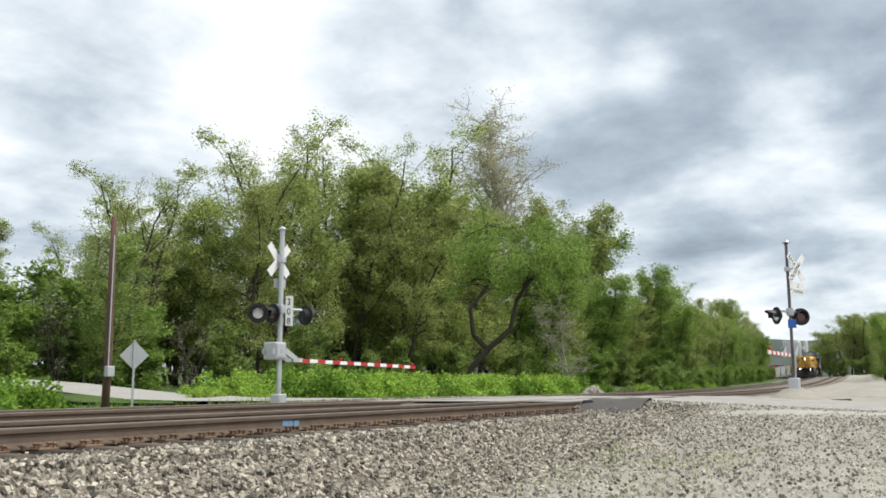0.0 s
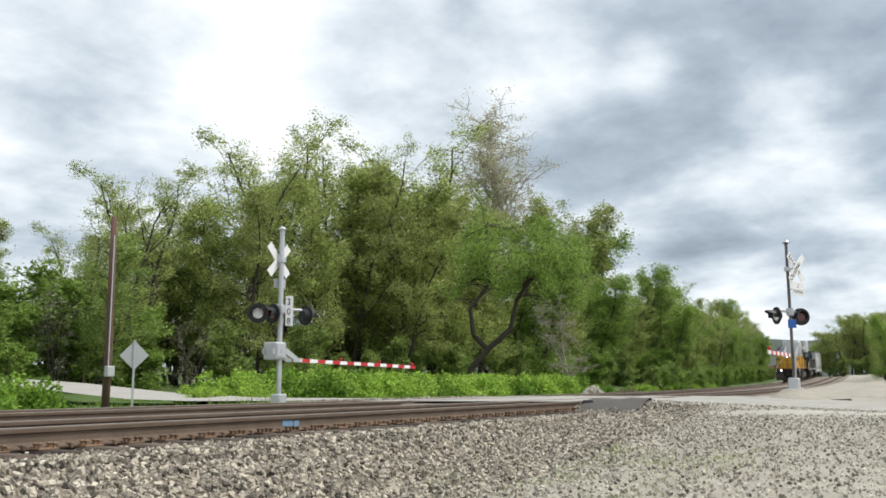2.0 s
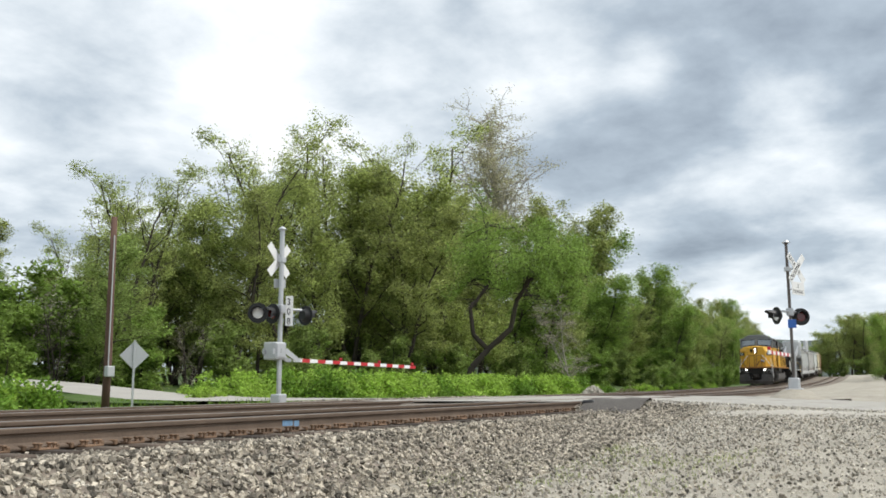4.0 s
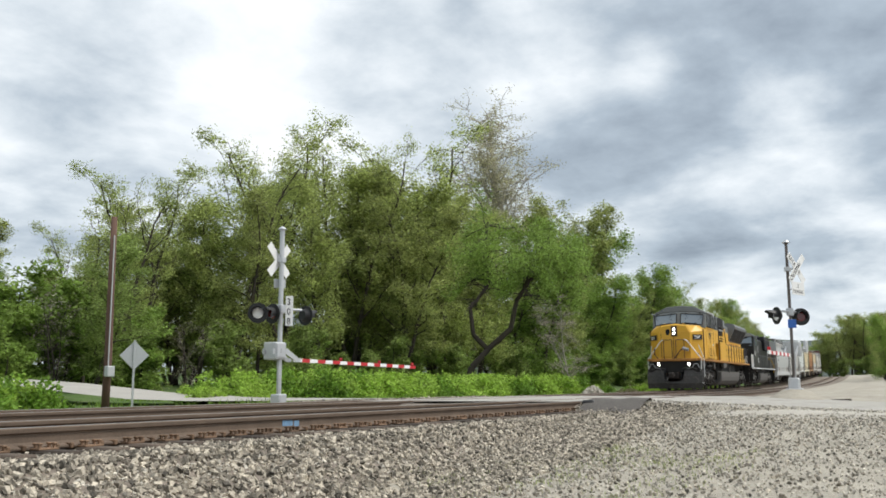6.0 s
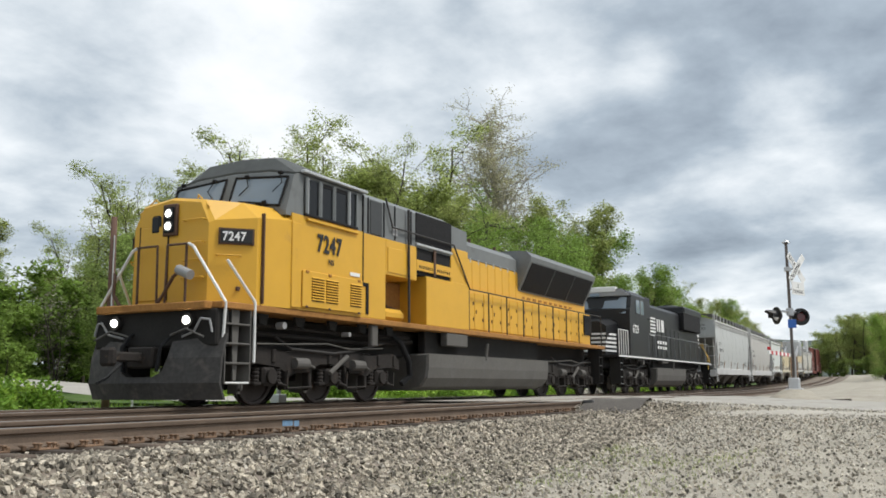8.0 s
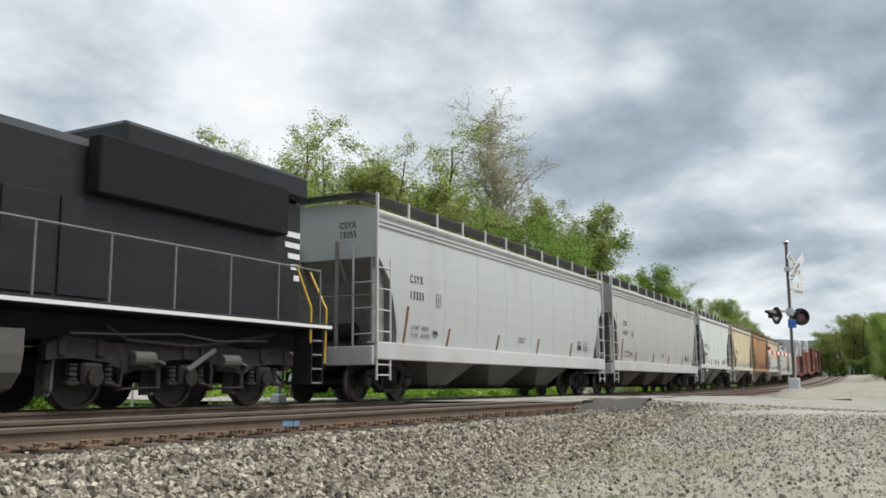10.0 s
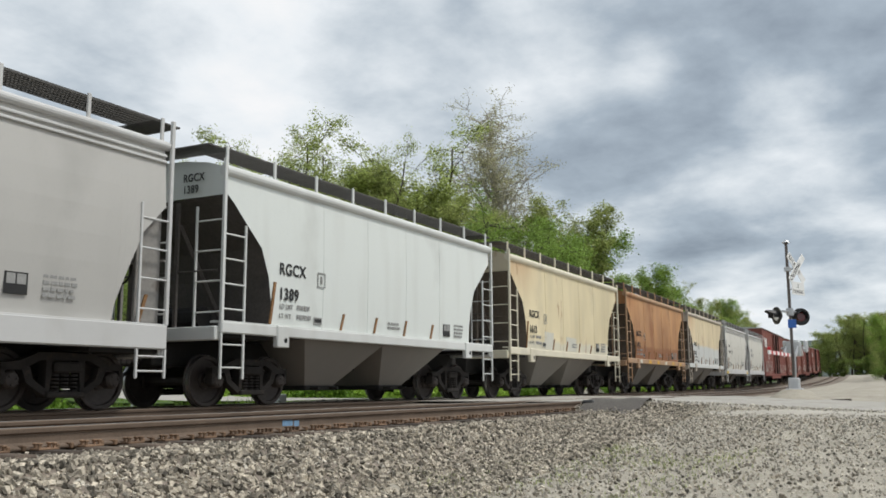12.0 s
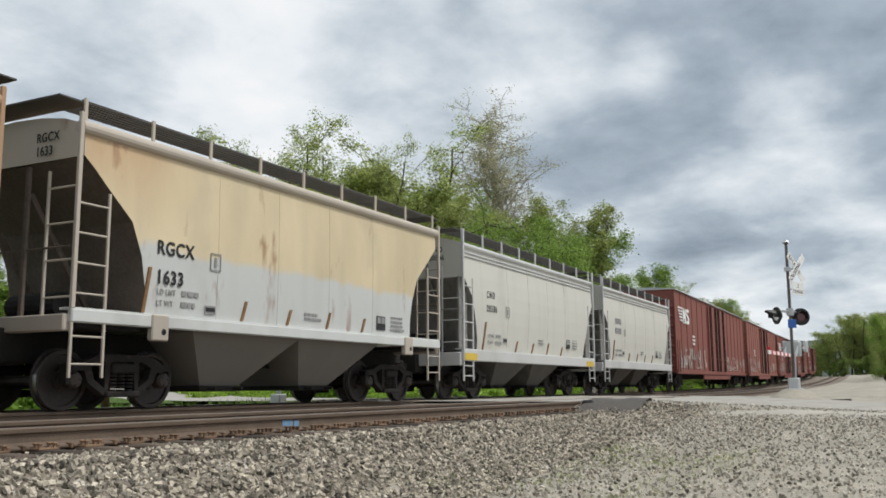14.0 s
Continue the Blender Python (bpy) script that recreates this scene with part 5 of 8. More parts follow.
            part("window_gasket", Mesh().cyl(p + o, q + o, 0.026, n=6), M_GRILL, w)
        for y in (0.42, 1.25):
            part("wiper", Mesh().box(2.9, 2.99, sg * y - 0.05, sg * y + 0.05, 4.47, 4.54, 0.02).tube([(2.93, sg * y, 4.48), (2.86, sg * (y + 0.1), 4.28), (2.80, sg * (y - 0.08), 4.10)], 0.010), M_GRILL, car)
        part("low_wiper", Mesh().tube([(2.74, sg * 1.0, 3.88), (2.73, sg * 0.4, 3.96)], 0.018).cyl((2.76, sg * 1.02, 3.84), (2.72, sg * 1.02, 3.92), 0.05, n=10), M_GRILL, car)
        # window recess with sash posts
        w = part("side_window", Mesh().box(3.36, 5.2, sg * 1.55 - 0.012, sg * 1.55 + 0.012, 3.72, 4.44, 0.03), M_DARKGLASS, car, "row of dark open cab side windows")
        for x, hw in ((3.36, 0.03), (3.42, 0.012), (3.80, 0.018), (3.86, 0.03), (4.30, 0.018), (4.36, 0.02), (4.86, 0.03), (4.92, 0.012), (5.2, 0.03)):
            part("window_frame", Mesh().box(x - hw, x + hw, sg * 1.575 - 0.02, sg * 1.575 + 0.02, 3.70, 4.46, 0.006), M_LGREY if hw > 0.015 else M_GALV, w)
        part("window_frame", Mesh().box(3.33, 5.23, sg * 1.575 - 0.025, sg * 1.575 + 0.025, 3.68, 3.73, 0.006), M_GRILL, w)
        part("window_frame", Mesh().box(3.84, 4.86, sg * 1.565 - 0.01, sg * 1.565 + 0.01, 4.36, 4.44, 0.006), M_GRILL, w)
        part("arm_rest", Mesh().box(3.4, 5.25, sg * 1.58 - 0.03, sg * 1.58 + 0.03, 3.58, 3.64, 0.012), M_YEL, car, "yellow ledge below the windows")
        # raised number panel and louvred cabinet low on the cab
        b = part("louvre_panel", Mesh().box(3.28, 5.46, sg * 1.565 - 0.02, sg * 1.565 + 0.02, 1.88, 2.60, 0.012), M_YEL, car)
        for xa in (3.58, 4.08, 4.97):
            for i in range(9):
                z = 2.03 + 0.054 * i
                part("louvre", Mesh().prism([(sg * 1.584, z), (sg * 1.612, z + 0.004), (sg * 1.584, z + 0.034)], 0, xa, xa + 0.42), M_YEL, b)
                part("louvre_slot", Mesh().box(xa, xa + 0.42, sg * 1.587 - 0.004, sg * 1.587 + 0.004, z - 0.017, z + 0.001, 0.0), M_GRILL, b)
        for x in (3.42, 4.2, 5.3):
            part("hinge", Mesh().box(x - 0.05, x + 0.05, sg * 1.588 - 0.012, sg * 1.588 + 0.012, 2.55, 2.60, 0.006), M_SILL, b)
            part("latch", Mesh().box(x - 0.04, x + 0.04, sg * 1.588 - 0.012, sg * 1.588 + 0.012, 1.87, 1.91, 0.006), M_HOSE, b)
        part("builder_plate", Mesh().box(4.98, 5.36, sg * 1.562 - 0.006, sg * 1.562 + 0.006, 2.66, 2.74, 0.003), M_WHITEINK, car, "small white builder plate")
        part("panel_seam", Mesh().box(2.10, 2.135, sg * 1.52 - 0.035, sg * 1.52 + 0.035, zd + 0.02, 3.52, 0.002), M_HOSE, car)
        part("cab_ridge", Mesh().box(2.95, 3.26, sg * 1.552 - 0.012, sg * 1.552 + 0.012, zd + 0.03, 3.5, 0.01), M_YEL, car)
        part("cab_gap", Mesh().box(5.48, 5.52, sg * 1.53 - 0.03, sg * 1.53 + 0.03, 2.55, 4.5, 0.002), M_GRILL, car, "dark gap behind the cab")
        part("notch", Mesh().box(5.70, 5.80, sg * 1.51 - 0.012, sg * 1.51 + 0.012, 1.90, 2.58, 0.003).box(5.48, 5.8, sg * 1.51 - 0.012, sg * 1.51 + 0.012, 2.50, 2.58, 0.003), M_GRILL, car)
        part("upper_door_panel", Mesh().box(5.86, 6.36, sg * 1.505 - 0.01, sg * 1.505 + 0.01, 3.70, 4.46, 0.01), M_CABDOOR, car, "dark grey upper door")
        for x in (5.78, 6.46, 6.95, 7.72):
            part("upper_seam", Mesh().box(x - 0.014, x + 0.014, sg * 1.50 - 0.014, sg * 1.50 + 0.014, 3.70, 4.50, 0.002), M_GRILL, car)
        part("notice_plate", Mesh().box(6.84, 7.08, sg * 1.507 - 0.004, sg * 1.507 + 0.004, 3.80, 4.02, 0.002), M_CANIST, car, "pale notice plate")
    lettering(car, "7247", 3.76, -1.572, 3.03, 0.50, M_BLACK, squeeze=0.82, bold=0.014)
    lettering(car, "NS", 4.16, -1.572, 2.80, 0.16, M_BLACK, bold=0.004)
    # full-width body behind the cab: yellow below, grey above, with the open recess
    part("electrical_cabinet", Mesh().box(5.5, 6.55, -1.5, 1.5, zd, 3.68, 0.012), M_YEL, car, "yellow equipment cabinet")
    part("cabinet_top", Mesh().loft([ring(5.52, [(1.49, 3.68), (1.49, 4.48), (1.2, 4.66), (0, 4.70)]), ring(9.9, [(1.49, 3.68), (1.49, 4.50), (1.2, 4.68), (0, 4.72)])]), M_LGREY, car, "grey upper cabinet")
    part("blower_end", Mesh().loft([ring(9.9, [(1.49, 3.9), (1.49, 4.50), (1.2, 4.68), (0, 4.72)]), ring(10.85, [(1.47, 3.9), (1.47, 4.46), (1.1, 4.62), (0, 4.66)])]), M_LGREY, car, "grey end of the blower housing")
    part("upper_body", Mesh().box(6.55, 8.0, -1.5, 1.5, 2.86, 3.68, 0.01), M_YEL, car)
    part("raised_door", Mesh().box(6.62, 7.75, -1.52, -1.50, 2.92, 3.5, 0.01), M_YEL, car)
    part("nook_back", Mesh().box(6.55, 8.5, -0.75, 0.75, zd, 2.86, 0.01), M_SILL, car, "shadowed rusty recess")
    part("nook_box", Mesh().box(6.6, 7.6, -1.42, 1.42, zd, 2.12, 0.10), M_YEL, car, "rounded yellow box on the walkway")
    part("nook_pipe", Mesh().tube([(6.7, -0.8, 2.55), (7.3, -0.85, 2.5), (7.6, -0.9, 2.2), (8.3, -0.85, 2.15)], 0.05, 8), M_HOSE, car)
    part("side_panel", Mesh().box(8.5, 10.9, -1.5, 1.5, zd, 3.02, 0.012), M_YEL, car, "plain yellow side panel")
    part("intake_core", Mesh().box(8.0, 9.9, -1.46, 1.46, 3.02, 3.72, 0.01), M_GRILL, car, "black intake recess")
    part("blower_panel", Mesh().box(9.86, 10.88, -1.49, 1.49, 3.0, 3.92, 0.012), M_YEL, car)
    for sg in (-1, 1):
        part("blower_grille", Mesh().box(7.95, 9.86, sg * 1.50 - 0.012, sg * 1.50 + 0.012, 3.80, 4.53, 0.01), M_GRILL, car, "black air intake grille")
        part("intake_ledge", Mesh().box(7.95, 9.86, sg * 1.52 - 0.02, sg * 1.52 + 0.02, 3.72, 3.78, 0.008), M_GALV, car)
        part("louvre_band", Mesh().box(8.0, 9.86, sg * 1.495 - 0.012, sg * 1.495 + 0.012, 3.12, 3.38, 0.008), M_YEL, car)
        for i in range(16):
            x = 8.12 + 0.105 * i
            if i in (7, 8):
                continue
            part("louvre", Mesh().box(x, x + 0.05, sg * 1.508 - 0.004, sg * 1.508 + 0.004, 3.18, 3.25, 0.0), M_GRILL, car)
        part("intake_post", Mesh().box(8.86, 8.96, sg * 1.51 - 0.016, sg * 1.51 + 0.016, 3.05, 3.72, 0.006), M_HOSE, car)
    # long hood
    hx0, hx1 = 10.85, 21.9
    part("hood", Mesh().box(hx0, hx1, -1.02, 1.02, zd, 3.90, 0.02), M_YEL, car, "yellow engine hood")
    part("hood_top", Mesh().loft([ring(10.8, [(1.03, 3.90), (1.03, 4.26), (0.78, 4.46), (0, 4.50)]), ring(15.5, [(1.03, 3.90), (1.03, 4.26), (0.78, 4.46), (0, 4.50)])]), M_LGREY, car, "grey hood roof")
    for x in (11.3, 12.6, 14.4):
        part("lifting_lug", Mesh().cyl((x, -0.7, 4.44), (x, -0.7, 4.58), 0.05, n=8), M_HOSE, car)
    for sg in (-1, 1):
        part("lower_hood", Mesh().box(hx0, hx1 - 0.1, min(sg * 1.0, sg * 1.3), max(sg * 1.0, sg * 1.3), zd, 2.95, 0.02), M_YEL, car)
        for i in range(16):
            x = 11.0 + 0.612 * i
            d = part("hood_door", Mesh().box(x + 0.012, x + 0.60, sg * 1.31 - 0.015, sg * 1.31 + 0.015, zd + 0.06, 2.9, 0.012), M_YEL, car)
            for z in (2.12, 2.55):
                part("latch", Mesh().box(x + 0.50, x + 0.54, sg * 1.335 - 0.012, sg * 1.335 + 0.012, z, z + 0.09, 0.004), M_HOSE, d)
            if i % 2:
                part("hinge", Mesh().box(x + 0.07, x + 0.10, sg * 1.335 - 0.012, sg * 1.335 + 0.012, 2.32, 2.42, 0.004), M_HOSE, d)
        for i in range(9):
            x = 11.0 + 0.53 * i
            part("upper_door", Mesh().box(x + 0.012, x + 0.52, sg * 1.03 - 0.014, sg * 1.03 + 0.014, 3.0, 3.86, 0.01), M_YEL, car)
            part("upper_hinge", Mesh().box(x + 0.4, x + 0.47, sg * 1.045 - 0.01, sg * 1.045 + 0.01, 3.80, 3.92, 0.006), M_GALV, car)
        for i in range(10):
            x = 15.7 + 0.5 * i
            part("side_vent", Mesh().box(x, x + 0.26, sg * 1.03 - 0.012, sg * 1.03 + 0.012, 3.08, 3.16, 0.006), M_SILL, car)
        rail_run(car, 10.95, 22.5, zd, 2.93, sg, M_RAILB, 1.23)
        part("handrail", Mesh().tube([(6.5, sg * 1.52, 4.62), (6.75, sg * 1.56, 3.97), (9.9, sg * 1.56, 3.97), (10.95, sg * 1.50, 2.93)], 0.022, 8), M_RAILB, car, "dark bent handrail")
        part("stanchion", Mesh().cyl((7.52, sg * 1.56, zd), (7.5, sg * 1.56, 4.5), 0.032, n=8), M_RAILB, car)
        # radiator flare
        part("radiator_flare", Mesh().prism([(sg * 0.95, 3.30), (sg * 1.05, 3.30), (sg * 1.50, 4.22), (sg * 1.53, 4.36), (sg * 1.36, 4.54), (sg * 1.1, 4.58), (sg * 0.0, 4.60), (sg * 0.0, 3.30)], 0, 15.4, 21.8), M_LGREY, car, "grey flared radiator top")
        a = slab([(15.55, sg * 1.075, 3.34), (21.6, sg * 1.075, 3.34), (21.6, sg * 1.49, 4.18), (15.55, sg * 1.49, 4.18)], (0, sg, -0.52), 0.012)
        g = part("radiator_grille", a, M_GRILL, car, "black radiator grille under the flare")
        for x in (17.6, 19.6):
            part("grille_bar", slab([(x, sg * 1.085, 3.34), (x + 0.05, sg * 1.085, 3.34), (x + 0.05, sg * 1.50, 4.18), (x, sg * 1.50, 4.18)], (0, sg, -0.52), 0.02), M_ROOFD, g)
        part("end_grille", Mesh().box(20.95, 21.75, sg * 1.315 - 0.03, sg * 1.315 + 0.03, 2.18, 2.9, 0.01), M_GRILL, car, "black louvred end grille")
    part("hood_end", Mesh().box(21.9, 22.06, -1.0, 1.0, zd, 4.3, 0.03), M_YEL, car)
    # pilot, plow, ditch lights
    part("pilot", Mesh().box(1.0, 1.35, -1.45, 1.45, 1.05, 1.70, 0.03), M_UNDER, car, "dark pilot face")
    part("pilot_deck", Mesh().box(0.85, 1.6, -1.3, 1.3, 1.68, 1.82, 0.02), M_SILL, car, "orange-brown front walkway edge")
    m = Mesh()
    ys = [-1.55, -1.2, -0.80, -0.58, -0.48, -0.3, 0.3, 0.48, 0.58, 0.80, 1.2, 1.55]
    for back in (0.0, 0.05):
        for y in ys:
            xf = 0.62 + 0.36 * (abs(y) / 1.52) ** 1.3 + back
            top = 1.12 + 0.14 * (abs(y) / 1.55) ** 2 if abs(y) > 0.57 else (0.62 if abs(y) > 0.47 else 0.52)
            m.v += [(xf + 0.12, y, 0.13), (xf, y, 0.42), (xf + 0.04, y, min(top, 0.85)), (xf + 0.16, y, top)]
    n = len(ys) * 4
    for i in range(len(ys) - 1):
        for j in range(3):
            a = i * 4 + j
            m.f += [(a, a + 4, a + 5, a + 1), (n + a, n + a + 1, n + a + 5, n + a + 4)]
    for i in range(len(ys) - 1):
        for j in (0, 3):
            a = i * 4 + j
            m.f.append((a, n + a, n + a + 4, a + 4))
    for i in (0, len(ys) - 1):
        for j in range(3):
            a = i * 4 + j
            m.f.append((a, a + 1, n + a + 1, n + a))
    part("snow_plow", m, M_PLOW, car, "scuffed black steel plow")
    for sg in (-1, 1):
        d = part("ditch_light_housing", Mesh().cyl((1.02, sg * 0.86, 1.50), (0.9, sg * 0.86, 1.50), 0.13, n=16), M_UNDER, car)
        part("ditch_light", Mesh().cyl((0.905, sg * 0.86, 1.50), (0.87, sg * 0.86, 1.50), 0.066, n=16), M_LAMP, d, "lit white ditch light")
        for i, z in enumerate((0.40, 0.74, 1.08, 1.42)):
            part("step", Mesh().box(1.2, 1.84, min(sg * (1.15 - 0.08 * i), sg * 1.5), max(sg * (1.15 - 0.08 * i), sg * 1.5), z, z + 0.035, 0.008), M_RAILW if i == 0 else M_TANK, car, "white-edged step" if i == 0 else "grimy step")
        part("step_side", Mesh().box(1.84, 1.87, min(sg * 0.9, sg * 1.5), max(sg * 0.9, sg * 1.5), 0.40, 1.7, 0.006).box(1.17, 1.20, min(sg * 0.9, sg * 1.5), max(sg * 0.9, sg * 1.5), 0.40, 1.0, 0.006), M_TANK, car, "dusty step side plate")
        part("step_back", Mesh().box(1.2, 1.84, min(sg * 0.86, sg * 0.9), max(sg * 0.86, sg * 0.9), 0.45, 1.7, 0.006), M_UNDER, car)
        part("step_stringer", Mesh().prism([(1.40, 1.70), (1.62, 1.70), (1.56, 0.46), (1.48, 0.46)], 1, sg * 1.42 - 0.012, sg * 1.42 + 0.012), M_TANK, car)
        stairs(car, 22.3, sg, 0.42, 1.7, M_RAILB, M_UNDER)
        part("stair_rail", Mesh().tube([(1.93, sg * 1.52, 0.78), (1.93, sg * 1.52, 1.86), (1.36, sg * 1.34, 2.58)], 0.028, 8), M_RAILW, car, "white bent grab rail")
        part("front_rail", Mesh().tube([(1.14, sg * 1.48, 1.18), (1.14, sg * 1.52, 1.80), (1.14, sg * 0.74, 2.84), (1.14, sg * 0.62, 2.90)], 0.028, 8), M_RAILW, car, "white bent front rail")
        part("front_bar", Mesh().tube([(1.14, sg * 0.62, 2.90), (1.14, sg * 0.12, 2.90), (1.14, sg * 0.10, 1.82)], 0.022, 8).tube([(1.14, sg * 0.58, 2.88), (1.14, sg * 0.58, 1.82)], 0.024, 8), M_HOSE, car, "brown front handrail")
        part("air_hose", Mesh().tube([(1.0, sg * 0.5, 1.3), (0.72, sg * 0.46, 1.05), (0.7, sg * 0.40, 0.62)], 0.03, 8), M_GRILL, car)
        part("cut_lever", Mesh().tube([(0.98, sg * 0.7, 1.22), (0.92, sg * 1.02, 1.30), (0.9, sg * 1.18, 1.52), (0.95, sg * 1.34, 1.5), (0.95, sg * 1.40, 1.28)], 0.02, 8), M_CANIST, car, "grey cut lever")
        part("uncoupling_lever", Mesh().tube([(0.9, sg * 0.5, 1.25), (0.85, sg * 0.9, 1.35), (0.85, sg * 1.3, 1.2)], 0.018), M_TANK, car)
    part("jumper_hose", Mesh().tube([(1.1, 1.12, 2.45), (1.05, 1.08, 2.05), (1.05, 0.85, 1.76), (1.04, 0.45, 1.66), (1.04, 0.1, 1.72), (1.04, -0.15, 1.98), (1.04, -0.38, 2.30), (1.04, -0.55, 2.40)], 0.032, 8), M_HOSE, car, "brown jumper cable looped across the nose")
    part("jumper_plug", Mesh().cyl((1.02, -0.52, 2.42), (0.98, -0.84, 2.30), 0.09, n=14), M_CANIST, car, "grey cable plug")
    part("mu_hose", Mesh().tube([(0.9, 0.55, 1.2), (0.78, 0.5, 0.8), (0.85, 0.45, 0.45)], 0.03, 8), M_GRILL, car)
    part("horn", Mesh().cyl((4.3, -0.2, 4.95), (3.9, -0.2, 4.95), 0.03, 0.09, n=10).cyl((4.3, -0.2, 4.88), (4.3, -0.2, 4.98), 0.03, n=6), M_LGREY, car)
    part("antenna", Mesh().cyl((3.5, 0.25, 4.9), (3.5, 0.25, 5.25), 0.012, n=6), M_GRILL, car)
    six_wheel_truck(car, (2.85, 4.93, 6.9))
    six_wheel_truck(car, (17.9, 19.95, 21.95))
    coupler(car, 0.06, -1)
    coupler(car, ln - 0.06, 1)
    return car


def black_locomotive():
    ln, zd = 22.2, 1.6
    car = thing("diesel_locomotive", "black diesel locomotive with white nose stripes", "locomotive")
    VEHICLES.append((car, 21.3, ln))
    underframe(car, ln, (7.7, 14.2), zd, M_NSBLK, 0.9, ln - 0.9)
    part("nose", Mesh().loft([ring(1.4, [(0.85, zd), (0.9, 2.75), (0.6, 2.95), (0, 2.98)]), ring(3.0, [(0.95, zd), (1.0, 2.95), (0.7, 3.15), (0, 3.2)])]), M_NSBLK, car, "low black nose")
    m = Mesh()
    part("cab", Mesh().loft([ring(2.85, [(1.5, zd), (1.52, 3.5), (1.2, 3.55), (0, 3.55)]), ring(3.0, [(1.5, zd), (1.52, 3.6), (1.2, 3.6), (0, 3.6)]), ring(3.15, [(1.5, zd), (1.52, 4.15), (1.2, 4.4), (0, 4.45)]),
                             ring(5.9, [(1.5, zd), (1.52, 4.15), (1.2, 4.4), (0, 4.45)])]), M_NSBLK, car, "black cab")
    for sg in (-1, 1):
        part("windshield", slab([(2.97, sg * 0.1, 3.35), (2.84, sg * 1.35, 3.35), (3.1, sg * 1.35, 4.05), (3.13, sg * 0.1, 4.12)], (-0.95, 0, 0.3), 0.02), M_GLASS, car)
        w = part("side_window", Mesh().box(3.9, 5.2, sg * 1.53 - 0.012, sg * 1.53 + 0.012, 3.4, 4.0, 0.02), M_GLASS, car)
        part("window_frame", Mesh().box(4.5, 4.58, sg * 1.55 - 0.015, sg * 1.55 + 0.015, 3.38, 4.02, 0.004), M_LGREY, w)
        rail_run(car, 1.2, 2.6, zd, 2.6, sg, M_RAILW, 0.35)
        rail_run(car, 6.2, ln - 1.3, zd, 2.65, sg, M_LGREY, 1.35)
        stairs(car, 1.4, sg, 0.4, 1.5, M_LGREY, M_UNDER)
        stairs(car, ln - 1.4, sg, 0.4, 1.5, M_LGREY, M_UNDER)
        part("end_rail", Mesh().tube([(ln - 1.1, sg * 1.45, 0.8), (ln - 1.05, sg * 1.45, 1.9), (ln - 0.95, sg * 0.95, 2.7)], 0.026, 8), M_YELRAIL, car, "yellow bent grab rail")
        part("end_rail", Mesh().tube([(ln - 1.6, sg * 1.47, 1.2), (ln - 1.6, sg * 1.47, 1.9), (ln - 1.75, sg * 1.2, 2.75)], 0.026, 8), M_YELRAIL, car, "yellow bent grab rail")
        for i in range(9):
            x = 7.0 + 1.0 * i
            part("hood_door", Mesh().box(x + 0.03, x + 0.95, sg * 0.96 - 0.015, sg * 0.96 + 0.015, zd + 0.1, 3.2, 0.012), M_NSBLK, car)
        part("radiator_grille", Mesh().box(15.5, 20.2, min(sg * 0.9, sg * 1.2), max(sg * 0.9, sg * 1.2), 3.3, 4.25, 0.03), M_GRILL, car, "black radiator intake")
        part("blower_duct", Mesh().prism([(sg * 0.9, zd), (sg * 1.3, zd), (sg * 1.4, 3.5), (sg * 0.9, 3.7)], 0, 6.2, 7.0), M_NSBLK, car)
        # emblem as plain stripes and blocks
        for i in range(6):
            m = Mesh().box(8.0 + 0.13 * i, 9.7, sg * 0.985 - 0.004, sg * 0.985 + 0.004, 3.5 - 0.16 * i, 3.58 - 0.16 * i, 0)
            part("emblem_stripe", m, M_WHITEINK, car, "white painted stripe")
        for a, b in ((10.0, 10.22), (10.45, 10.67), (10.95, 11.5)):
            part("emblem_block", Mesh().box(a, b, sg * 0.985 - 0.004, sg * 0.985 + 0.004, 2.95, 3.55, 0), M_WHITEINK, car, "white painted block")
        for i in range(4):
            part("block_mark", Mesh().box(10.0 + 0.55 * i, 10.4 + 0.55 * i, sg * 0.985 - 0.004, sg * 0.985 + 0.004, 2.35, 2.50, 0), M_WHITEINK, car)
            part("block_mark", Mesh().box(10.0 + 0.55 * i, 10.36 + 0.55 * i, sg * 0.985 - 0.004, sg * 0.985 + 0.004, 2.1, 2.24, 0), M_WHITEINK, car)
    for i in range(5):
        z = 1.72 + 0.17 * i
        s = Mesh()
        s.loft([ring(1.38 - 0.0, [(0.86 + 0.012, z), (0.86 + 0.012, z + 0.08)]), ring(2.6, [(0.97 + 0.012, z), (0.97 + 0.012, z + 0.08)])], caps=True)
        part("nose_stripe", s, M_WHITEINK, car, "white nose stripe")
    part("hood", Mesh().loft([ring(5.9, [(0.94, zd), (0.94, 4.05), (0.7, 4.25), (0, 4.3)]), ring(ln - 1.3, [(0.94, zd), (0.94, 4.05), (0.7, 4.25), (0, 4.3)])]), M_NSBLK, car, "black engine hood")
    part("hood_end_top", Mesh().box(ln - 6.2, ln - 1.28, -1.15, 1.15, 4.1, 4.62, 0.08), M_NSBLK, car, "black raised hood end")
    part("end_stripes", Mesh().box(ln - 1.31, ln - 1.28, -0.9, -0.3, 2.2, 3.3, 0.002), M_NSBLK, car)
    for i in range(5):
        part("rear_stripe", Mesh().box(ln - 1.9 + 0.1 * i, ln - 1.32, -0.955, -0.948, 3.35 - 0.22 * i, 3.46 - 0.22 * i, 0), M_WHITEINK, car)
    lettering(car, "6729", 3.25, -1.53, 2.55, 0.50, M_WHITEINK, squeeze=0.9, bold=0.008)
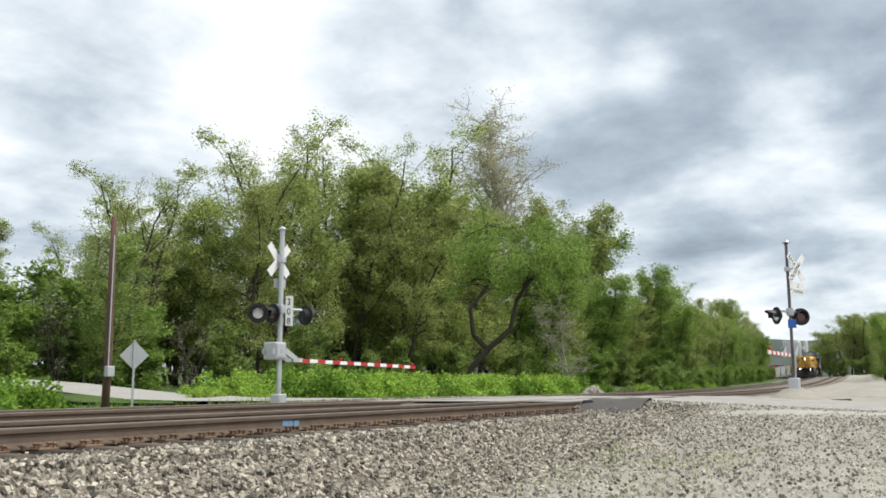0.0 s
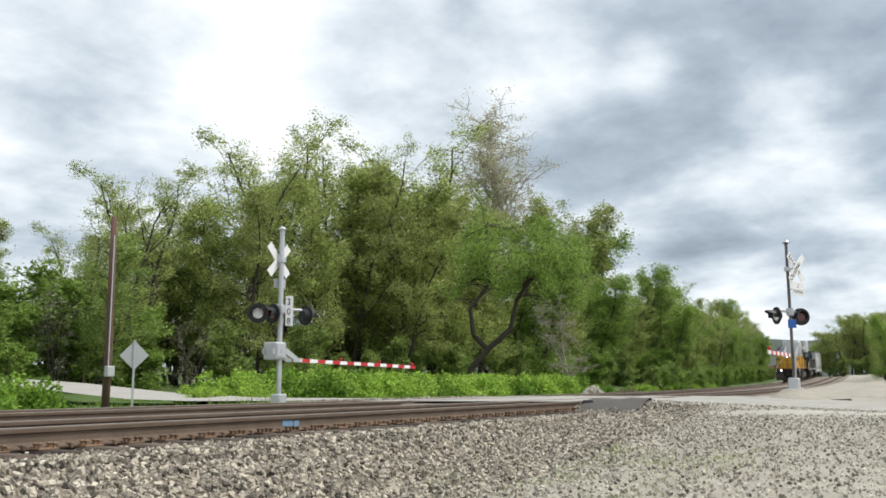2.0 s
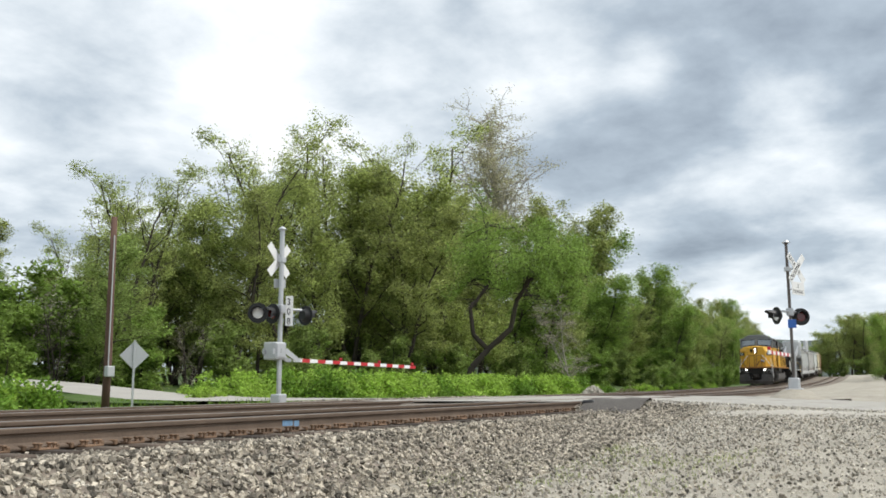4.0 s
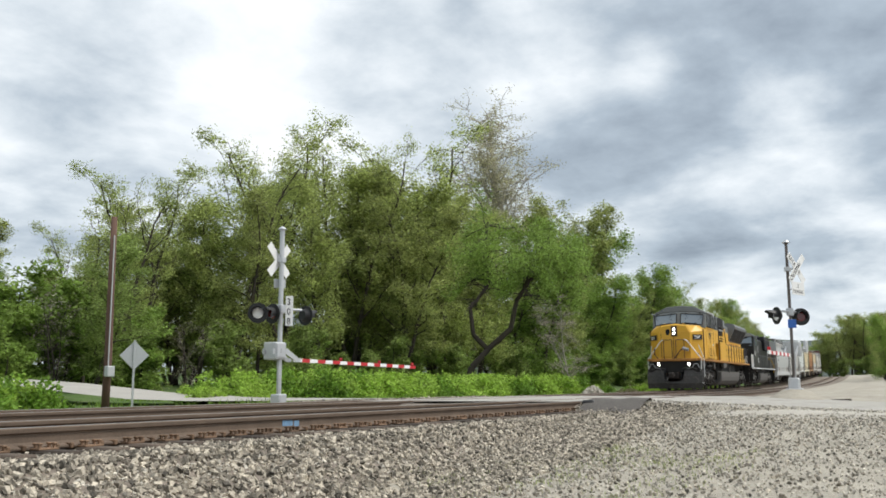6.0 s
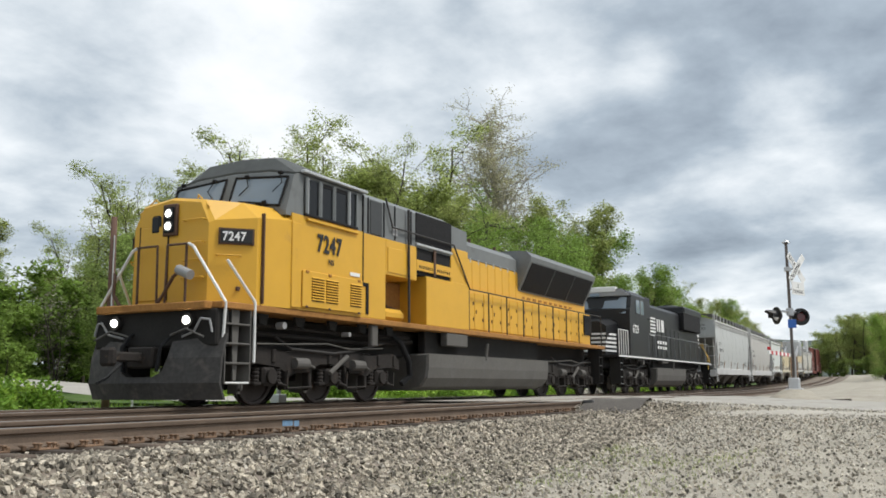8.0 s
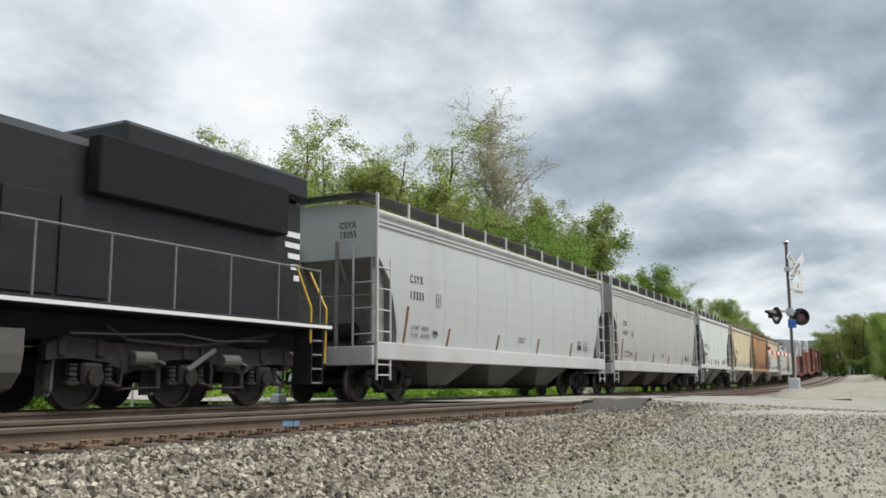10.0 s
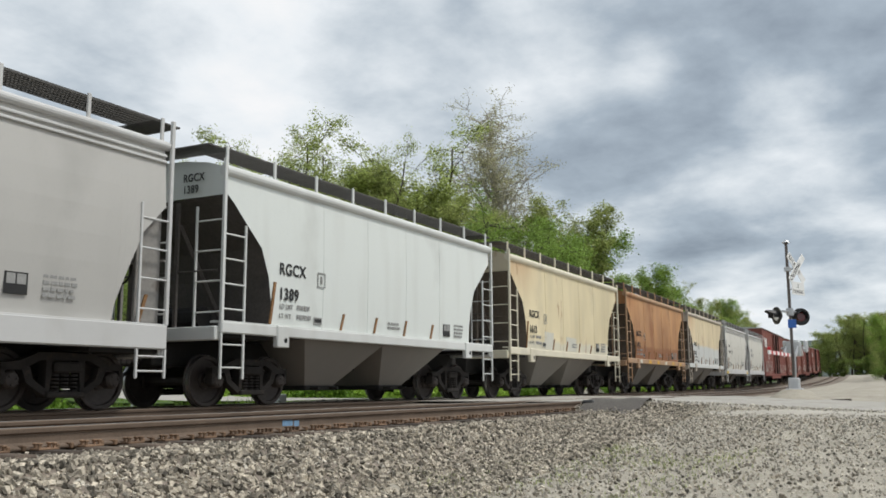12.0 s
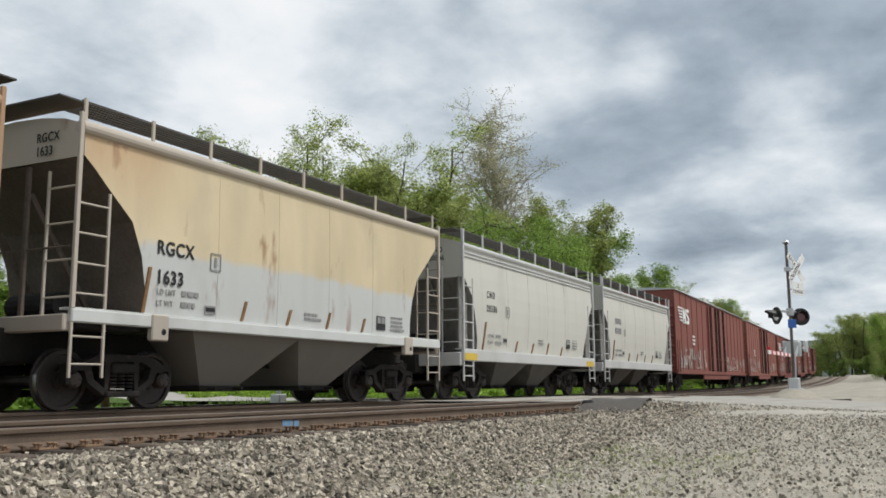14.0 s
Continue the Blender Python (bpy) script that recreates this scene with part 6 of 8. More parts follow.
    part("deck_stripe", Mesh().box(0.95, ln - 0.95, -1.529, -1.52, 1.50, 1.56, 0.0), M_WHITEINK, car, "white line along the deck edge")
    part("cab_duct", Mesh().box(5.95, 6.9, -1.42, -0.9, 3.3, 4.3, 0.04), M_NSBLK, car, "black blower box beside the cab")
    part("cab_visor", Mesh().prism([(-1.5, 4.12), (1.5, 4.12), (1.15, 4.42), (-1.15, 4.42)], 0, 2.98, 3.12), M_CANIST, car, "pale cab brow")
    nb = part("number_board", Mesh().box(2.95, 3.3, -0.9, 0.9, 4.3, 4.52, 0.02), M_WHITEINK, car, "white number board")
    part("headlight", Mesh().box(2.9, 3.0, -0.2, 0.2, 4.1, 4.25, 0.03), M_GLASS, car)
    for sg in (-1, 1):
        part("roof_fan", Mesh().cyl((18.2 + sg * 1.2, 0, 4.60), (18.2 + sg * 1.2, 0, 4.74), 0.6, n=20), M_LGREY, car)
    six_wheel_truck(car, (2.6, 4.6, 6.6), 0.508)
    six_wheel_truck(car, (15.6, 17.6, 19.6), 0.508)
    coupler(car, 0.06, -1)
    coupler(car, ln - 0.06, 1)
    return car


M_YELRAIL = material("yellow_handrail", (0.62, 0.38, 0.05), 0.5, var=0.15, bump=0.0)
yellow_locomotive()
black_locomotive()


# ---- crossing signals, pole, sign ----
M_ALU = material("aluminium_mast", (0.55, 0.56, 0.57), 0.45, metal=0.6, var=0.12, fine=25, coarse=2, bump=0.05)
M_SIGNBACK = material("bare_sign_back", (0.50, 0.51, 0.51), 0.5, metal=0.4, var=0.08, fine=25, coarse=2, bump=0.03)
M_SIGNW = material("white_sign_sheet", (0.74, 0.74, 0.72), 0.5, var=0.06, bump=0.0)
M_LBLACK = material("black_lamp_case", (0.018, 0.018, 0.018), 0.5, var=0.2, bump=0.0)
M_RED = material("red_lens", (0.10, 0.006, 0.006), 0.15, var=0.1, bump=0.0, spec=0.8)
# near-white base paints the bright reflection on the lens
M_GLINTLENS = material("glint_white_lens", (0.92, 0.92, 0.92), 0.35, var=0.1, bump=0.0, spec=0.8)
M_ARMR = material("red_reflective", (0.48, 0.025, 0.03), 0.5, var=0.1, bump=0.0)
M_ARMW = material("white_reflective", (0.78, 0.78, 0.77), 0.5, var=0.06, bump=0.0)
M_POLE = material("weathered_pole", (0.13, 0.075, 0.055), 0.9, var=0.3, fine=30, coarse=3, bump=0.3, streak=0.1)
M_BLUE = material("blue_notice", (0.03, 0.12, 0.42), 0.5, var=0.08, bump=0.0)


def lamp_unit(sig, x, y, z, face, mat):
    """A round flasher: dark background disc, deep visor and lens; face is the way it looks, in degrees."""
    a = radians(face)
    o = Vector((math.cos(a), math.sin(a), 0))
    c = Vector((x, y, z))
    e = part("flasher", Mesh().cyl(c - o * 0.12, c, 0.12, 0.2, n=20).cyl(c, c + o * 0.02, 0.27, n=24), M_LBLACK, sig, "black round flasher with a deep visor")
    part("lens", Mesh().cyl(c + o * 0.02, c + o * 0.05, 0.15, 0.12, n=20), mat, e, "lens of the flasher")
    s = Vector((-o.y, o.x, 0))
    m = Mesh()
    r0, r1 = [], []
    for i in range(11):
        t = radians(-20 + 220 * i / 10)
        d = s * math.cos(t) * 0.17 + Vector((0, 0, 1)) * math.sin(t) * 0.17
        r0.append(c + d + o * 0.02)
        r1.append(c + d + o * (0.34 if 2 < i < 8 else 0.2))
    k = len(m.v)
    m.v += [tuple(p) for p in r0 + r1] + [tuple(p * 1.0 + Vector((0, 0, -0.006))) for p in r0 + r1]
    for i in range(10):
        m.f += [(i, i + 1, 12 + i, 11 + i), (22 + i, 33 + i, 34 + i, 23 + i)]
    part("visor", m, M_LBLACK, e)


def crossbuck(sig, z, face, words, off=0.09, size=1.15):
    """Two crossed blades; words on the front."""
    a = radians(face)
    rot = Matrix.Rotation(a + math.pi / 2, 4, "Z")
    for k, (ang, word) in enumerate(((45, words[0]), (-45, words[1]))):
        m = Mesh().box(-size / 2, size / 2, -0.006, 0.006, -0.115, 0.115, 0.003)
        b = part("crossbuck_blade", m, M_SIGNW, sig, "white crossbuck blade", Matrix.Translation((math.cos(a) * (off + 0.015 * k), math.sin(a) * (off + 0.015 * k), z)) @ rot @ Matrix.Rotation(radians(ang), 4, "Y"))
        if word:
            lettering(b, word, -size * 0.46, -0.009, -0.065, 0.19, M_BLACK, squeeze=0.78 if len(word) > 7 else 0.95)


def signal(label, x, y, z0, face, arm_dir, arm_len, words, lamps, arm_z, lead, foot=0.0, mast=None, girth=0.065):
    sig = thing("crossing_signal", label, "crossing signal", pose(x, y, z0), "crossing signals")
    H = 4.75
    part("mast", Mesh().cyl((0, 0, foot), (0, 0, H), girth, n=16).cyl((0, 0, H), (0, 0, H + 0.06), 0.08, 0.03, n=16), mast or M_ALU, sig, "dark grey-brown mast" if mast else "aluminium mast")
    part("mast_base", Mesh().box(-0.16, 0.16, -0.16, 0.16, foot - 0.1, foot + 0.36, 0.03).box(-0.25, 0.25, -0.25, 0.25, foot - 0.12, foot + 0.04, 0.02), M_ALU, sig, "grey cast junction base")
    a = radians(face)
    o, s = Vector((math.cos(a), math.sin(a), 0)), Vector((-math.sin(a), math.cos(a), 0))
    crossbuck(sig, 3.95, face if words[0] else face + 26, words, 0.3 if words[0] else 0.09, 1.15 if words[0] else 1.12)
    if words[0]:
        part("sign_bracket", Mesh().tube([(0, 0, 3.95), tuple(o * 0.3 + Vector((0, 0, 3.95)))], 0.03, 8).tube([(0, 0, 3.32), tuple(o * 0.3 + Vector((0, 0, 3.32)))], 0.025, 8), M_ALU, sig)
    part("blade_clamp", Mesh().box(-0.09, 0.09, -0.09, 0.09, 3.88, 4.02, 0.01), M_ALU, sig)
    p = o * (0.32 if words[0] else 0.1)
    t = part("track_plate", Mesh().box(-0.34 * (1 if words[0] else 0.5), 0.34 * (1 if words[0] else 0.5), -0.006, 0.006, -0.2 * (1 if words[0] else 0.6), 0.2 * (1 if words[0] else 0.6), 0.003), M_SIGNW if words[0] else M_SIGNBACK, sig, "white track count plate", Matrix.Translation((p.x, p.y, 3.32)) @ Matrix.Rotation(a + math.pi / 2, 4, "Z"))
    if words[0]:
        lettering(t, "2", -0.06, -0.009, 0.02, 0.18, M_BLACK)
        lettering(t, "TRACKS", -0.29, -0.009, -0.15, 0.15, M_BLACK, squeeze=0.95)
    # crossarm with flashers
    q = 0.62
    part("light_arm", Mesh().cyl(s * -q + Vector((0, 0, 2.62)), s * q + Vector((0, 0, 2.62)), 0.035, n=10).box(-0.1, 0.1, -0.1, 0.1, 2.5, 2.74, 0.02), M_ALU, sig)
    for k, da, mat in lamps:
        c = s * k
        lamp_unit(sig, c.x + math.cos(a + radians(da)) * 0.14, c.y + math.sin(a + radians(da)) * 0.14, 2.48, face + da, mat)
    part("bell", Mesh().cyl((0, 0, H + 0.04), (0, 0, H + 0.12), 0.13, 0.05, n=14), M_ALU, sig)
    # gate mechanism, counterweights, arm
    d = Vector((math.cos(radians(arm_dir)), math.sin(radians(arm_dir)), 0))
    w = Vector((-d.y, d.x, 0))
    R = Matrix.Rotation(radians(arm_dir), 4, "Z")
    part("gate_mechanism", Mesh().box(-0.42, 0.02, -0.22, 0.22, arm_z - 0.16, arm_z + 0.30, 0.03), M_SIGNBACK, sig, "grey gate mechanism box", R)
    part("mechanism_door", Mesh().box(-0.40, -0.06, -0.245, -0.22, arm_z - 0.1, arm_z + 0.26, 0.015).box(-0.26, -0.22, -0.26, -0.24, arm_z + 0.02, arm_z + 0.14, 0.01), M_ALU, sig, "", R)
    for yy in (-0.3, 0.3):
        part("arm_bracket", Mesh().prism([(-0.5, arm_z + 0.12), (0.1, arm_z + 0.14), (lead, arm_z - 0.10), (lead + 0.1, arm_z - 0.1), (lead + 0.1, arm_z - 0.2), (lead - 0.08, arm_z - 0.2), (0.05, arm_z + 0.0), (-0.5, arm_z - 0.02)], 1, yy * 0.55 - 0.015, yy * 0.55 + 0.015), M_ALU, sig, "", R)
        if words[0]:
            part("counterweight", Mesh().box(-0.95, -0.5, yy - 0.05, yy + 0.05, arm_z - 0.02, arm_z + 0.34, 0.02).box(-0.55, 0.05, yy - 0.02, yy + 0.02, arm_z + 0.05, arm_z + 0.12, 0.005), M_ALU, sig, "", R)
    n = max(8, round(arm_len / 0.41))
    for i in range(n):
        x0, x1 = lead + (arm_len - lead) * i / n, lead + (arm_len - lead) * (i + 1) / n
        zz = arm_z - 0.15 - 0.010 * (x0 - lead)
        part("arm_band", Mesh().box(x0, x1, -0.02, 0.02, zz - 0.05, zz + 0.05, 0.004), M_ARMW if i % 2 == 0 else M_ARMR, sig, "white band" if i % 2 == 0 else "red band", R)
    for f in ((0.97,) if words[0] else (0.34, 0.66, 0.97)):
        x0 = lead + (arm_len - lead) * f
        zz = arm_z - 0.09 - 0.010 * (x0 - lead)
        part("arm_lamp", Mesh().box(x0 - 0.04, x0 + 0.04, -0.04, 0.04, zz, zz + 0.03, 0.008).cyl((x0, -0.04, zz + 0.055), (x0, 0.04, zz + 0.055), 0.03, n=10), M_ARMR, sig, "small red gate lamp", R)
    part("conduit", Mesh().tube([(-0.09, -0.06, foot + 0.3), (-0.12, -0.08, 0.9), (-0.1, -0.08, arm_z - 0.15)], 0.022, 8), M_ALU, sig)
    return sig


_far = signal("aluminium crossing signal with lowered striped gate arm", 19.55, 15.55, -0.12, 62.0, 0.0, 7.2, ("", ""), ((-0.62, -72, M_RED), (0.62, 150, M_GLINTLENS), (0.12, 112, M_RED)), 1.42, 0.6)
_m = part("number_plate_strip", Mesh().box(-0.1, 0.1, -0.006, 0.006, -0.4, 0.4, 0.003), M_SIGNW, _far, "white strip with black figures", Matrix.Translation((-0.06, -0.34, 2.55)) @ Matrix.Rotation(radians(-50), 4, "Z"))
for _i, _t in enumerate("308"):
    lettering(_m, _t, -0.065, -0.009, 0.16 - 0.26 * _i, 0.25, M_BLACK, squeeze=0.8)
# this signal's mast is a darker grey-brown than the other's
_near = signal("aluminium crossing signal with crossbuck and striped gate arm", 30.0, 4.02, 0.06, 246.0, 180.0, 4.5, ("RAILROAD", "CROSSING"), ((0.5, -42, M_RED), (-0.5, -118, M_GLINTLENS)), 1.42, 0.6, 0.24, material("grey_brown_mast", (0.15, 0.13, 0.12), 0.7, metal=0.2, var=0.3, fine=25, coarse=3, bump=0.1), 0.045)
# low gravel mound about the foot of the signal
_m = Mesh()
for _i in range(9):
    for _j in range(24):
        _a, _q = _j * math.pi / 12, _i / 8
        _m.v.append((30.1 + 1.35 * _q * math.cos(_a), 4.0 + (0.9 + 0.5 * noise.noise((_j * 0.4, 1, 1))) * _q * math.sin(_a), 0.30 * (1 - smooth(0.25, 1.0, _q)) + 0.02 + 0.03 * noise.noise((_i * 0.9, _j * 0.8, 2)) - 0.10 * (_i == 8)))
for _i in range(8):
    for _j in range(24):
        _m.f.append((_i * 24 + _j, _i * 24 + 24 + _j, _i * 24 + 24 + (_j + 1) % 24, _i * 24 + (_j + 1) % 24))
setting("gravel_mound", _m, M_GROUND, "low mound of pale gravel round the signal", "ground", True)
part("blue_notice", Mesh().box(-0.13, 0.13, -0.006, 0.006, -0.13, 0.13, 0.003), M_BLUE, _near, "small blue notice", Matrix.Translation((-0.08, -0.05, 2.25)) @ Matrix.Rotation(radians(-60), 4, "Z"))

pole = thing("utility_pole", "weathered brown wooden pole with a conduit", "pole", pose(18.35, 20.7, -0.25))
part("shaft", Mesh().loft([[(r * math.cos(a * 0.5236) + 0.02 * math.sin(z), r * math.sin(a * 0.5236), z) for a in range(12)] for z, r in ((-0.2, 0.115), (1.5, 0.11), (3.2, 0.10), (5.55, 0.085))]), M_POLE, pole, "cracked wooden shaft", shade=True)
part("conduit", Mesh().tube([(-0.07, -0.12, 1.2), (-0.07, -0.11, 5.0)], 0.018, 8), M_SIGNBACK, pole, "grey conduit")
part("meter_box", Mesh().box(-0.2, 0.06, -0.26, -0.1, 0.98, 1.28, 0.02), M_SIGNBACK, pole, "grey meter box")

sign = thing("diamond_sign", "bare metal back of a diamond road sign", "road sign", pose(18.95, 20.3, -0.28))
_r = Matrix.Rotation(radians(-42), 4, "Z")
part("post", Mesh().box(-0.03, 0.03, -0.012, 0.012, -0.2, 2.05, 0.004), M_SIGNBACK, sign, "thin steel post", _r)
part("panel", Mesh().prism([(-0.40, 1.62), (0.0, 1.20), (0.40, 1.62), (0.0, 2.04)], 1, 0.015, 0.022), M_SIGNBACK, sign, "diamond sheet", _r)

# wires passing behind at the far left
for _k in range(2):
    wire = part("overhead_wire", Mesh().tube([(10 + 30 * i / 10, 46 + 2.0 * i / 10 * 3, 8.6 + 0.4 * _k - 0.9 * (1 - (2 * i / 10 - 1) ** 2)) for i in range(-6, 9)], 0.016, 5), M_LBLACK, None, "dark overhead wire strung past the trees")
    tagged(wire, "", "wire")


# ---- leaves, bushes, trees ----
def leaf_material(name, col, var=0.42, tr=0.45):
    return material(name, col, 0.6, var=var, fine=3, coarse=0.35, bump=0.0, per="island", translucent=tr, spec=0.25)


LEAF = [leaf_material("fresh_leaf", (0.35, 0.41, 0.125)), leaf_material("olive_leaf", (0.345, 0.39, 0.128)), leaf_material("deep_leaf", (0.265, 0.345, 0.098)),
        leaf_material("bright_leaf", (0.25, 0.365, 0.078)), leaf_material("budding_leaf", (0.43, 0.42, 0.25)), leaf_material("pale_blossom_twig", (0.40, 0.36, 0.28))]
BARK = material("tree_bark", (0.065, 0.052, 0.042), 0.95, var=0.35, fine=20, coarse=2, bump=0.4)
BARKP = material("pale_bark", (0.36, 0.33, 0.28), 0.9, var=0.3, fine=12, coarse=1.5, bump=0.2)


def leaf_mesh(name, centres, size, mat, seed, droop=0.0, k=4):
    """Many small leaf sprays of k corners, each its own island."""
    rng = np.random.default_rng(seed)
    c = np.asarray(centres)
    n = len(c)
    a = rng.normal(size=(n, 3))
    a[:, 2] = a[:, 2] * 0.6 - droop
    a /= np.linalg.norm(a, axis=1, keepdims=True)
    b = np.cross(a, rng.normal(size=(n, 3)))
    b /= np.linalg.norm(b, axis=1, keepdims=True)
    sz = (size * rng.uniform(0.6, 1.35, n))[:, None]
    up = np.cross(a, b) * sz * 0.22
    v = np.stack([c - a * sz * 0.6, c + b * sz * 0.36 + up, c + a * sz * 0.6, c - b * sz * 0.36 + up][:k], 1).reshape(-1, 3)
    me = bpy.data.meshes.new(name)
    me.vertices.add(k * n)
    me.vertices.foreach_set("co", v.ravel())
    me.loops.add(k * n)
    me.loops.foreach_set("vertex_index", np.arange(k * n))
    me.polygons.add(n)
    me.polygons.foreach_set("loop_start", np.arange(0, k * n, k))
    me.materials.append(mat)
    me.update(calc_edges=True)
    me.validate()
    return me


def branch(rnd, m, p, d, length, r, segs, wander, lift):
    pts = [Vector(p)]
    d = Vector(d).normalized()
    for i in range(segs):
        d = (d + Vector((rnd.gauss(0, wander), rnd.gauss(0, wander), rnd.gauss(0, wander) + lift))).normalized()
        pts.append(pts[-1] + d * (length / segs))
    for i in range(segs):
        a, b = 1 - i / segs * 0.8, 1 - (i + 1) / segs * 0.8
        m.cyl(pts[i], pts[i + 1], r * a, r * b, 3 if r < 0.03 else (5 if r < 0.1 else 8), False)
    return pts


def tree_kind(seed, h, limbs, spread, leaves, size, leaf, bark, low=0.22, droop=0.2, trunks=1, full=0.9, puff=1.0, rise=0.5, twigs=7, hang=0.0):
    """Trunk with sinuous limbs and twigs in one mesh, and the crown's leaf sprays, strung along the twigs, in another."""
    rnd = random.Random(seed)
    rng = np.random.default_rng(seed)
    wood, spots = Mesh(), []
    for k in range(trunks):
        lean = Vector((rnd.gauss(0, 0.06), rnd.gauss(0, 0.06), 1)) if trunks == 1 else Vector((rnd.gauss(0, 0.2), rnd.gauss(0, 0.2), 1))
        tr = branch(rnd, wood, (rnd.uniform(-0.2, 0.2) * (trunks - 1), rnd.uniform(-0.2, 0.2) * (trunks - 1), -0.4), lean, h * 0.95, 0.0135 * h / trunks ** 0.4, 11, 0.075, 0.06)
        for i in range(limbs // trunks):
            f = low + (0.97 - low) * (i + rnd.random()) / (limbs // trunks)
            q = f * (len(tr) - 1)
            j = min(int(q), len(tr) - 2)
            p = tr[j].lerp(tr[j + 1], q - j)
            az = rnd.uniform(0, 6.283)
            reach = h * spread * (1.12 - 0.72 * abs(f - 0.5)) * rnd.uniform(0.6, 1.2)
            pts = branch(rnd, wood, p, (math.cos(az), math.sin(az), rnd.uniform(0.1, 0.7) + rise * (0.4 + f)), reach, 0.0046 * h * (1.25 - f), 6, 0.24, 0.06)
            for t in range(twigs):
                w = rnd.uniform(0.25, 1.0) * (len(pts) - 1)
                e = min(int(w), len(pts) - 2)
                base = pts[e].lerp(pts[e + 1], w - e)
                tw = branch(rnd, wood, base, (rnd.gauss(0, 1), rnd.gauss(0, 1), rnd.uniform(-0.3, 0.9)), reach * rnd.uniform(0.22, 0.5), 0.0012 * h, 4, 0.28, 0.04 - hang)
                spots += [(tw[1], tw[2], 0.7), (tw[2], tw[3], 1.0), (tw[3], tw[4], 1.1)]
    pick = [s for s in spots if rnd.random() < full]
    per = leaves / max(1, len(pick))
    cs = []
    for p, p2, k in pick:
        n = max(1, int(per * k * rnd.uniform(0.3, 1.7)))
        g = rng.normal(size=(n, 3)) * np.array((0.022, 0.022, 0.019)) * h * puff * rnd.uniform(0.5, 1.1)
        along = rng.uniform(0, 1, (n, 1))
        g[:, 2] -= hang * h * 0.25 * np.abs(rng.normal(size=n))
        cs.append(np.array(p)[None] * (1 - along) + np.array(p2)[None] * along + g)
    cs = np.concatenate(cs)
    lm = leaf_mesh("crown", cs, size * 1.15, leaf, seed, droop, 3)
    wd = wood.data("trunk", bark, True)
    return wd, lm


TREES = {}
for _name, _args in (("willowy", (11, 16, 34, 0.21, 26000, 0.155, LEAF[0], BARK, 0.18, 0.6, 1, 0.95, 1.0, 0.4, 7, 0.10)), ("olive", (12, 16, 32, 0.20, 24000, 0.155, LEAF[1], BARK, 0.18, 0.3, 2, 0.9, 1.0)),
                     ("deep", (13, 14, 30, 0.24, 23000, 0.165, LEAF[2], BARK, 0.08, 0.2, 2, 0.9, 1.2)), ("bright", (14, 13, 30, 0.25, 24000, 0.155, LEAF[3], BARK, 0.06, 0.4, 1, 0.9, 1.2, 0.4, 7, 0.06)),
                     ("thin", (15, 17, 24, 0.23, 12500, 0.125, LEAF[0], BARK, 0.3, 0.3, 2, 0.85, 0.75, 0.7)), ("budding", (16, 26, 46, 0.19, 20000, 0.12, LEAF[4], BARKP, 0.28, 0.1, 1, 0.9, 0.55, 1.3, 9)),
                     ("blossom", (17, 9, 34, 0.26, 5500, 0.10, LEAF[5], BARKP, 0.1, 0.1, 2, 0.9, 0.8)), ("shrub", (18, 4.0, 26, 0.30, 8500, 0.14, LEAF[2], BARK, 0.03, 0.2, 3, 0.9, 1.6)),
                     ("shrub_fresh", (19, 4.5, 26, 0.30, 8500, 0.14, LEAF[3], BARK, 0.03, 0.2, 3, 0.9, 1.6)), ("twiggy", (20, 7.0, 36, 0.25, 1500, 0.11, LEAF[5], BARK, 0.05, 0.1, 3, 0.9, 0.8))):
    TREES[_name] = (_args[1], *tree_kind(_args[0], *_args[1:]))
WORDS = {"willowy": "tall willowy tree in fresh yellow-green leaf", "olive": "tall forked tree in olive spring leaf", "deep": "broad tree in deep green leaf", "bright": "rounded tree in bright green leaf",
         "thin": "slender tree thinly set with new leaves", "budding": "tall pale-barked tree just coming into bud", "blossom": "pale twiggy tree among green ones", "shrub": "dark green understorey shrub at the wood's edge",
         "shrub_fresh": "fresh green shrub at the wood's edge", "twiggy": "bare twiggy brown shrub at the wood's edge"}
_made = {}


def plant(kind, x, y, h, turn, squash=1.0):
    """A tree of that kind, h metres high, on the ground."""
    h0, wd, lm = TREES[kind]
    s = (y - track_xy(x)[1])
    z = far_z(x, s) - 0.05
    k = h / h0
    m = pose(x, y, z, 0, 0, turn)
    if kind not in _made:
        ob = thing("shrub" if "shrub" in kind or kind == "twiggy" else "tree", WORDS[kind], "shrub" if "shrub" in kind or kind == "twiggy" else "tree", m, "shrubs along the wood" if "shrub" in kind or kind == "twiggy" else "trees of the wood")
        part("trunk", wd, None, ob)
        part("crown", lm, None, ob)
        ob.scale = (k * squash, k * squash, k)
        _made[kind] = ob
        return ob
    src = _made[kind]
    old = tuple(src.scale)
    src.scale = (k * squash, k * squash, k)
    ob = copy_thing(src, m)
    src.scale = old
    ob.scale = (k * squash, k * squash, k)
    return ob


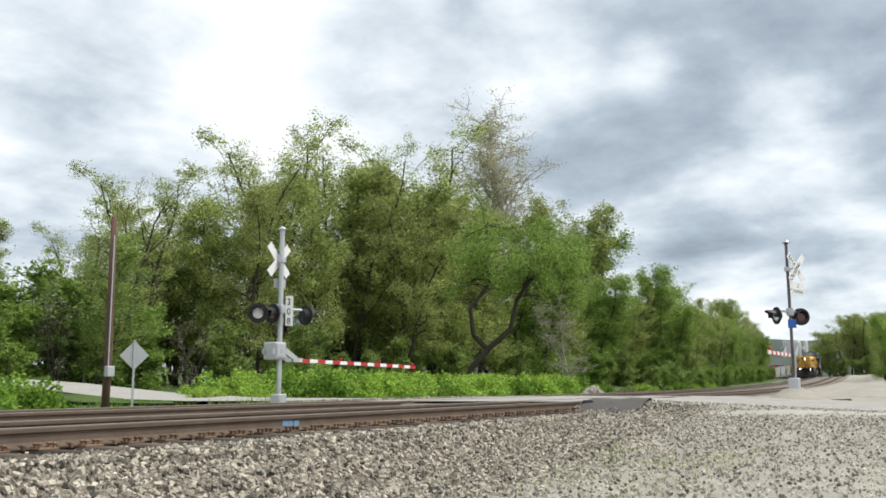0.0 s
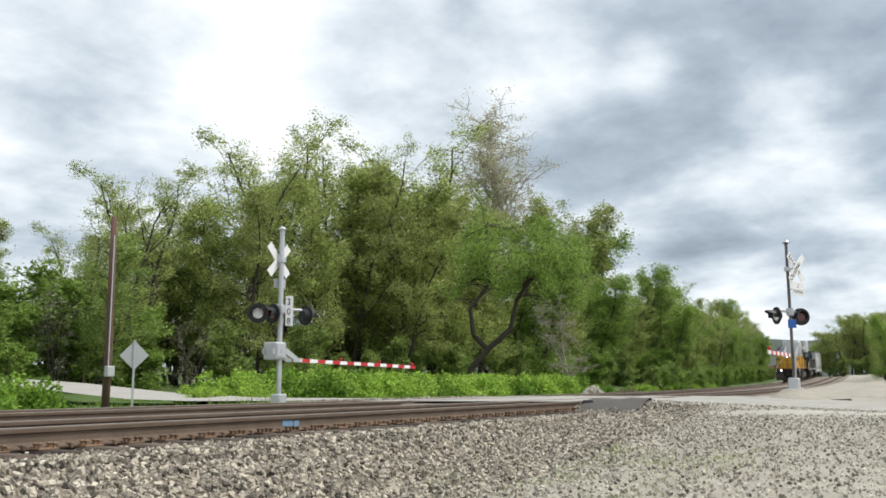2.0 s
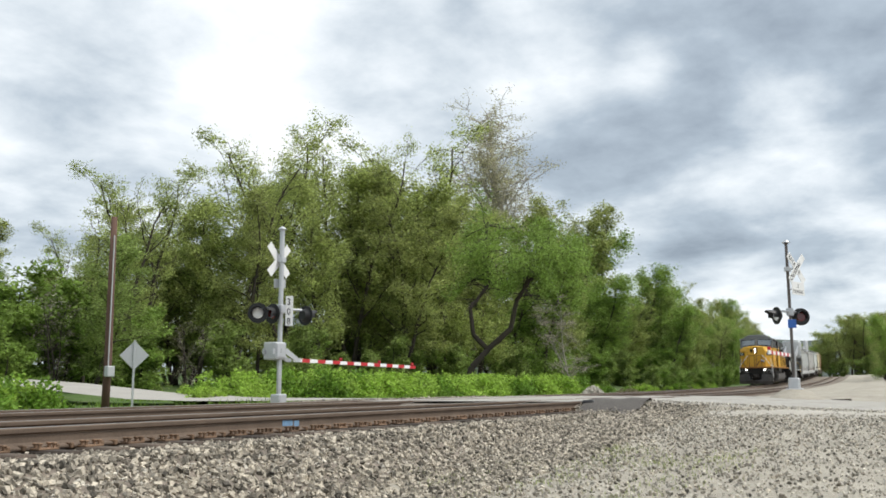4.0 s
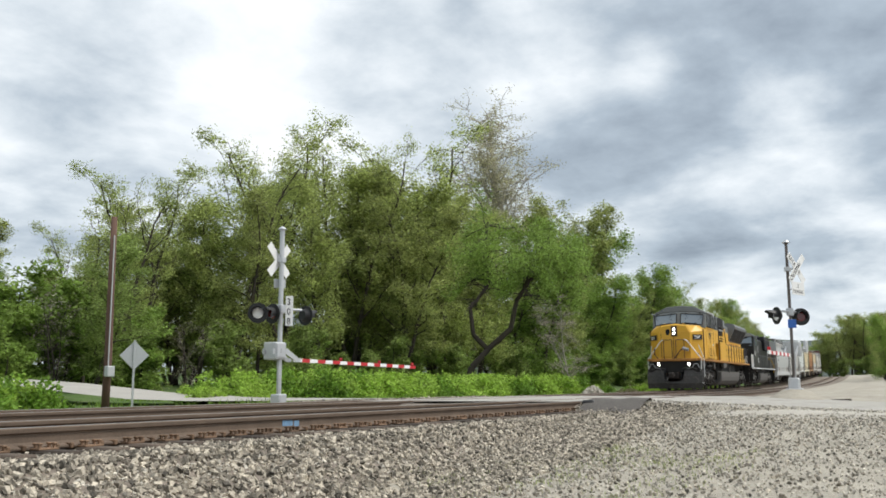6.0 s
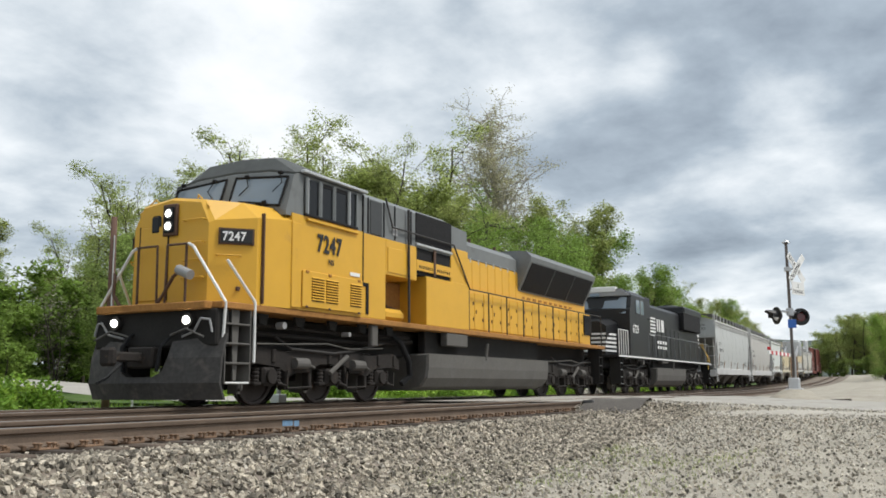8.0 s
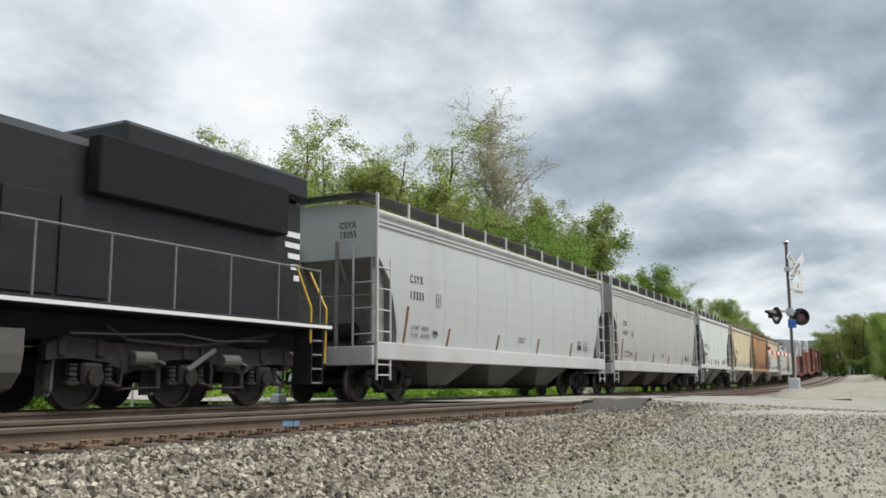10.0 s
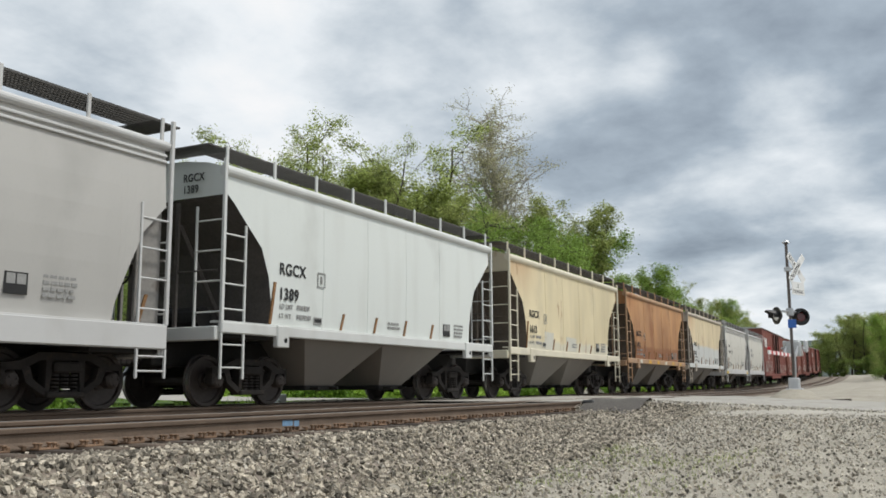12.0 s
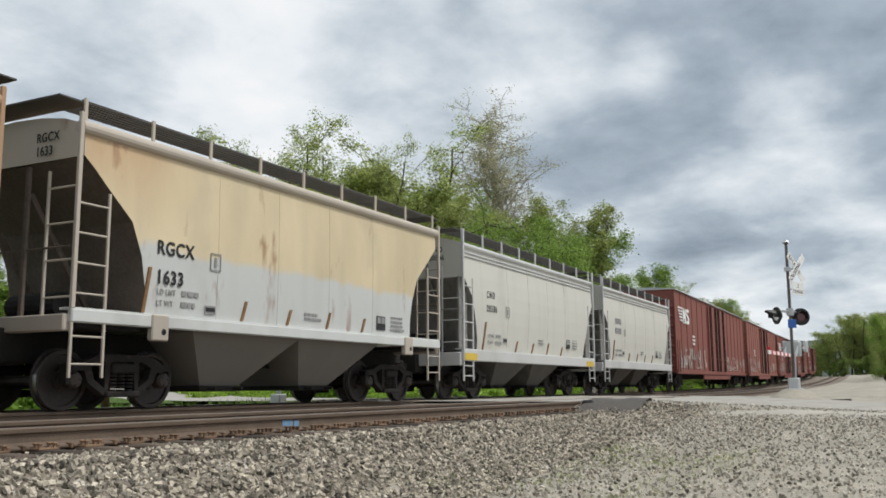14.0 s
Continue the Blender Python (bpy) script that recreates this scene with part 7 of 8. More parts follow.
WOOD = [
    (34.8, 46.8, 6.6, "deep"), (38.5, 49.0, 7.4, "olive"), (33.6, 39.8, 9.3, "thin"), (34.7, 38.8, 13.0, "thin"), (38.7, 41.0, 13.8, "thin"),
    (29.9, 34.7, 7.9, "deep"), (43.3, 43.1, 12.8, "olive"), (43.7, 41.2, 13.9, "willowy"), (46.1, 40.3, 17.5, "thin"), (45.6, 38.2, 13.8, "olive"),
    (55.4, 43.7, 21.3, "thin"), (52.6, 38.5, 16.5, "willowy"), (63.1, 43.1, 22.5, "thin"), (70.8, 45.6, 23.4, "willowy"), (62.4, 38.0, 17.1, "olive"),
    (84.0, 47.4, 28.6, "thin"), (86.1, 45.6, 23.6, "olive"), (117.0, 55.4, 46.5, "budding"), (134.0, 53.2, 37.5, "budding"), (75.0, 36.8, 18.6, "willowy"),
    (82.2, 37.3, 18.5, "bright"), (122.2, 48.0, 29.3, "olive"), (83.8, 34.4, 16.8, "bright"), (124.2, 44.1, 26.9, "olive"), (127.8, 40.4, 25.5, "bright"),
    (82.0, 30.3, 9.6, "blossom"), (121.1, 35.9, 17.7, "bright"), (145.8, 39.6, 18.7, "willowy"), (168.4, 43.1, 19.4, "bright"), (186.4, 44.3, 20.3, "thin"),
    (178.5, 39.8, 17.3, "olive"), (207.1, 43.7, 18.6, "bright"), (204.0, 39.5, 17.0, "willowy"), (239.5, 43.9, 17.5, "olive"), (219.9, 37.6, 14.5, "olive"),
    (250.0, 40.6, 11.8, "olive"), (89.1, 46.8, 19.1, "deep"), (90.8, 44.9, 18.6, "olive"), (76.8, 44.9, 17.6, "deep"), (44.4, 44.2, 10.6, "deep"),
    (97.4, 46.3, 17.6, "deep")]

_rnd = random.Random(77)

# the wood behind: deeper rows fill the gaps
for _x, _y, _h, _k in WOOD[:-5]:
    plant(_k, _x, _y, _h * (0.93 if _k != "budding" else 1.0), _rnd.uniform(0, 360), _rnd.uniform(1.0, 1.25))
for _i, (_x, _y, _h, _k) in enumerate(WOOD[-5:]):
    plant(_k, _x, _y, _h, 67 * _i, 1.2)
for _i in range(26):
    _s = 8 + 5.0 * _i + _rnd.uniform(-1.5, 1.5)
    _x, _y = track_xy(_s, 27 + _rnd.uniform(0, 9))
    plant(_rnd.choice(("olive", "deep", "willowy", "olive")), _x, _y, (4.0 + 4.5 * smooth(14, 32, _s) + 4.5 * smooth(20, 70, _s)) * _rnd.uniform(0.75, 1.05), _rnd.uniform(0, 360), 1.25)
for _i in range(30):
    _s = 92 + 3.9 * _i + _rnd.uniform(-1.5, 1.5)
    _x, _y = track_xy(min(_s, BEND) + 0.9 * max(_s - BEND, 0), 20 - 9.5 * smooth(95, 150, _s) + _rnd.uniform(0, 5))
    plant(_rnd.choice(("olive", "bright", "willowy", "deep", "thin")), _x, _y, (13.5 - 4.0 * smooth(95, 175, _s)) * _rnd.uniform(0.8, 1.1), _rnd.uniform(0, 360), 1.25)
for _i in range(58):
    _s = 8 + 3.1 * _i + _rnd.uniform(-1, 1)
    _x, _y = track_xy(_s, 20.5 + 3.5 * (1 - smooth(10, 50, _s)) - 10.5 * smooth(60, 150, _s) + _rnd.uniform(0, 4))
    plant(_rnd.choice(("shrub", "shrub_fresh", "shrub_fresh", "shrub", "twiggy")), _x, _y, _rnd.uniform(2.6, 5.0), _rnd.uniform(0, 360), 1.2)
for _i in range(22):
    _x, _y = track_xy(4 + 4.2 * _i, 33 + 5 * (_i % 3) + _rnd.uniform(-1, 1))
    plant("deep" if _i % 3 else "shrub", _x, _y, _rnd.uniform(5.0, 7.5), _rnd.uniform(0, 360), 1.7)
for _i in range(22):
    _x, _y = track_xy(112 + 4.2 * _i + _rnd.uniform(-1, 1), 12 + 6 * (_i % 3) + _rnd.uniform(-1, 1))
    plant(_rnd.choice(("olive", "bright", "willowy")), _x, _y, _rnd.uniform(9.0, 12.5), _rnd.uniform(0, 360), 1.35)
for _i in range(16):
    plant("shrub_fresh" if _i % 3 else "shrub", 14 + 1.9 * _i + _rnd.uniform(-1, 1), 33.5 + 0.75 * _i + _rnd.uniform(-1, 1), _rnd.uniform(3.5, 6.0), _rnd.uniform(0, 360), 1.4)
for _i in range(9):
    _x, _y = track_xy(146 + 5.4 * _i, 8.2 + _rnd.uniform(-0.3, 0.6))
    plant("deep" if _i % 2 else "bright", _x, _y, _rnd.uniform(6.5, 8.5), _rnd.uniform(0, 360), 0.95)
for _i in range(26):
    _x, _y = track_xy(84 + 4.2 * _i, 6.6 + _rnd.uniform(0, 1.6))
    plant("shrub_fresh" if _i % 2 else "shrub", _x, _y, _rnd.uniform(1.8, 3.2), _rnd.uniform(0, 360), 1.3)
# wood across the line in the distance
for _i in range(26):
    _f = _i / 25
    _x, _y = 238 - 75 * _f + _rnd.uniform(-4, 14), 29.0 - 62 * _f + _rnd.uniform(-2, 2)
    plant(_rnd.choice(("bright", "olive", "willowy", "bright", "thin")), _x, _y, 9.0 + 5.0 * smooth(0.0, 0.25, _f) + _rnd.uniform(-1.5, 1.5), _rnd.uniform(0, 360), 1.4)
for _i in range(22):
    _f = _i / 21
    plant(("willowy", "olive")[_i % 2], 252 - 75 * _f, 31 - 62 * _f + _rnd.uniform(-2, 2), 9.5 + 4.0 * smooth(0.0, 0.25, _f) + _rnd.uniform(-1, 1), _rnd.uniform(0, 360), 1.5)
for _i in range(20):
    _f = _i / 19
    plant("shrub_fresh" if _i % 2 else "shrub", 224 - 70 * _f, 25.5 - 62 * _f + _rnd.uniform(-1, 1), _rnd.uniform(3, 5), _rnd.uniform(0, 360), 1.6)

# trees on the near side of the line past the crossing
for _i in range(10):
    _x, _y = track_xy(110 + 6.0 * _i, -11.5 - 0.25 * _i + _rnd.uniform(-0.4, 0.4))
    plant(("bright", "willowy", "olive")[_i % 3], _x, _y, _rnd.uniform(6.5, 8.5), _rnd.uniform(0, 360), 1.1)

# tall trees that close the crown line behind
for _x, _y, _h, _k, _t in ((60.3, 49.4, 18.5, "willowy", 40), (62.9, 46.2, 19.5, "olive", 130), (65.0, 43.1, 19.0, "willowy", 220), (67.1, 39.8, 18.5, "willowy", 310), (70.5, 38.6, 18.0, "willowy", 75)):
    plant(_k, _x, _y, _h, _t, 1.15)

# a dark tree at the wood's edge whose two limbs snake up before the foliage
_bent = thing("tree", "dark forked tree with snaking limbs and drooping bright leaves", "tree", pose(56.5, 29.0, far_z(56.5, 29.0 - track_xy(56.5)[1]) - 0.1, 0, 0, -62), "trees of the wood")
_w, _tips, _rr = Mesh(), [], random.Random(5)
for _path, _r in ((((0, 0, 0), (0.6, 0, 2.0), (1.7, 0.2, 3.2), (3.3, 0, 4.6), (3.7, -0.3, 6.5), (4.6, -0.2, 7.9), (6.0, 0, 9.2), (7.0, 0.2, 9.9)), 0.25), (((1.7, 0.2, 3.2), (0.7, -0.2, 4.2), (0.5, -0.3, 6.0), (1.9, -0.1, 7.8), (1.5, 0, 9.6), (1.8, 0.2, 12.2)), 0.18)):
    for _i in range(len(_path) - 1):
        _k0, _k1 = 1 - 0.75 * _i / len(_path), 1 - 0.75 * (_i + 1) / len(_path)
        _w.cyl(_path[_i], _path[_i + 1], _r * _k0, _r * _k1, 9, False)
        if _path[_i + 1][2] > 7.6:
            for _t in range(9):
                _a = branch(_rr, _w, Vector(_path[_i]).lerp(Vector(_path[_i + 1]), _rr.random()), (_rr.gauss(0, 1), _rr.gauss(0, 1), _rr.uniform(0.1, 1.3)), _rr.uniform(2.0, 4.0), 0.05, 5, 0.25, -0.05)
                for _q in range(5):
                    _b = branch(_rr, _w, _a[1 + _q % 5], (_rr.gauss(0, 1), _rr.gauss(0, 1), _rr.uniform(-0.5, 0.6)), _rr.uniform(0.8, 1.6), 0.018, 3, 0.2, -0.15)
                    _tips += _b[1:]
_g = np.random.default_rng(9)
_cs = np.concatenate([np.array(p)[None] + _g.normal(size=(34, 3)) * (0.30, 0.30, 0.34) - np.array((0, 0, 0.25)) for p in _tips])
_cs = _cs[_cs[:, 2] > 7.4 + 0.8 * np.sin(_cs[:, 0] * 1.7)]
part("trunk", _w.data("trunk", BARK, True), None, _bent)
part("crown", leaf_mesh("crown", _cs, 0.17, LEAF[3], 21, 0.7, 3), None, _bent)

# distant wooded hill
_m = Mesh()
for _i in range(60):
    for _j in range(14):
        _x, _y = 520 + 40 * _j, -560 + 20 * _i
        _z = 84 * math.exp(-((_j - 8) / 5.0) ** 2) * (0.55 + 0.45 * smooth(150, -420, _y)) + 9 * noise.noise((_x * 0.03, _y * 0.03, 0)) + 5 * noise.noise((_x * 0.11, _y * 0.11, 4)) - 6
        _m.v.append((_x, _y, _z))
for _i in range(59):
    for _j in range(13):
        _a = _i * 14 + _j
        _m.f.append((_a, _a + 1, _a + 15, _a + 14))
setting("backdrop_hill", _m, material("far_woodland", (0.075, 0.095, 0.075), 0.95, var=0.4, fine=0.2, coarse=0.03, bump=0.8, depth=3.0), "dark green wooded hill far off", "hill", True)


# bushes beside the lane and along the far side of the tracks
def bush_mesh(seed, w, d, h, n, mat, size=0.11):
    rng = np.random.default_rng(seed)
    cs = []
    for _ in range(26):
        c = rng.uniform((-w / 2, -d / 2, 0.05), (w / 2, d / 2, h * 0.72))
        r = rng.uniform(0.16, 0.34)
        k = n // 26
        g = rng.normal(size=(k, 3))
        g = g / np.linalg.norm(g, axis=1, keepdims=True) * (r * rng.uniform(0.5, 1.15, k))[:, None]
        cs.append(c + g)
    cs = np.concatenate(cs)
    cs[:, 2] = np.abs(cs[:, 2]) * (1 - 0.3 * (2 * cs[:, 0] / w) ** 2)
    return leaf_mesh("leaves", cs, size, mat, seed)


BUSHLEAF = [leaf_material("hedge_leaf", (0.36, 0.53, 0.085), 0.3, 0.4), leaf_material("hedge_leaf_dark", (0.19, 0.33, 0.045), 0.35, 0.4), leaf_material("dry_stalk_leaf", (0.26, 0.23, 0.13), 0.3, 0.3)]
BUSHES = [bush_mesh(40 + i, 2.2, 1.5, 1.1, 4200, BUSHLEAF[1 if i == 2 else 0], 0.078) for i in range(4)]
BUSHES.append(bush_mesh(50, 2.0, 1.4, 0.9, 3000, BUSHLEAF[2], 0.07))
STEMS = Mesh()
for _i in range(14):
    _a = 0.45 * _i
    STEMS.cyl((0.1 * math.cos(_a), 0.1 * math.sin(_a), -0.2), (0.9 * math.cos(_a) * (0.4 + 0.05 * (_i % 7)), 0.6 * math.sin(_a), 0.55), 0.014, 0.006, 5, False)
STEMD = STEMS.data("woody_base", BARK)


def bush(i, x, y, k, turn):
    z = far_z(x, y - track_xy(x)[1])
    ob = thing("bush", "leafy bright green bush beyond the tracks" if i < 4 else "dry straw-coloured bush beyond the tracks", "bush", pose(x, y, z - 0.02, 0, 0, turn), "bushes beyond the tracks")
    ob.scale = (k, k, k)
    part("leaves", BUSHES[i], None, ob)
    part("woody_base", STEMD, None, ob)


for _i in range(44):
    _f = _i / 43
    _x = 23.5 + 38 * _f + _rnd.uniform(-0.5, 0.5)
    _y = 21.8 + 1.6 * _f + (_i % 3) * 0.9 + _rnd.uniform(-0.3, 0.3)
    bush(_i % 4, _x, _y, (0.7 + 0.78 * smooth(0.0, 0.16, _f)) * _rnd.uniform(0.9, 1.15), _rnd.uniform(0, 360))
for _i in range(30):
    _x = 8.0 + 6.4 * (_i % 15) / 14 + _rnd.uniform(-0.3, 0.3)
    _y = 18.3 + 1.5 * (_i // 15) + 0.22 * (_x - 8) + _rnd.uniform(-0.3, 0.3)
    bush(_i % 3 if _i % 5 and not (_i < 15 and 10.5 < _x < 12.8) else 4, _x, _y, _rnd.uniform(1.15, 1.5), _rnd.uniform(0, 360))
for _i in range(20):
    _s = 64 + 3.0 * _i
    _x, _y = track_xy(_s, 7.0 + _rnd.uniform(0, 3))
    bush((1, 2, 4, 2)[_i % 4], _x, _y, _rnd.uniform(0.6, 1.1), _rnd.uniform(0, 360))


def blades(name, label, spots, h, mat, seed, width=0.012):
    rng = np.random.default_rng(seed)
    n = len(spots)
    c = np.asarray(spots, float)
    a = rng.uniform(0, 6.283, n)
    hh = h * rng.uniform(0.5, 1.3, n)
    lean = rng.normal(size=(n, 2)) * 0.35 * hh[:, None]
    s = np.stack([np.cos(a), np.sin(a), np.zeros(n)], 1) * width
    top = c + np.stack([lean[:, 0], lean[:, 1], hh], 1)
    v = np.stack([c - s, c + s, top], 1).reshape(-1, 3)
    me = bpy.data.meshes.new(name)
    me.from_pydata(v.tolist(), [], [(3 * i, 3 * i + 1, 3 * i + 2) for i in range(n)])
    me.materials.append(mat)
    ob = new(name, me)
    return tagged(ob, label, "grass", "", "stuff")


M_BLADE = leaf_material("grass_blade", (0.17, 0.27, 0.045), 0.35, 0.3)
_sp = []
for _i in range(16000):
    _x, _y = _rnd.uniform(6, 34), _rnd.uniform(16.2, 30)
    if 20.0 < _x < 29 and _y < 34 and abs(_x - (25.5 - 0.5 * max(0, min(_y - 15.5, 6)))) < 4.2:
        continue
    _sp.append((_x, _y, far_z(_x, _y - track_xy(_x)[1]) + 0.02))
blades("grass", "tall green grass beyond the tracks", _sp, 0.22, M_BLADE, 5, 0.02)
_sp = []
for _c in range(46):
    _cx, _cy, _k = _rnd.uniform(6.5, 13), _rnd.uniform(2.2, 5.2), _rnd.uniform(0.1, 0.35)
    for _i in range(46):
        _x, _y = _rnd.gauss(_cx, _k), _rnd.gauss(_cy, _k)
        _sp.append((_x, _y, far_z(_x, _y - track_xy(_x)[1]) + 0.01))
blades("weeds", "sparse low weeds in the gravel", _sp, 0.045, leaf_material("pale_weed", (0.34, 0.38, 0.16), 0.35, 0.3), 6, 0.006)


# ---- stones, ties and plates ----
def rubble(name, label, spots, sizes, mat, seed, parent=None):
    """Loose stones as one mesh: each a knocked-about block."""
    rng = np.random.default_rng(seed)
    n = len(spots)
    cube = np.array([(x, y, z) for x in (-1, 1) for y in (-1, 1) for z in (-1, 1)], float)
    v = cube[None] * (1 + rng.uniform(-0.45, 0.35, (n, 8, 3)))
    v *= rng.uniform(0.6, 1.2, (n, 1, 3)) * np.array((1, 0.85, 0.55))
    q = rng.normal(size=(n, 4))
    q /= np.linalg.norm(q, axis=1, keepdims=True)
    w, x, y, z = q.T
    R = np.stack([np.stack([1 - 2 * (y * y + z * z), 2 * (x * y - z * w), 2 * (x * z + y * w)], 1), np.stack([2 * (x * y + z * w), 1 - 2 * (x * x + z * z), 2 * (y * z - x * w)], 1),
                  np.stack([2 * (x * z - y * w), 2 * (y * z + x * w), 1 - 2 * (x * x + y * y)], 1)], 1)
    v = np.einsum("nij,nkj->nki", R, v) * (np.asarray(sizes) * 0.5)[:, None, None] + np.asarray(spots)[:, None]
    quads = np.array([(0, 1, 3, 2), (4, 6, 7, 5), (0, 4, 5, 1), (2, 3, 7, 6), (0, 2, 6, 4), (1, 5, 7, 3)])
    f = (quads[None] + 8 * np.arange(n)[:, None, None]).reshape(-1, 4)
    me = bpy.data.meshes.new(name)
    me.vertices.add(8 * n)
    me.vertices.foreach_set("co", v.ravel())
    me.loops.add(f.size)
    me.loops.foreach_set("vertex_index", f.ravel())
    me.polygons.add(len(f))
    me.polygons.foreach_set("loop_start", np.arange(0, f.size, 4))
    me.materials.append(mat)
    me.update(calc_edges=True)
    me.validate()
    me.shade_flat()
    ob = new(name, me)
    ob.parent = parent
    return tagged(ob, label, "" if parent else "stones", "", "stuff")


def scatter(n, s0, s1, l0, l1, a, b, lift, bias=1.0):
    sp, sz = [], []
    for _ in range(n):
        s = s0 + (s1 - s0) * _rnd.random() ** bias
        l = _rnd.uniform(l0, l1)
        d = _rnd.uniform(a, b)
        x, y = track_xy(s, l)
        sp.append((x, y, far_z(s, l) + lift * d))
        sz.append(d)
    return sp, sz


_sp, _sz = scatter(34000, 2.5, 19.6, NEAR - 3.6, NEAR - 0.84, 0.022, 0.064, 0.42, 1.15)
rubble("ballast_stones", "loose grey and tan crushed ballast stones", _sp, _sz, M_STONE, 3)
_sp, _sz = scatter(5000, 2.5, 19.6, NEAR - 0.66, NEAR + 0.6, 0.03, 0.06, 0.2)
rubble("ballast_stones", "crushed ballast stones between the near rails", _sp, _sz, M_STONE, 4)
_sp, _sz = scatter(11000, 5.0, 19.0, -17.5, NEAR - 2.4, 0.006, 0.019, 0.6, 0.8)
_a, _b = [], []
for _i in range(13000):
    _s, _l, _d = 4.0 + 15.4 * _rnd.random() ** 0.9, NEAR - 1.9 - 7.5 * _rnd.random() ** 1.7, _rnd.uniform(0.014, 0.042)
    _x, _y = track_xy(_s, _l)
    _a.append((_x, _y, far_z(_s, _l) + 0.45 * _d))
    _b.append(_d)
_sp, _sz = _sp + _a, _sz + _b
M_PEBBLE = material("lot_pebble", (0.46, 0.425, 0.36), 0.9, var=0.42, fine=60, coarse=9, bump=0.2, per="island")
rubble("lot_gravel", "small pale gravel strewn over the lot", _sp, _sz, M_PEBBLE, 5)
_sp, _sz = [], []
for _i in range(7000):
    _s, _l, _d = 2.8 + 16.6 * _rnd.random(), NEAR - 2.9 - 4.2 * _rnd.random() ** 2.2, _rnd.uniform(0.014, 0.045)
    _x, _y = track_xy(_s, _l)
    _sp.append((_x, _y, far_z(_s, _l) + 0.36 * _d))
    _sz.append(_d)
rubble("ballast_stones", "ballast stones strayed out over the lot", _sp, _sz, M_STONE, 14)
_sp, _sz = scatter(5000, 19.6, 34, 2.0, 4.2, 0.03, 0.07, 0.2)
rubble("ballast_stones", "crushed ballast stones on the far shoulder", _sp, _sz, M_STONE, 6)

_sp, _sz = [], []
for _i in range(4500):
    _s, _l, _d = ROAD0 - 1.5 + 2.2 * _rnd.random(), NEAR - 1.2 - 10.0 * _rnd.random() ** 1.4, _rnd.uniform(0.012, 0.04)
    _x, _y = track_xy(_s, _l)
    _k = 0.035 if _s > ROAD0 else 0.05 * (1 - smooth(NEAR - 5.2, NEAR - 2.9, _l))
    _sp.append((_x, _y, far_z(_s, _l) + _k + 0.3 * _d))
    _sz.append(_d)
rubble("edge_gravel", "loose gravel strewn along the edge of the road", _sp, _sz, M_PEBBLE, 12)

_ch = []
for _i in range(6):
    _m = Mesh().box(-0.03, 0.03, -0.024, 0.024, -0.018, 0.018, 0.008)
    _rr = random.Random(_i)
    _m.v = [(x * _rr.uniform(0.7, 1.3), y * _rr.uniform(0.7, 1.3), z * _rr.uniform(0.7, 1.3)) for x, y, z in _m.v]
    _d = _m.data("stone", M_STONE1)
    fix_normals(_d)
    _ch.append(_d)
for _i in range(280):
    _s, _l = _rnd.uniform(3.2, 9.0), _rnd.uniform(NEAR - 2.6, NEAR - 0.95)
    _x, _y = track_xy(_s, _l)
    part("stone", _ch[_i % 6], None, bed, "", pose(_x, _y, far_z(_s, _l) + 0.022, _rnd.uniform(-50, 50), _rnd.uniform(-50, 50), _rnd.uniform(0, 360)))

# ties with their plates and spikes
_tie = Mesh().box(-0.115, 0.115, -1.3, 1.3, -0.375, -0.192, 0.02).data("tie", M_TIE)
_pm = Mesh().box(-0.10, 0.10, -0.19, 0.19, -0.193, -0.176, 0.004)
for _a, _b in ((-0.07, -0.1), (0.07, -0.1), (-0.07, 0.1), (0.07, 0.1), (-0.075, -0.16), (0.075, -0.16)):
    _pm.box(_a - 0.012, _a + 0.012, _b - 0.014, _b + 0.014, -0.18, -0.135, 0.004).box(_a - 0.02, _a + 0.02, _b - 0.022, _b + 0.022, -0.148, -0.13, 0.006)
_pd = _pm.data("tie_plate", M_PLATE)
_an = Mesh().box(-0.02, 0.02, -0.1, 0.1, -0.2, -0.15, 0.008).data("rail_anchor", M_PLATE)
for _d in (_tie, _pd, _an):
    fix_normals(_d)
for _lat, _s0, _s1 in ((NEAR, 1.0, 19.4), (0.0, 1.0, 19.4), (0.0, 31.5, 60.0)):
    for _i in range(int((_s1 - _s0) / 0.497)):
        _s = _s0 + 0.497 * _i + _rnd.gauss(0, 0.015)
        _x, _y = track_xy(_s, _lat)
        _t = part("tie", _tie, None, bed, "", pose(_x, _y, rail_z(_s), 0, 0, math.degrees(heading(_s)) + _rnd.gauss(0, 0.6)))
        if _lat == NEAR:
            for _k in (-RAIL, RAIL):
                part("tie_plate", _pd, None, _t, "rusty plate with spikes", pose(0, _k, 0, 0, 0, 0 if _k < 0 else 180))
            part("rail_anchor", _an, None, _t, "", pose(0.17, -RAIL, 0))
            part("rail_anchor", _an, None, _t, "", pose(-0.17, -RAIL, 0))

# blue paint on the rail and a pale stone by it
for _ds, _w, _z0, _z1, _o in ((9.02, 0.20, -0.13, -0.062, 0.0105), (9.2, 0.10, -0.15, -0.07, 0.0105), (9.1, 0.26, -0.1705, -0.1655, 0.05)):
    _x, _y = track_xy(_ds, NEAR - RAIL - _o)
    part("paint_mark", Mesh().box(-_w / 2, _w / 2, -0.003, 0.003, _z0, _z1, 0.0), material("blue_paint_mark", (0.16, 0.28, 0.42), 0.7, var=0.35, fine=40, coarse=8, bump=0.0), bpy.data.objects["rail"], "smear of pale blue paint", pose(_x, _y, rail_z(_ds), 0, 0, math.degrees(heading(_ds))))

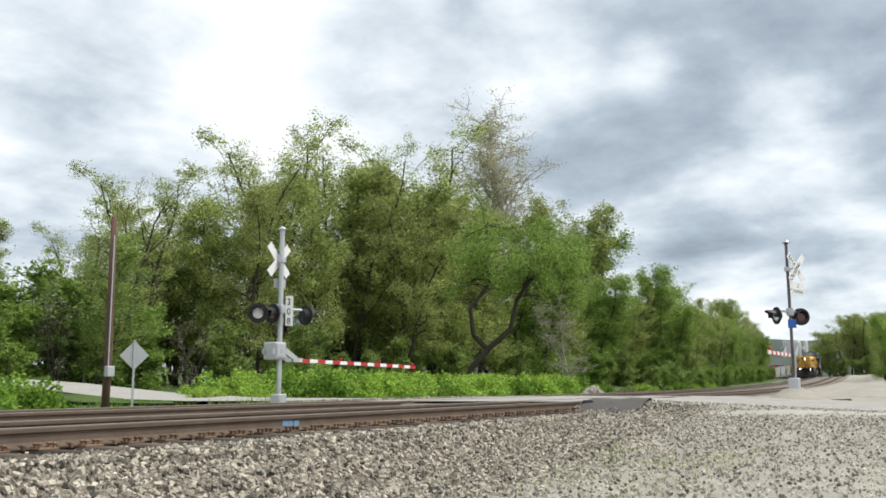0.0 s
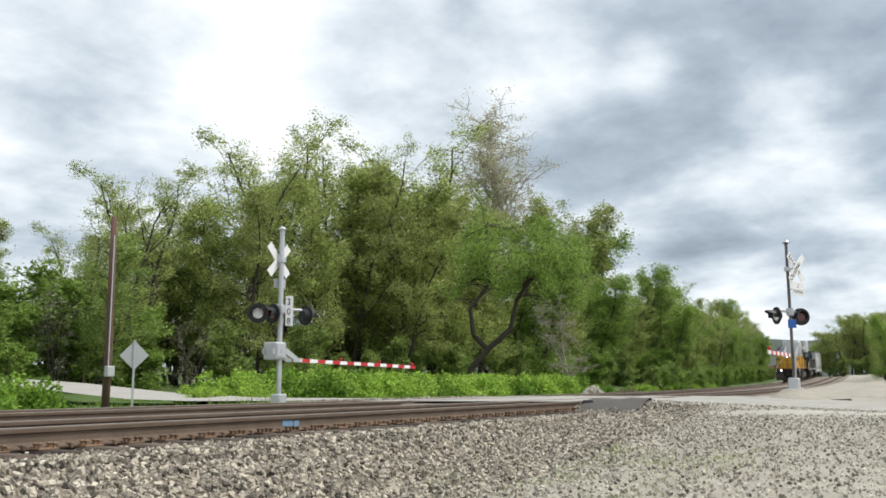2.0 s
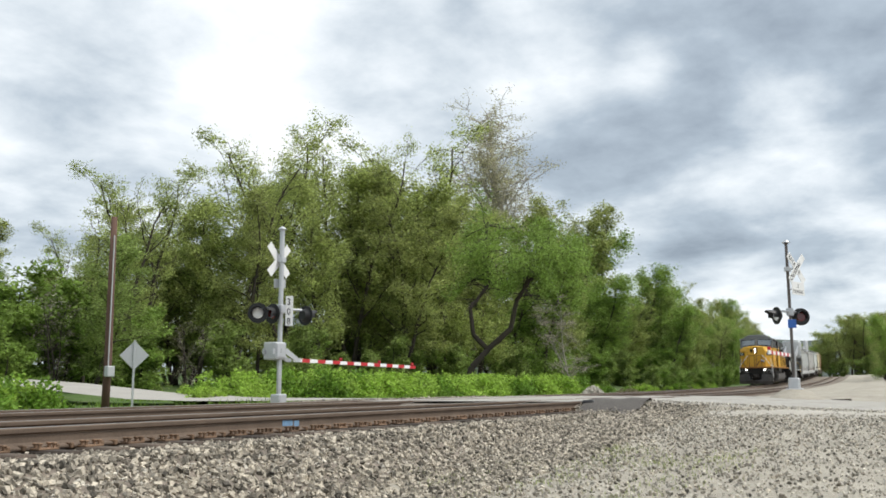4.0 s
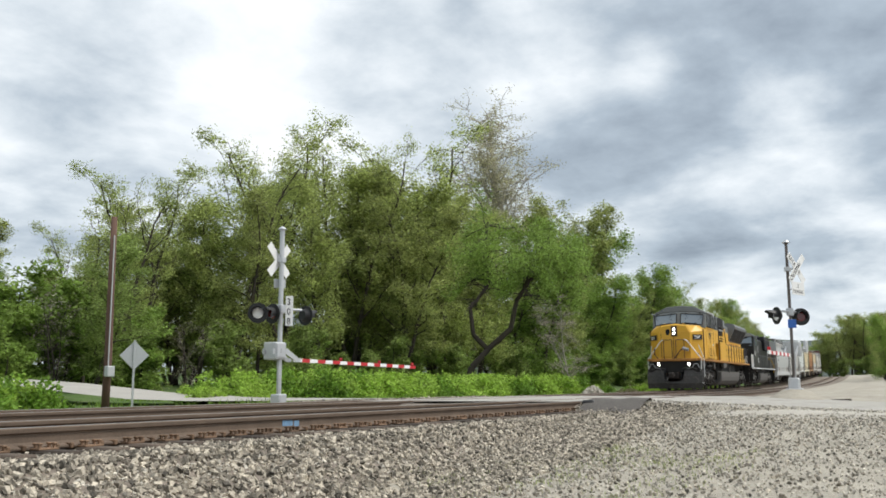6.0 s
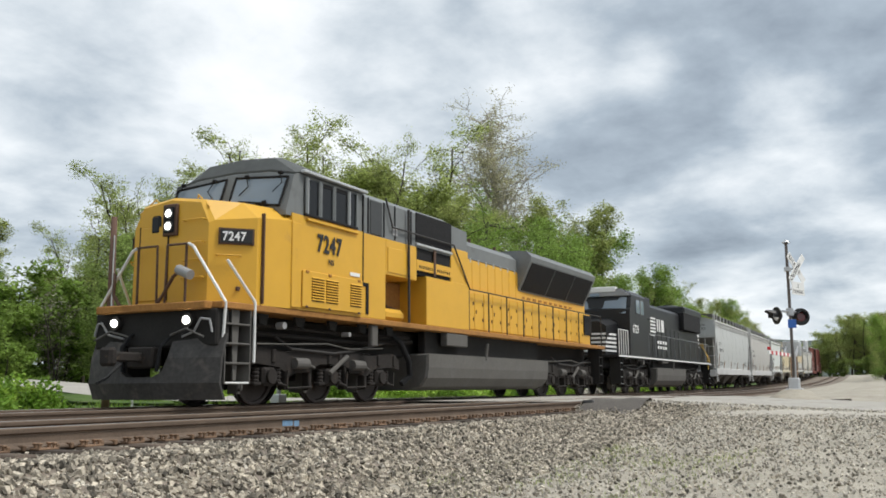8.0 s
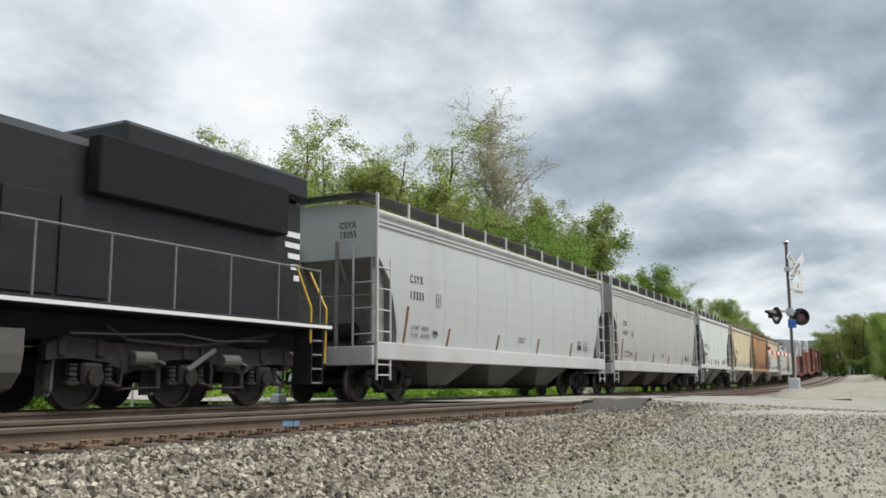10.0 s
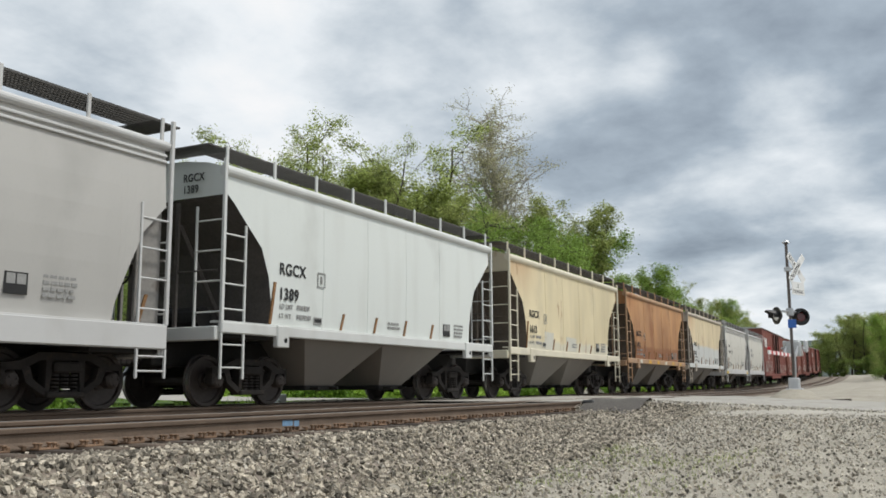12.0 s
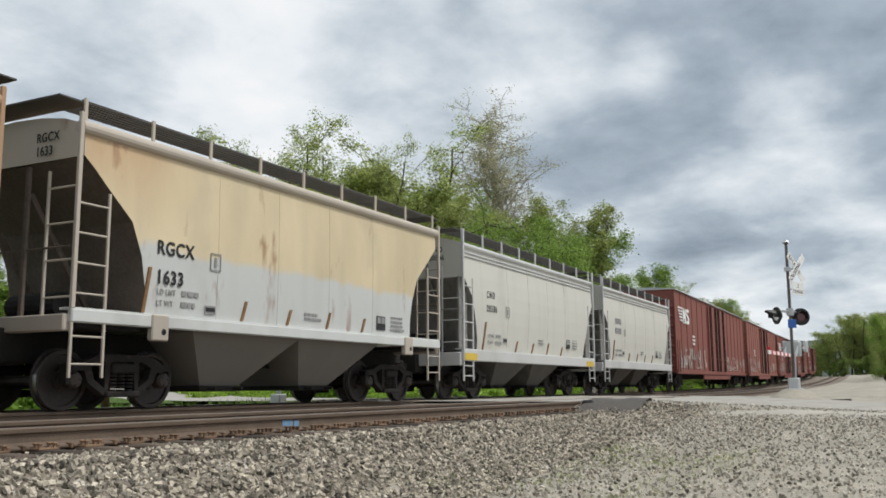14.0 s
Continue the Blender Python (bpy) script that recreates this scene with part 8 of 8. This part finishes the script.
# asphalt edge heaped at the end of the near rail; scraps of old ties by the road; a pale gravel heap
_m = Mesh().box(-0.45, 0.45, -0.14, 0.14, -0.1, 0.03, 0.04)
_x, _y = track_xy(19.75, NEAR - RAIL - 0.25)
_o = tagged(part("rubber_pad", _m, M_LBLACK, None, "black rubber pad at the crossing's edge", pose(_x, _y, rail_z(19.75) - 0.02, 0, 2, 8)), "", "crossing pad")
for _x, _y, _l, _t in ((31.8, 4.05, 0.7, 20), (32.6, 3.2, 1.1, 80)):
    _m = Mesh().box(-_l / 2, _l / 2, -0.1, 0.1, 0.0, 0.13, 0.03)
    tagged(part("old_tie_scrap", _m, M_TIE, None, "broken dark piece of an old tie on the dirt", pose(_x, _y, far_z(_x, _y - track_xy(_x)[1]) + 0.02, 0, 3, _t)), "", "wood scrap", "old tie scraps")
_x, _y = track_xy(52, 4.6)
_sp = [(_x + _rnd.gauss(0, 0.42), _y + _rnd.gauss(0, 0.4), 0.0) for _ in range(1500)]
_sp = [(a, b, rail_z(52) - 0.45 + 0.75 * math.exp(-((a - _x) ** 2 + (b - _y) ** 2) / 0.5) * _rnd.random() ** 0.4) for a, b, c in _sp]
rubble("gravel_heap", "small pale heap of gravel beside the tracks", _sp, [_rnd.uniform(0.05, 0.12) for _ in _sp], M_PEBBLE, 9)


# ---- what moves ----
def vehicle_pose(s, ln, s0=None):
    """The pose of a vehicle whose front coupler is at s."""
    a, b = s + 0.2 * ln, s + 0.8 * ln
    (xa, ya), (xb, yb) = track_xy(a), track_xy(b)
    za, zb = rail_z(a), rail_z(b)
    rz = math.atan2(yb - ya, xb - xa)
    ry = -math.atan2(zb - za, 0.6 * ln)
    k = 0.2 * ln
    return pose(xa - k * math.cos(rz), ya - k * math.sin(rz), za - k * math.tan(-ry), 0, math.degrees(ry), math.degrees(rz))


def motions():
    """The train rolls through at an even speed; its wheels turn with it."""
    times = [0.5 * i for i in range(29)]
    for ob, u0, ln in VEHICLES:
        walk(ob, [(t, vehicle_pose(train_s(t) + u0, ln)) for t in times])
    ticks = [i / FPS for i in range(14 * FPS + 1)]
    for ob, u0, x, r in WHEELS:
        walk(ob, [(t, pose(x, 0, r, 0, math.degrees(-(train_s(0) - train_s(t)) / r), 0)) for t in ticks])


motions()
